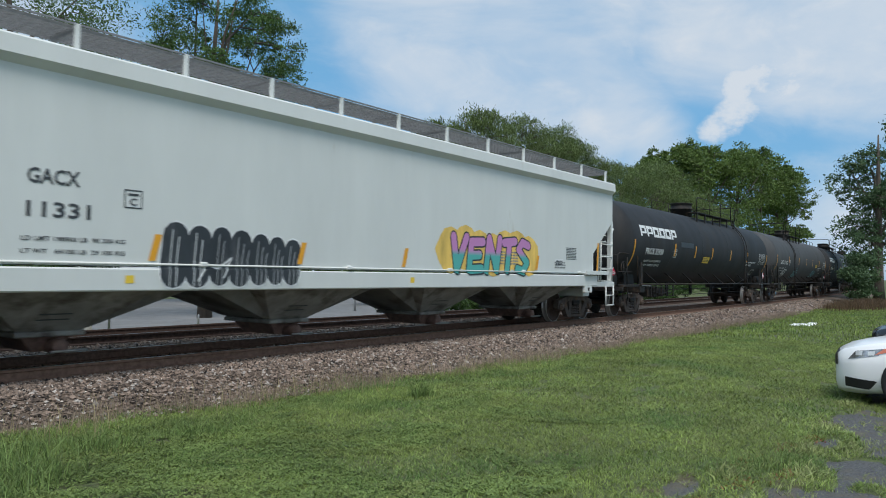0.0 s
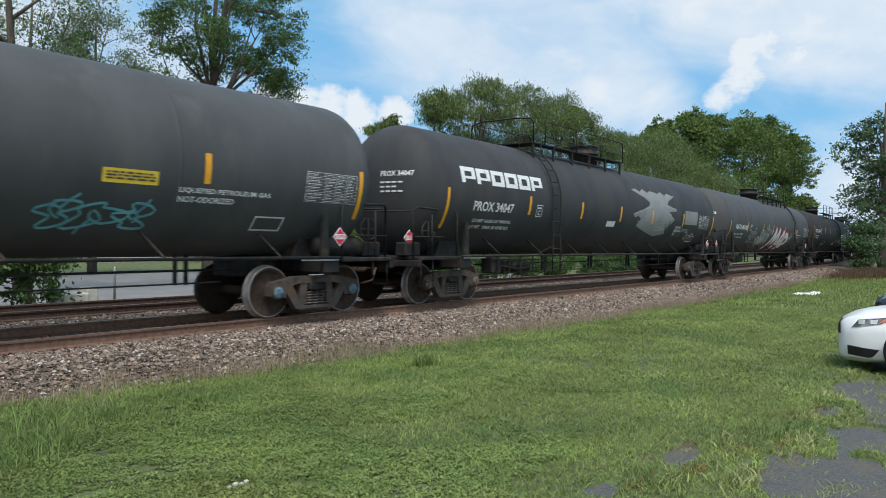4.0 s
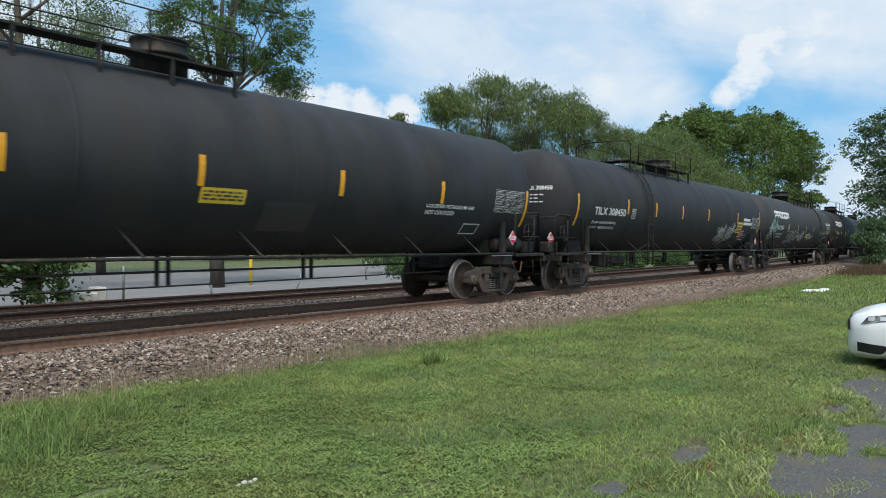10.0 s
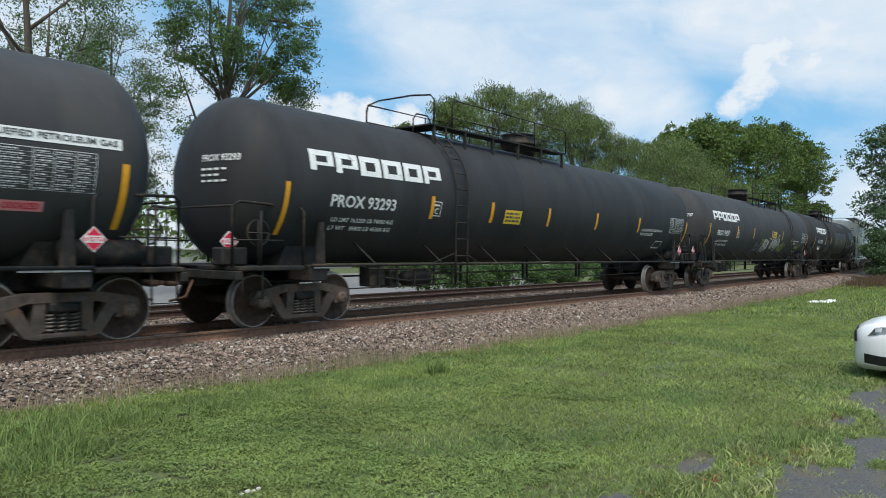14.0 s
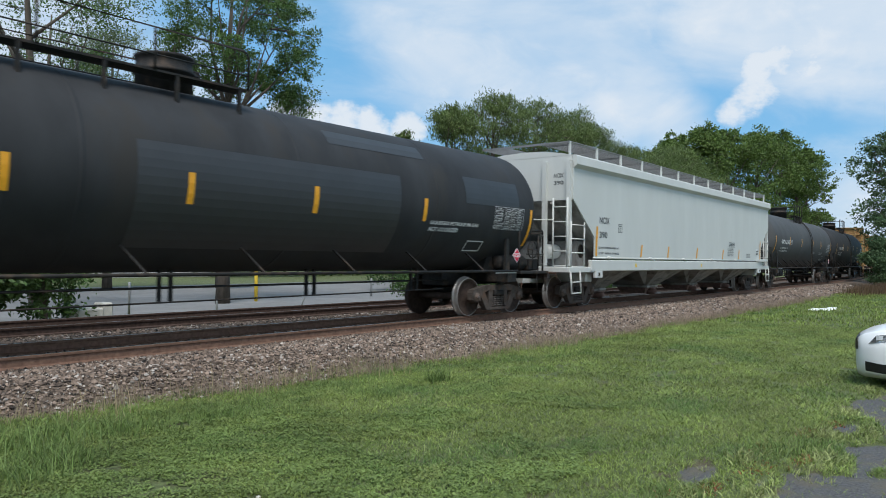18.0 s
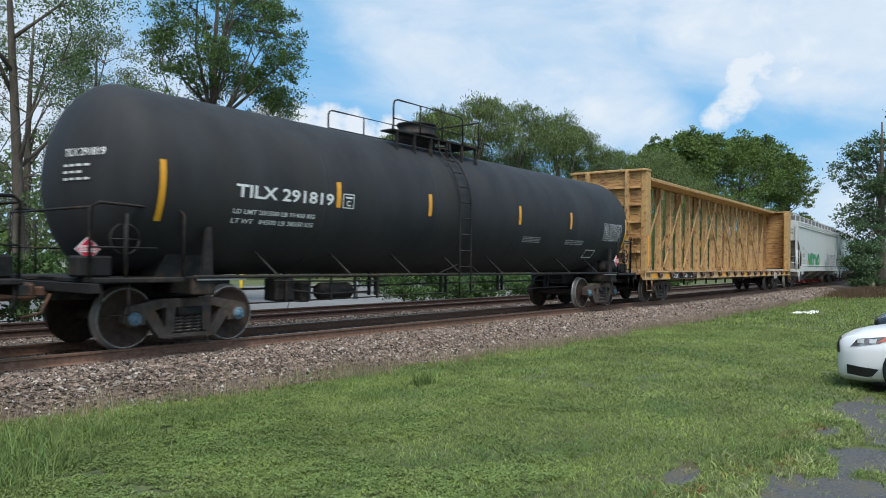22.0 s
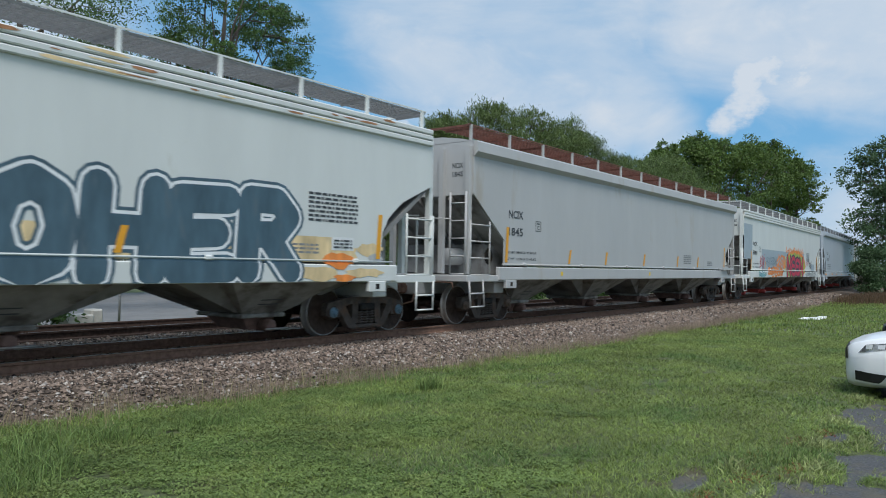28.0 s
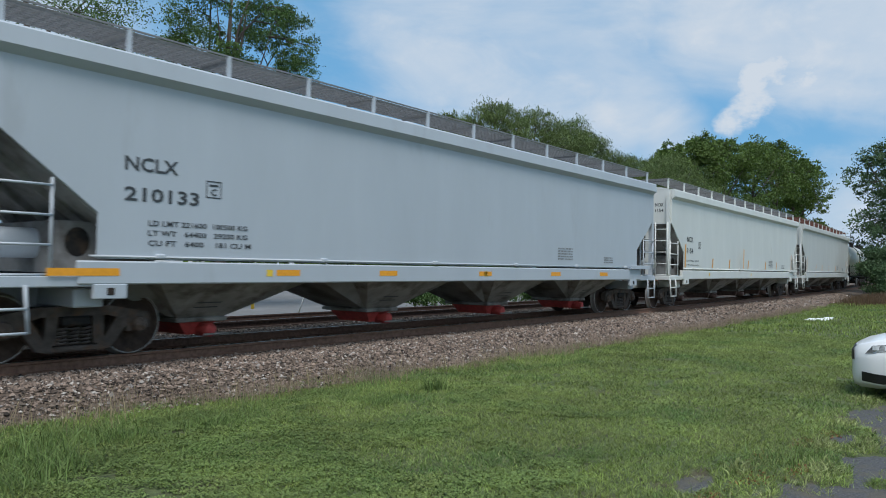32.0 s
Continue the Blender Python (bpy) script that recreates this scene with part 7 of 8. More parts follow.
def blades(name, spots, height, width, mat, label, seed, lean=0.5, category="grass"):
    rng = np.random.default_rng(seed)
    n = len(spots)
    h = height * rng.uniform(0.5, 1.35, n)
    w = width * rng.uniform(0.7, 1.3, n)
    a, b = rng.uniform(0, 2 * np.pi, n), rng.uniform(0, 2 * np.pi, n)
    l = h * lean * rng.uniform(0.1, 1.2, n)
    dx, dy = np.cos(a) * w / 2, np.sin(a) * w / 2
    p = np.asarray(spots)
    z0 = p[:, 2] - 0.01
    v = np.empty((n, 5, 3))
    v[:, 0] = np.stack([p[:, 0] - dx, p[:, 1] - dy, z0], -1)
    v[:, 1] = np.stack([p[:, 0] + dx, p[:, 1] + dy, z0], -1)
    mx, my = p[:, 0] + np.cos(b) * l * 0.35, p[:, 1] + np.sin(b) * l * 0.35
    v[:, 2] = np.stack([mx - dx * 0.7, my - dy * 0.7, z0 + h * 0.6], -1)
    v[:, 3] = np.stack([mx + dx * 0.7, my + dy * 0.7, z0 + h * 0.6], -1)
    v[:, 4] = np.stack([p[:, 0] + np.cos(b) * l, p[:, 1] + np.sin(b) * l, z0 + h * 0.95], -1)
    f = np.array([(0, 1, 3), (0, 3, 2), (2, 3, 4)])[None] + (np.arange(n) * 5)[:, None, None]
    return bulk(name, v.reshape(-1, 3), f.reshape(-1, 3), mat, None, label, "stuff", category)


BARE = ((10.9, 4.35, 0.45, 0.16), (3.18, 4.3, 0.13, 0.05), (2.4, 4.9, 0.2, 0.08), (2.85, 5.0, 0.1, 0.05), (3.9, 3.6, 0.1, 0.05), (9.6, 5.6, 0.4, 0.1), (6.8, 6.0, 0.3, 0.08))


def grass_spots(n, x0, x1, y0, y1, seed, keep=None):
    rng = np.random.default_rng(seed)
    out = []
    for x, y in zip(rng.uniform(x0, x1, n), rng.uniform(y0, y1, n)):
        e = TRACK_Y + track_y(x) - bed_edge(x)
        if y > e + 0.08 + 0.2 * math.sin(x * 1.3) * math.sin(x * 0.37 + 1) + 0.4 * noise.noise(Vector((x * 1.9, y * 0.6, 21))) * rng.random():
            continue
        q = noise.noise(Vector((x * 0.9, y * 0.9, 0)))
        q2 = noise.noise(Vector((x * 2.1, y * 3.2, 7)))
        if y < 2.9 and 1 < x < 17 and ground_z(x, y) < -0.372 + 0.004 and rng.random() < 0.93 - 0.5 * (q2 > 0.05):
            continue
        if any(((x - px) / ra) ** 2 + ((y - py) / rb) ** 2 < 0.9 and q2 < 0.25 for px, py, ra, rb in BARE):
            continue
        if keep and not keep(x, y, q):
            continue
        out.append((x, y, max(ground_z(x, y), bed_height(x, y - TRACK_Y - track_y(x)))))
    return out


def patchy(x, y, k, s, o):
    return noise.noise(Vector((x * s, y * s, o))) + 0.4 * noise.noise(Vector((x * s * 3.1, y * s * 3.1, o + 5))) > k


def leaflets(name, spots, size, mat, label, seed, category):
    """Small broad leaves in low lumpy cushions, spread nearly flat at uneven heights."""
    rng = np.random.default_rng(seed)
    p = np.asarray(spots)
    n = len(p)
    lump = np.array([0.02 + 0.034 * max(0.0, noise.noise(Vector((x * 3.3, y * 3.3, 3))) + 0.55 * noise.noise(Vector((x * 9.1, y * 9.1, 6))) + 0.25) for x, y, z in spots])
    z = p[:, 2] + lump * rng.uniform(0.15, 1.0, n) ** 0.6
    a = rng.uniform(0, 2 * np.pi, n)
    r = size * rng.uniform(0.6, 1.4, n)
    up, side = rng.normal(0, 0.38, n), rng.normal(0, 0.38, n)
    ca, sa = np.cos(a), np.sin(a)
    c = np.stack([p[:, 0], p[:, 1], z], -1)
    u = np.stack([ca, sa, up], -1) * r[:, None]
    w = np.stack([-sa, ca, side], -1) * (r * 0.62)[:, None]
    v = np.stack([c - u, c + w - u * 0.1, c + u, c - w - u * 0.1], 1)
    f = np.arange(n * 4).reshape(n, 4)
    return bulk(name, v.reshape(-1, 3), f, mat, None, label, "stuff", category)


def verge(x, y):
    """Distance of the lawn's open part from the drive's corner."""
    return 0.79 * x + 0.62 * y


blades("lawn", grass_spots(210000, 1.2, 9, 0.4, 9.2, 1, lambda x, y, q: verge(x, y) > 4.6 and patchy(x, y, 0.5 - 0.24 * x, 0.8, 1)), 0.042, 0.0075, M_BLADE, "short mown green grass", 1, 1.9)
blades("lawn_round", [q for q in grass_spots(90000, -9, 18, -8, 9, 21) if verge(q[0], q[1]) < 4.7 or q[1] < 0.45], 0.055, 0.024, M_BLADE, "short mown green grass round the drive", 21, 1.5)
leaflets("clover", grass_spots(430000, 1.6, 9.2, 0.9, 7.9, 11, lambda x, y, q: verge(x, y) > 4.6 and not (x > 4.2 and y < 2.7) and (x < 4.6 or patchy(x, y, 0.13 * x - 0.72, 0.7, 3)) and patchy(x, y, -0.4, 4.2, 8)), 0.0105, M_CLOVER, "low lumpy clover and broad weeds among the grass", 11, "clover")
blades("yellow_grass", grass_spots(100000, 1.2, 22, 0.4, 8.8, 12, lambda x, y, q: x > 4.6 and patchy(x, y, 0.14 - 0.035 * min(x, 12), 0.6, 3)), 0.045, 0.007, M_BLADE_PALE, "yellowing grass blades in the lawn", 12, 1.4)
blades("lawn_far", grass_spots(130000, 9, 22, 0.0, 9.0, 2, lambda x, y, q: patchy(x, y, -0.45, 1.6, 2)), 0.05, 0.012, M_BLADE, "short mown green grass", 2, 1.7)
leaflets("broad_weeds", grass_spots(50000, 8.5, 20, 1.0, 8.4, 17, lambda x, y, q: patchy(x, y, 0.18, 0.9, 9)), 0.016, M_CLOVER, "patches of low broad-leaved weeds in the lawn", 17, "weeds")
blades("lawn_distant", grass_spots(60000, 22, 70, 0.5, 10.5, 3), 0.08, 0.03, M_BLADE, "green grass along the railway", 3, 0.8)
blades("tall_grass", grass_spots(40000, 2.0, 16, 6.0, 9.2, 4, lambda x, y, q: y > TRACK_Y - bed_edge(x) - (2.0 if x < 8 else 0.8) + q * 1.8 and patchy(x, y, -0.1, 2.5, 4)), 0.082, 0.006, M_BLADE_TALL, "taller uncut grass beside the ballast", 4, 1.7)
blades("tall_pale_grass", grass_spots(2400, 2.0, 18, 6.0, 9.2, 14, lambda x, y, q: y > TRACK_Y - bed_edge(x) - (1.6 if x < 8 else 0.6) - q * 1.2), 0.11, 0.006, M_BLADE_PALE, "taller yellowing grass beside the ballast", 14, 1.2)
blades("seed_heads", grass_spots(40000, 1.6, 40, 6.6, 9.6, 15, lambda x, y, q: y > TRACK_Y + track_y(x) - bed_edge(x) - 0.5 + q * 0.5), 0.26, 0.005, M_SEED, "brownish seeding grass along the ballast", 15, 0.5)
blades("dry_stalks", grass_spots(1500, 2.0, 14, 6.2, 9.2, 5, lambda x, y, q: y > TRACK_Y - bed_edge(x) - 0.9 + q), 0.36, 0.006, M_BLADE_DRY, "dry pale grass stalks", 5, 0.7)
rr = np.random.default_rng(44)
sp = [(px + rr.normal(0, 0.13), py + rr.normal(0, 0.05)) for px, py in ((6.35, 1.72), (8.0, 1.72), (7.2, 1.9), (5.55, 1.86), (8.7, 1.62), (5.0, 2.05), (6.9, 1.5)) for _ in range(130)]
blades("dead_leaves", [(x, y, max(ground_z(x, y), -0.372)) for x, y in sp], 0.025, 0.02, M_DEADLEAF, "dead red-brown leaves beside the asphalt", 45, 1.6, "dead leaves")
sp = [(px + rr.normal(0, 0.16), py + rr.normal(0, 0.07)) for px, py in ((7.0, 1.35), (8.4, 1.2), (6.6, 1.9), (9.3, 1.55), (5.2, 1.9), (5.5, 1.5), (7.9, 1.55), (11.2, 1.7)) for _ in range(150)]
blades("yellow_weeds", [(x, y, max(ground_z(x, y), -0.372)) for x, y in sp], 0.07, 0.016, M_BLADE_PALE, "yellow-green weeds in the broken asphalt", 46, 1.3, "weeds")
rr = np.random.default_rng(47)
sp = [(x, y) for x, y in zip(rr.uniform(4.4, 13.5, 26000), rr.uniform(0.1, 2.4, 26000)) if noise.noise(Vector((x * 1.3, y * 4.2, 12))) + 0.6 * noise.noise(Vector((x * 4.5, y * 8.0, 14))) > 0.22]
blades("crack_grass", [(x, y, max(ground_z(x, y), -0.372)) for x, y in sp], 0.04, 0.008, M_BLADE_PALE, "thin grass growing through the broken asphalt", 48, 1.6)
TUFTS = ((7.98, 6.47, 0.2, 260, 0.26), (3.6, 6.9, 0.4, 260, 0.24), (10.9, 4.3, 0.3, 60, 0.09), (2.9, 7.0, 0.45, 300, 0.28), (12.5, 6.6, 0.5, 160, 0.2), (7.05, 1.75, 0.3, 260, 0.13), (8.9, 1.5, 0.3, 160, 0.1), (5.2, 2.0, 0.3, 160, 0.1), (7.5, 1.55, 0.2, 120, 0.1), (2.75, 6.3, 0.35, 300, 0.24), (2.35, 6.0, 0.35, 260, 0.22), (4.6, 6.8, 0.35, 220, 0.2), (9.6, 6.1, 0.3, 160, 0.14), (6.6, 6.2, 0.25, 160, 0.15))
for i, (tx, ty, tr, tn, th) in enumerate(TUFTS):
    rr = np.random.default_rng(50 + i)
    sp = [(tx + rr.normal(0, tr / 2), ty + rr.normal(0, tr / 2), 0) for _ in range(tn)]
    blades("grass_tuft", [(x, y, ground_z(x, y)) for x, y, z in sp], th * 0.8, 0.0085, M_BLADE_TALL, "single clump of taller grass", 60 + i, 1.4)
sp = [(52 + random.gauss(0, 3.0), 6.8 + random.gauss(0, 0.9), 0) for _ in range(5000)]
blades("weeds", [(x, y, ground_z(x, y)) for x, y, z in sp], 0.5, 0.02, M_WEED, "tall reddish weeds beside the line", 71, 0.4, "weeds")


# ---- trees ----


def crown_leaves(blobs, n, size, seed, droop=0.0, clump=0.35):
    """Leaves in clumps over the shells of uneven lobes."""
    rng = np.random.default_rng(seed)
    vol = np.array([b[3] * b[4] * b[5] for b in blobs]) ** 0.7
    vol = vol / vol.sum()
    pts = []
    for b, k in zip(blobs, vol):
        m = max(8, int(n * k))
        nc = max(6, m // 28)
        d = rng.normal(size=(nc, 3))
        d /= np.linalg.norm(d, axis=1)[:, None]
        r = rng.uniform(0.35, 1.0, nc) ** 0.5 * rng.uniform(0.8, 1.12, nc)
        c = np.array(b[:3]) + d * r[:, None] * np.array(b[3:6])
        idx = rng.integers(0, nc, m)
        spread = clump * (b[3] + b[4] + b[5]) / 3 * rng.uniform(0.25, 0.75, nc)
        p = c[idx] + rng.normal(size=(m, 3)) * spread[idx][:, None] * np.array([1, 1, 0.55])
        if droop:
            p[:, 2] -= droop * rng.gamma(1.2, 0.5, m)
        pts.append(p)
    p = np.concatenate(pts)
    n = len(p)
    a = rng.normal(size=(n, 3))
    a /= np.linalg.norm(a, axis=1)[:, None]
    b = np.cross(a, rng.normal(size=(n, 3)))
    b /= np.linalg.norm(b, axis=1)[:, None]
    s = size * rng.uniform(0.6, 1.4, n)[:, None]
    if droop:
        a = a * 0.7 + np.array([0, 0, -0.5])
        b *= 0.5
    v = np.stack([p - a * s, p + b * s * 0.45, p + a * s, p - b * s * 0.45], 1)
    f = np.array([(0, 1, 2, 3)])[None] + (np.arange(n) * 4)[:, None, None]
    return v.reshape(-1, 3), f.reshape(-1, 4)


def tree(label, base, height, r, blobs, n, size, mat, seed, category="tree", lean=(0, 0), droop=0.0, clump=0.35, limbs=True, name="tree", group=""):
    rng = random.Random(seed)
    t = thing(name, label, category, group, base)
    g = Geo()
    path = [(lean[0] * q * q + 0.15 * math.sin(q * 5 + seed) * q, lean[1] * q * q, height * q) for q in (0, 0.12, 0.3, 0.5, 0.7, 0.88)]
    g.tube(path, [r * 1.35, r, r * 0.85, r * 0.65, r * 0.42, r * 0.15], 9)
    trunk = part("trunk", g, M_BARK, t)
    if limbs:
        mains = sorted(blobs, key=lambda q: -q[2])[::5]
        joints = []
        for b in mains:
            q = min(0.72, max(0.25, (b[2] / height) * rng.uniform(0.55, 0.8)))
            s = Vector((lean[0] * q * q + 0.15 * math.sin(q * 5 + seed) * q, lean[1] * q * q, height * q))
            e = Vector(b[:3])
            m = s.lerp(e, 0.5) + Vector((rng.uniform(-0.3, 0.3), rng.uniform(-0.3, 0.3), rng.uniform(-0.3, 0.5)))
            part("limb", Geo().tube([s, s.lerp(m, 0.5), m, e], [r * 0.4, r * 0.3, r * 0.2, r * 0.06], 6), M_BARK, t)
            joints += [m, m.lerp(e, 0.5), e]
        g = Geo()
        for b in blobs:
            e = Vector(b[:3])
            s = min(joints, key=lambda q: (q - e).length + 0.6 * max(0, q.z - e.z))
            g.tube([s, s.lerp(e, 0.5) + Vector((rng.uniform(-0.2, 0.2), rng.uniform(-0.2, 0.2), rng.uniform(-0.1, 0.25))), e], [r * 0.14, r * 0.09, r * 0.04], 4)
            for k in range(3):
                q = Vector((rng.uniform(-1, 1) * b[3], rng.uniform(-1, 1) * b[4], rng.uniform(-0.3, 0.8) * b[5])) * 0.9
                g.tube([s.lerp(e, 0.7), e + q * 0.5, e + q], [r * 0.06, r * 0.04, r * 0.015], 4)
        part("twig_mass", g, M_BARK, t, "", "stuff")
    v, f = crown_leaves(blobs, n, size, seed, droop, clump)
    bulk("crown", v, f, mat, t, "", "", "")
    return t


def lobes(seed, n, cx, cy, cz, rx, ry, rz, s0, s1):
    rng = random.Random(seed)
    out = []
    for i in range(n):
        a, u = rng.uniform(0, 2 * math.pi), rng.uniform(-1, 1)
        q = rng.uniform(0.45, 1.0)
        s = rng.uniform(s0, s1)
        out.append((cx + rx * q * math.cos(a) * math.sqrt(1 - u * u), cy + ry * q * math.sin(a) * math.sqrt(1 - u * u), cz + rz * q * u, s * rng.uniform(0.85, 1.25), s * rng.uniform(0.85, 1.25), s * rng.uniform(0.55, 0.85)))
    return out


GZ = -0.5
# locust behind the tracks, clear trunk and open feathery crown
tree("tall black locust tree with open feathery crown", (16.5, 24, GZ), 14.5, 0.22, lobes(1, 78, 0.4, 0, 10.3, 3.9, 2.6, 3.7, 0.3, 0.72) + [(2.9, 0, 7.9, 1.1, 1.0, 0.45), (3.6, 0, 8.7, 0.9, 0.8, 0.4), (2.2, 0, 6.7, 0.8, 0.8, 0.35), (-1.4, 0, 6.3, 0.8, 0.8, 0.4), (-2.4, 0, 7.6, 0.9, 0.9, 0.4), (0.9, 0, 5.9, 0.6, 0.6, 0.3), (-0.8, 0, 5.0, 0.5, 0.5, 0.3)], 60000, 0.047, L_LOCUST, 1, lean=(0.5, 0), clump=0.5)
tree("tall locust tree with sparse lower branches", (10.2, 25, GZ), 14.5, 0.19, lobes(2, 30, -0.4, 0, 10.4, 3.6, 3, 3.8, 0.5, 1.0) + [(1.2, 0, 5.6, 0.9, 0.8, 0.4), (2.0, 0, 7.2, 0.8, 0.8, 0.4), (-1.0, 0, 4.4, 0.8, 0.8, 0.5), (0.6, 0, 3.6, 0.7, 0.7, 0.4)], 17000, 0.05, L_LOCUST, 2, lean=(-0.8, 0), clump=0.7)
tree("pale sparse tree behind the car park", (15.0, 36, GZ), 15, 0.2, lobes(3, 64, 0, 0, 7.4, 3.6, 3, 6.4, 0.4, 1.0), 15000, 0.06, L_PALE, 3, clump=0.8)
tree("pale sparse tree beside the locust", (19.0, 38, GZ), 15, 0.2, lobes(4, 64, 0, 0, 7.6, 3.5, 2.8, 6.6, 0.4, 1.0), 32000, 0.062, L_PALE, 4, clump=0.8)
tree("leafy tree behind the car park", (24.5, 36, GZ), 10.0, 0.18, lobes(5, 40, 0, 0, 5.2, 2.4, 2.0, 4.2, 0.4, 1.0), 24000, 0.065, L_LOCUST, 5, clump=0.7)
tree("dark bushy tree beyond the car park", (12.6, 44, GZ), 6.5, 0.2, lobes(6, 20, 0, 0, 3.4, 3.6, 2.4, 2.6, 0.8, 1.4), 12000, 0.11, L_DARK, 6, clump=0.4)
tree("round tree beyond the shed", (45, 70, GZ), 9, 0.25, lobes(7, 20, 0, 0, 5.0, 3.6, 3.0, 3.4, 1.0, 1.7), 9000, 0.16, L_MAPLE, 7, clump=0.4)
tree("round tree far beyond the car park", (53, 68, GZ), 8, 0.25, lobes(8, 20, 0, 0, 4.6, 3.4, 3.0, 3.0, 1.0, 1.7), 9000, 0.16, L_MAPLE, 8, clump=0.4)
# soft willow-like row: billowing heads on limbs over a dense lower mass
def billow(seed, h, w, low=0.12, drop=0.55):
    rng = random.Random(seed)
    out = []
    for i in range(18):
        a, q = rng.uniform(0, 6.28), rng.uniform(0.0, 0.95)
        s = w * rng.uniform(0.22, 0.36)
        z = h - s * 0.6 - q * q * drop * w - rng.uniform(0, 0.08) * h
        out.append((w * q * math.cos(a), 0.8 * w * q * math.sin(a), z, s, s, s * 0.68))
    for i in range(30):
        a, q = rng.uniform(0, 6.28), rng.uniform(0.25, 1.08)
        s = w * rng.uniform(0.26, 0.42)
        z = min(h * rng.uniform(low, 0.9), h - s - q * q * drop * w)
        out.append((w * q * math.cos(a), 0.8 * w * q * math.sin(a), z, s, s, s * 0.75))
    return out


WIL = ((40, 36, 10.9, 1.7), (46, 36, 14.0, 3.0), (51.6, 36, 16.3, 3.8), (58.3, 36, 16.6, 4.2), (66.0, 36, 17.3, 4.4), (71.0, 37, 16.6, 3.2), (55, 39, 12.5, 4.5), (62, 39, 13.4, 4.5), (47, 39, 10.0, 3.6), (76, 37, 15.4, 4.6), (84, 37, 16.2, 5.2), (93, 38, 17.2, 5.6), (104, 40, 18.6, 6.2), (114, 41, 17.2, 6.2), (124, 41, 16.2, 6.2), (135, 42, 15.2, 6.0))
for i, (x, y, h, w) in enumerate(WIL):
    tree("soft grey-green willow with billowing heads", (x, y, GZ), h + 0.3, 0.26, billow(20 + i, h + 0.5, w), 28000 if x < 100 else 20000, 0.14 if x < 72 else 0.15 if x < 100 else 0.18, L_WILLOW, 20 + i, droop=0.12, clump=0.5, group="willow row")
# dense tall trees
for i, (x, y, h, w) in enumerate(((121, 47, 23.6, 5.5), (133, 47, 27.4, 7.5), (150, 47, 28.8, 8.5), (170, 47, 32.5, 9), (188, 46.5, 33.6, 9), (203, 46, 33.5, 8), (213, 46, 32.0, 6))):
    tree("tall dense dark green broadleaf tree", (x, y, GZ), h, 0.5, billow(40 + i, h + 0.6, w, 0.06, 0.9), 24000, 0.26, L_MAPLE, 40 + i, clump=0.34, group="tall trees")
# dark trees on the near side of the bend
tree("dark near tree overhanging the line", (68, 7.8, GZ), 15.5, 0.35, lobes(60, 34, 1.0, 0, 8.0, 3.6, 3.2, 6.6, 0.9, 1.6) + [(-5.0, 0.2, 4.9, 1.6, 1.0, 0.5), (-3.6, 0, 3.6, 1.6, 1.2, 0.8), (-4.6, 0.4, 2.4, 1.2, 1.0, 0.8)], 17000, 0.12, L_DARK, 60, clump=0.42)
tree("dark leafy tree at the bend", (76, 4.6, GZ), 18, 0.35, lobes(61, 30, 0, 0, 8.5, 5.0, 4.4, 8.0, 1.2, 2.1), 20000, 0.17, L_DARK, 61, clump=0.4)
tree("dark shrub beside the bend", (62, 8.4, GZ), 3.6, 0.15, lobes(62, 14, 0, 0, 1.9, 1.6, 1.4, 1.5, 0.5, 0.9), 10000, 0.09, L_DARK, 62, "shrub", clump=0.45, name="shrub")
# hedge and scrub beyond the second track
HEDGE = [(30 + i * 3.1, 27.5 + 1.2 * math.sin(i * 1.7), 2.2 + 0.9 * math.sin(i * 2.3)) for i in range(22)]
for i, (x, y, h) in enumerate(HEDGE):
    y2 = y + track_y(x)
    tree("green roadside shrub beyond the tracks", (x, y2, GZ), h, 0.07, lobes(80 + i, 7, 0, 0, h * 0.5, 1.5, 1.1, h * 0.36, 0.5, 0.95), 4600, 0.06, L_SHRUB, 80 + i, "shrub", clump=0.5, limbs=False, name="shrub", group="scrub beyond the tracks")
for i in range(20):
    x = 23.6 + i * 1.9 + 0.5 * math.sin(i * 3.1)
    h = 1.5 + 0.45 * math.sin(i * 2.1)
    tree("leafy weed shrub beside the second track", (x, 20.2 + track_y(x) + 0.5 * math.sin(i * 1.9), GZ), h, 0.04, lobes(300 + i, 8, 0, 0, h * 0.45, 1.1, 0.7, h * 0.4, 0.3, 0.6), 3200, 0.065, L_SHRUB, 300 + i, "shrub", clump=0.55, limbs=False, name="shrub", group="scrub beyond the tracks")
for i, (x, y, h) in enumerate(((6.9, 20.5, 3.0), (8.2, 20.6, 2.3), (5.4, 21, 3.4))):
    tree("tangled shrub beside the second track", (x, y - 1.0, GZ), h, 0.06, lobes(120 + i, 9, 0, 0, h * 0.5, 1.0, 0.8, h * 0.4, 0.35, 0.7), 4200, 0.07, L_SHRUB, 120 + i, "shrub", clump=0.5, limbs=False, name="shrub")
v, f = crown_leaves([(x, 62 + 6 * math.sin(x * 0.1), 3.0 + 2.2 * math.sin(x * 0.33), 7, 4, 4.5) for x in range(-40, 330, 7)], 60000, 0.4, 99, clump=0.35)
bulk("far_woods", v, f, L_MAPLE, None, "distant line of dense green woods", "stuff", "woods")


# ---- buildings and posts far off ----


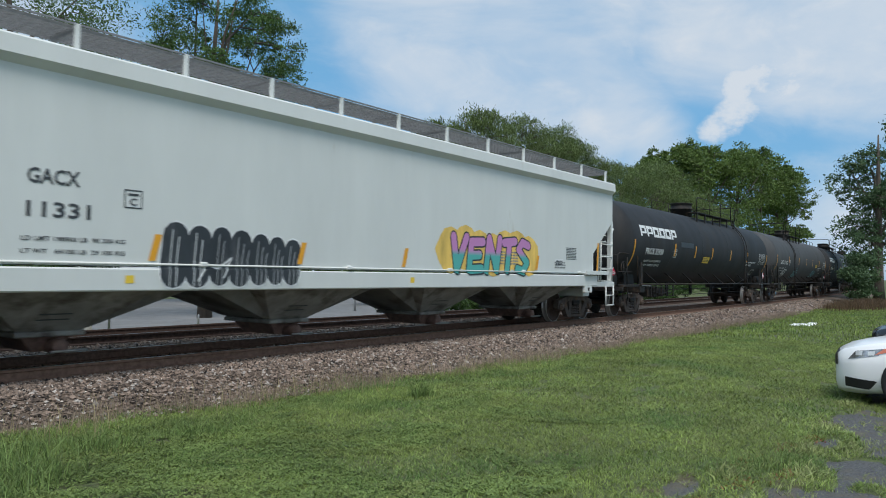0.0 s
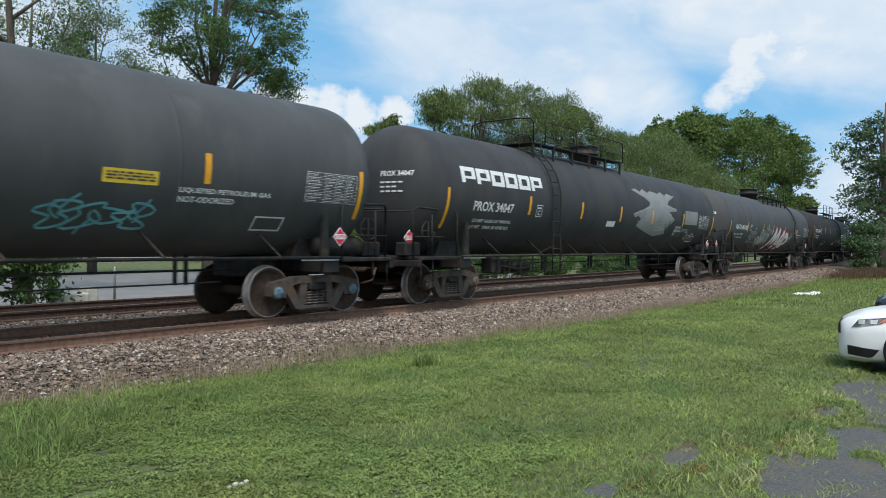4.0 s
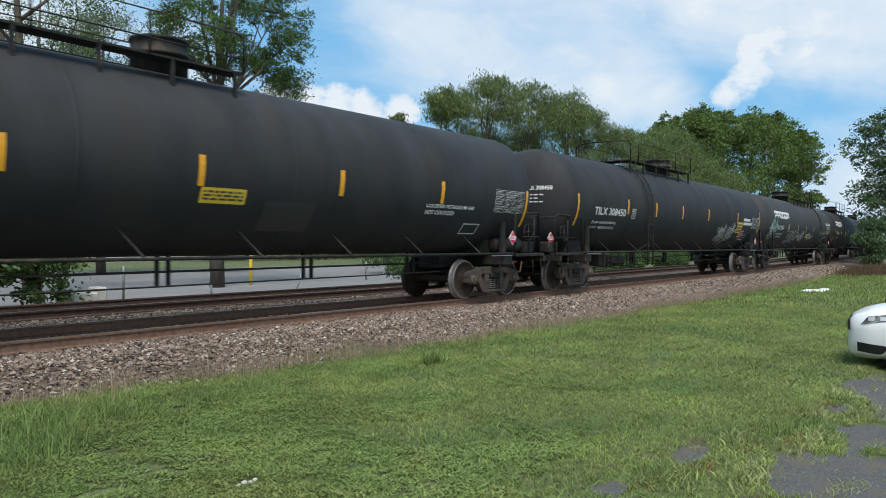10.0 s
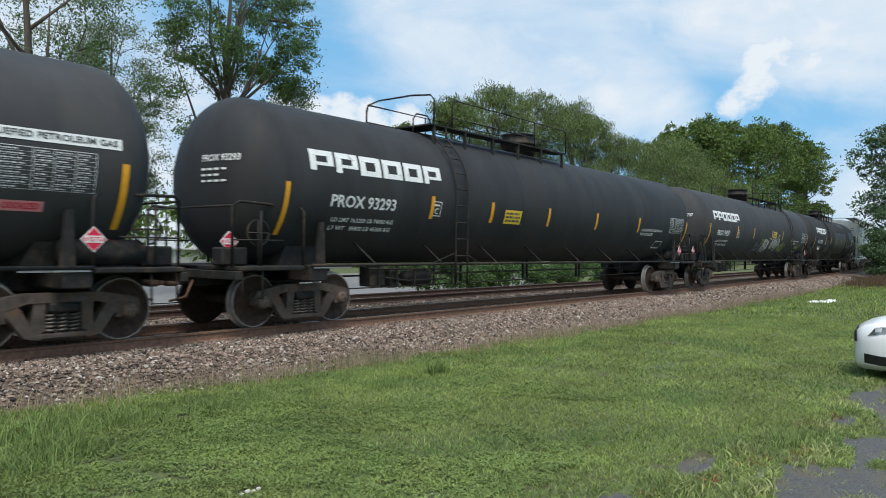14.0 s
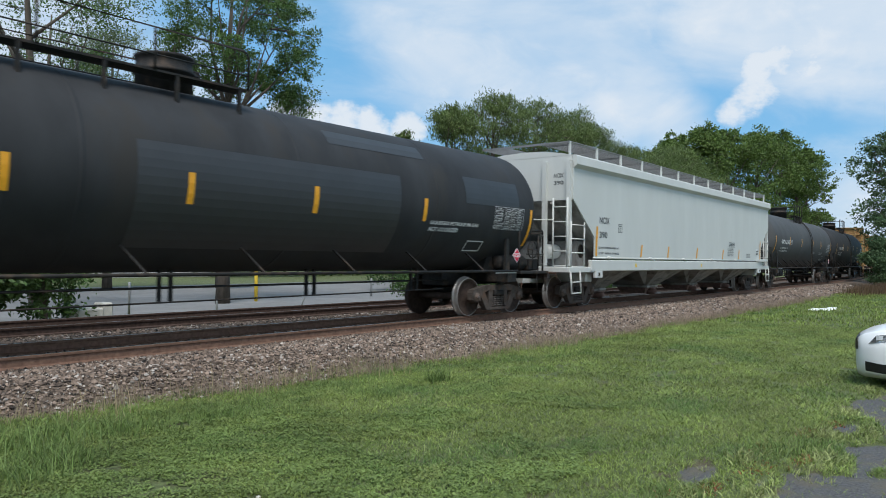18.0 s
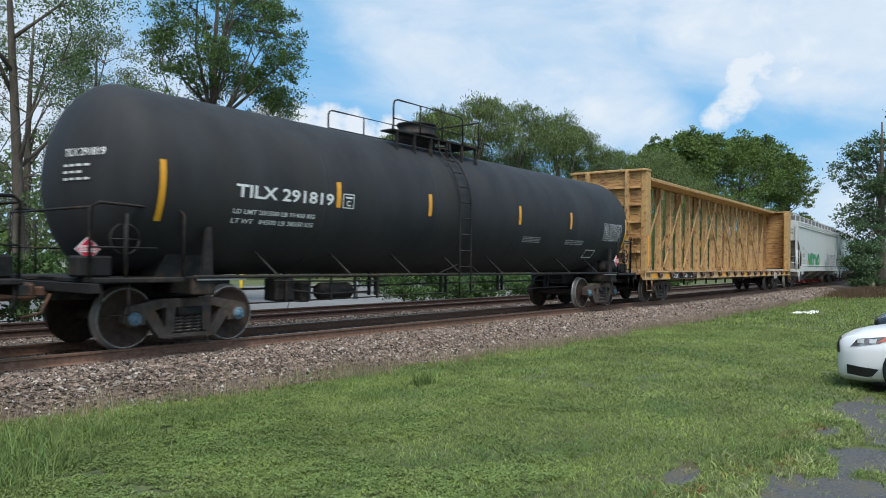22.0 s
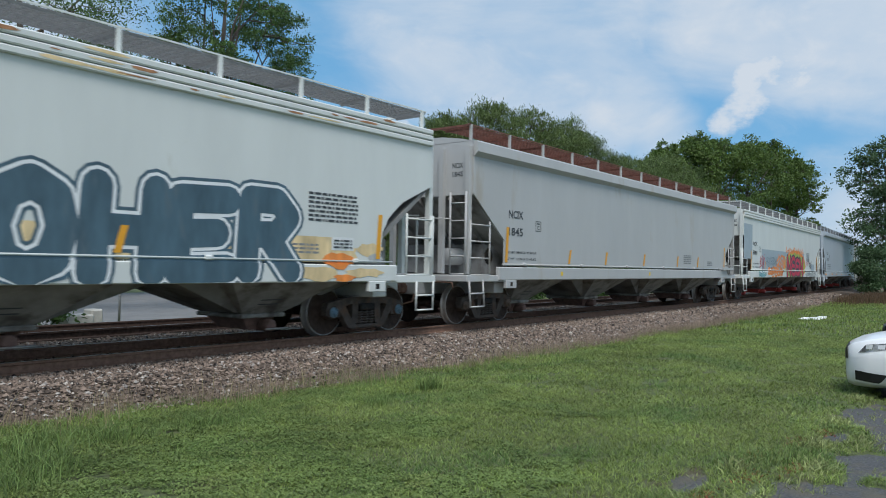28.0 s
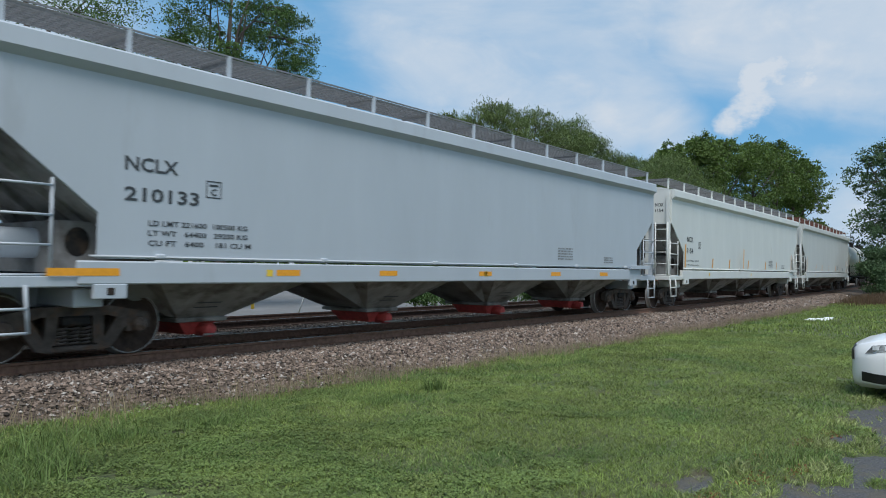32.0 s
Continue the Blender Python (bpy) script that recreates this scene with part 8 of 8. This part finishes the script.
def shed(label, x, y, w, d, h, ridge):
    t = thing("shed", label, "building", at=(x, y, GZ))
    part("wall", Geo().cbox(-w / 2, w / 2, -d / 2, d / 2, 0, h, 0.02), M_SIDING, t)
    g = Geo()
    o = 0.35
    g.add([(-w / 2 - o, -d / 2 - o, h), (w / 2 + o, -d / 2 - o, h), (w / 2 + o, 0, h + ridge), (-w / 2 - o, 0, h + ridge), (w / 2 + o, d / 2 + o, h), (-w / 2 - o, d / 2 + o, h),
           (-w / 2 - o, -d / 2 - o, h + 0.12), (w / 2 + o, -d / 2 - o, h + 0.12), (w / 2 + o, 0, h + ridge + 0.12), (-w / 2 - o, 0, h + ridge + 0.12), (w / 2 + o, d / 2 + o, h + 0.12), (-w / 2 - o, d / 2 + o, h + 0.12)],
          [(0, 1, 2, 3), (3, 2, 4, 5), (6, 9, 8, 7), (9, 11, 10, 8), (0, 6, 7, 1), (5, 4, 10, 11), (0, 3, 9, 6), (3, 5, 11, 9), (1, 7, 8, 2), (2, 8, 10, 4)])
    part("roof", g, M_ROOF, t)
    for i in range(3):
        xx = -w / 2 + w * (i + 0.5) / 3
        part("door", Geo().cbox(xx - 1.0, xx + 1.0, -d / 2 - 0.03, -d / 2 + 0.02, 0.0, h * 0.8, 0.01), M_ROOF, t)


shed("low white metal shed with pale roof", 34, 62, 10.5, 8, 1.7, 1.3)
shed("long white building beyond the car park", 14, 66, 14, 8, 1.8, 1.2)
wall = thing("retaining_block", "low pale concrete block with broken top", "concrete block", at=(9.4, 19.9, GZ))
part("block", Geo().cbox(-0.55, 0.35, -0.3, 0.3, 0, 0.42, 0.04), M_CONCRETE, wall)
part("block", Geo().cbox(0.30, 0.62, -0.25, 0.25, 0.0, 0.55, 0.04), M_CONCRETE, wall)
for x, y, h, r, m in ((10.6, 19.9, 1.1, 0.035, M_GALV), (18.2, 24.2, 1.6, 0.07, M_YELLOW_PLATE), (13.2, 19.5, 0.5, 0.03, M_GALV), (24.6, 24, 0.9, 0.05, M_GALV), (29.0, 22, 0.8, 0.06, M_CONCRETE), (33, 22, 0.8, 0.06, M_CONCRETE)):
    p = thing("post", "short slim post beyond the tracks", "post", at=(x, y, GZ))
    part("shaft", Geo().lathe([(0, r), (h - 0.02, r), (h, r * 0.7)], "z", 10), m, p)
p = thing("guy_stake", "leaning thin steel stake", "stake", at=(16.6, 19.6, GZ))
part("shaft", Geo().tube([(0, 0, 0), (0.4, 0, 1.0)], 0.025, 6), M_GALV, p)


# ---- parked cars ----


def skin(body, corners, way, nu, nv, off):
    """A patch that follows the body: a grid between four corners, dropped along a direction onto the shell."""
    me = body.data
    tree_b = BVHTree.FromPolygons([q.co[:] for q in me.vertices], [tuple(p.vertices) for p in me.polygons])
    way = Vector(way).normalized()
    a, b, c, e = [Vector(q) for q in corners]
    pts, ok = [], []
    for j in range(nv + 1):
        for i in range(nu + 1):
            u, v = i / nu, j / nv
            p = a.lerp(b, u).lerp(e.lerp(c, u), v)
            h = tree_b.ray_cast(p - way * 2, way)[0]
            ok.append(h is not None)
            pts.append((h if h is not None else p) - way * off)
    faces = []
    for j in range(nv):
        for i in range(nu):
            q = (j * (nu + 1) + i, j * (nu + 1) + i + 1, (j + 1) * (nu + 1) + i + 1, (j + 1) * (nu + 1) + i)
            if all(ok[k] for k in q):
                faces.append(q)
    return Geo().add(pts, faces)


def saloon(label, at, turn, paint, lights=True):
    """A parked saloon car, nose towards -x in its own space, standing on z = 0."""
    t = thing("car", label, "car", "parked cars", at)
    t.rotation_euler = (0, 0, radians(turn))
    # body shell by cross sections along the length
    secs = [(0.0, 0.42, 0.22, 0.60, 0.63), (0.04, 0.62, 0.15, 0.66, 0.69), (0.14, 0.76, 0.13, 0.72, 0.745), (0.34, 0.86, 0.13, 0.77, 0.805), (0.75, 0.91, 0.16, 0.84, 0.89), (1.35, 0.925, 0.20, 0.84, 0.94), (2.2, 0.93, 0.20, 0.88, 0.97),
            (3.4, 0.93, 0.20, 0.90, 0.98), (4.2, 0.91, 0.22, 0.92, 0.99), (4.6, 0.86, 0.26, 0.88, 0.96), (4.78, 0.76, 0.34, 0.80, 0.86)]
    ring = 14
    verts, faces = [], []
    for x, hw, z0, zs, zt in secs:
        prof = [(-hw * 0.8, z0), (-hw * 0.97, z0 + 0.08), (-hw, z0 + 0.22), (-hw, (z0 + zs) / 2 + 0.08), (-hw * 0.97, zs), (-hw * 0.82, zt - 0.015), (-hw * 0.4, zt + 0.02)]
        prof = prof + [(-a, z) for a, z in reversed(prof)]
        verts += [(x, a, z) for a, z in prof]
    for i in range(len(secs) - 1):
        for k in range(ring):
            k2 = (k + 1) % ring
            faces.append((i * ring + k, i * ring + k2, (i + 1) * ring + k2, (i + 1) * ring + k))
    faces += [tuple(range(ring)), tuple(range((len(secs) - 1) * ring, len(secs) * ring))]
    body = part("body", Geo().add(verts, faces, True), paint, t)
    # cabin
    cab = [(1.35, 0.78, 0.93, 0.94), (1.75, 0.76, 0.96, 1.16), (2.3, 0.70, 0.97, 1.40), (2.9, 0.68, 0.98, 1.45), (3.5, 0.68, 0.98, 1.40), (4.1, 0.72, 0.98, 1.18), (4.4, 0.76, 0.98, 1.0)]
    verts, faces = [], []
    for x, hw, z0, zt in cab:
        verts += [(x, -hw, z0 - 0.06), (x, -hw * 0.93, (z0 + zt) / 2), (x, -hw * 0.78, zt - 0.03), (x, -hw * 0.4, zt), (x, hw * 0.4, zt), (x, hw * 0.78, zt - 0.03), (x, hw * 0.93, (z0 + zt) / 2), (x, hw, z0 - 0.06)]
    for i in range(len(cab) - 1):
        for k in range(7):
            faces.append((i * 8 + k, i * 8 + k + 1, (i + 1) * 8 + k + 1, (i + 1) * 8 + k))
    part("glasshouse", Geo().add(verts, faces, True), M_GLASS, body)
    part("roof_panel", Geo().cbox(2.25, 3.55, -0.58, 0.58, 1.40, 1.462, 0.025), paint, body)
    for x in (0.98, 3.75):
        for y in (-0.80, 0.80):
            w = part("wheel", Geo().lathe([(y - 0.11, 0.2), (y - 0.11, 0.30), (y - 0.08, 0.33), (y + 0.08, 0.33), (y + 0.11, 0.30), (y + 0.11, 0.2)], "y", 24, (x, 0, 0.33)), M_RUBBER, t)
            s = 1 if y > 0 else -1
            part("rim", Geo().lathe([(y + s * 0.06, 0.02), (y + s * 0.105, 0.08), (y + s * 0.10, 0.2), (y + s * 0.112, 0.215)], "y", 20, (x, 0, 0.33)), M_ALLOY, w)
    if lights:
        for s in (-1, 1):
            way = (0.25, -s, 0)
            hl = part("headlight", skin(body, [(0.17, s, 0.60), (0.55, s, 0.68), (0.66, s, 0.78), (0.27, s, 0.72)], (0.12, -s, 0), 8, 3, 0.006), M_LENS, body, "clear headlight")
            for lx in (0.27, 0.42):
                part("reflector_bowl", skin(body, [(lx, s, 0.645 + lx * 0.06), (lx + 0.08, s, 0.65 + lx * 0.06), (lx + 0.09, s, 0.71 + lx * 0.06), (lx, s, 0.70 + lx * 0.06)], (0.12, -s, 0), 2, 2, 0.009), M_CHROME, hl)
            part("side_lamp", skin(body, [(0.50, s, 0.68), (0.74, s, 0.755), (0.80, s, 0.80), (0.62, s, 0.775)], (0.12, -s, 0), 6, 2, 0.010), M_AMBER, hl, "amber side reflector")
            part("fog_lamp_recess", skin(body, [(0.10, s, 0.23), (0.42, s, 0.21), (0.52, s, 0.33), (0.10, s, 0.36)], way, 7, 4, 0.006), M_BLACKTRIM, body)
            part("chrome_strip", skin(body, [(0.03, s, 0.175), (0.42, s, 0.155), (0.42, s, 0.18), (0.03, s, 0.205)], way, 8, 1, 0.012), M_CHROME, body)
            for wx in (0.98, 3.75):
                g = Geo().lathe([(s * 0.90, 0.30), (s * 0.937, 0.345), (s * 0.937, 0.385), (s * 0.90, 0.39)], "y", 28, (wx, 0, 0.33), caps=False)
                part("wheel_arch", g, M_BLACKTRIM, body)
            part("mirror", Geo().cbox(1.55, 1.72, min(s * 0.93, s * 1.12), max(s * 0.93, s * 1.12), 0.98, 1.12, 0.03), paint, body)
        part("grille", skin(body, [(0, -0.66, 0.50), (0, 0.66, 0.50), (0, 0.62, 0.70), (0, -0.62, 0.70)], (1, 0, 0), 14, 5, 0.012), M_BLACKTRIM, body, "dark front grille")
    return t


saloon("white saloon car parked on the broken asphalt", (12.15, 1.90, -0.335), -88, M_CARPAINT)
saloon("dark grey saloon car parked behind the white one", (17.0, 2.05, -0.335), -86, M_CARDARK)

# ---- litter and bare spots ----
l1 = thing("litter", "crumpled white plastic sheet on the grass", "litter", at=(30.0, 5.9, -0.40))
g = Geo()
rng0 = random.Random(8)
for i in range(7):
    a, b = rng0.uniform(-0.8, 0.8), rng0.uniform(-0.25, 0.25)
    g.cbox(a - 0.25, a + 0.25, b - 0.14, b + 0.14, 0, rng0.uniform(0.04, 0.09), 0.02)
part("plastic_sheet", g, M_PLASTIC, l1)
for i in range(7):
    l2 = thing("pebble", "small pale stone in the grass", "stone", at=(3.18 + rng0.uniform(-0.1, 0.1), 4.28 + rng0.uniform(-0.04, 0.04), -0.375))
    w = rng0.uniform(0.008, 0.02)
    part("stone", Geo().cbox(-w, w, -w * 0.8, w * 0.8, 0.0, w * 1.3, w * 0.35), M_CONCRETE, l2)

motions()
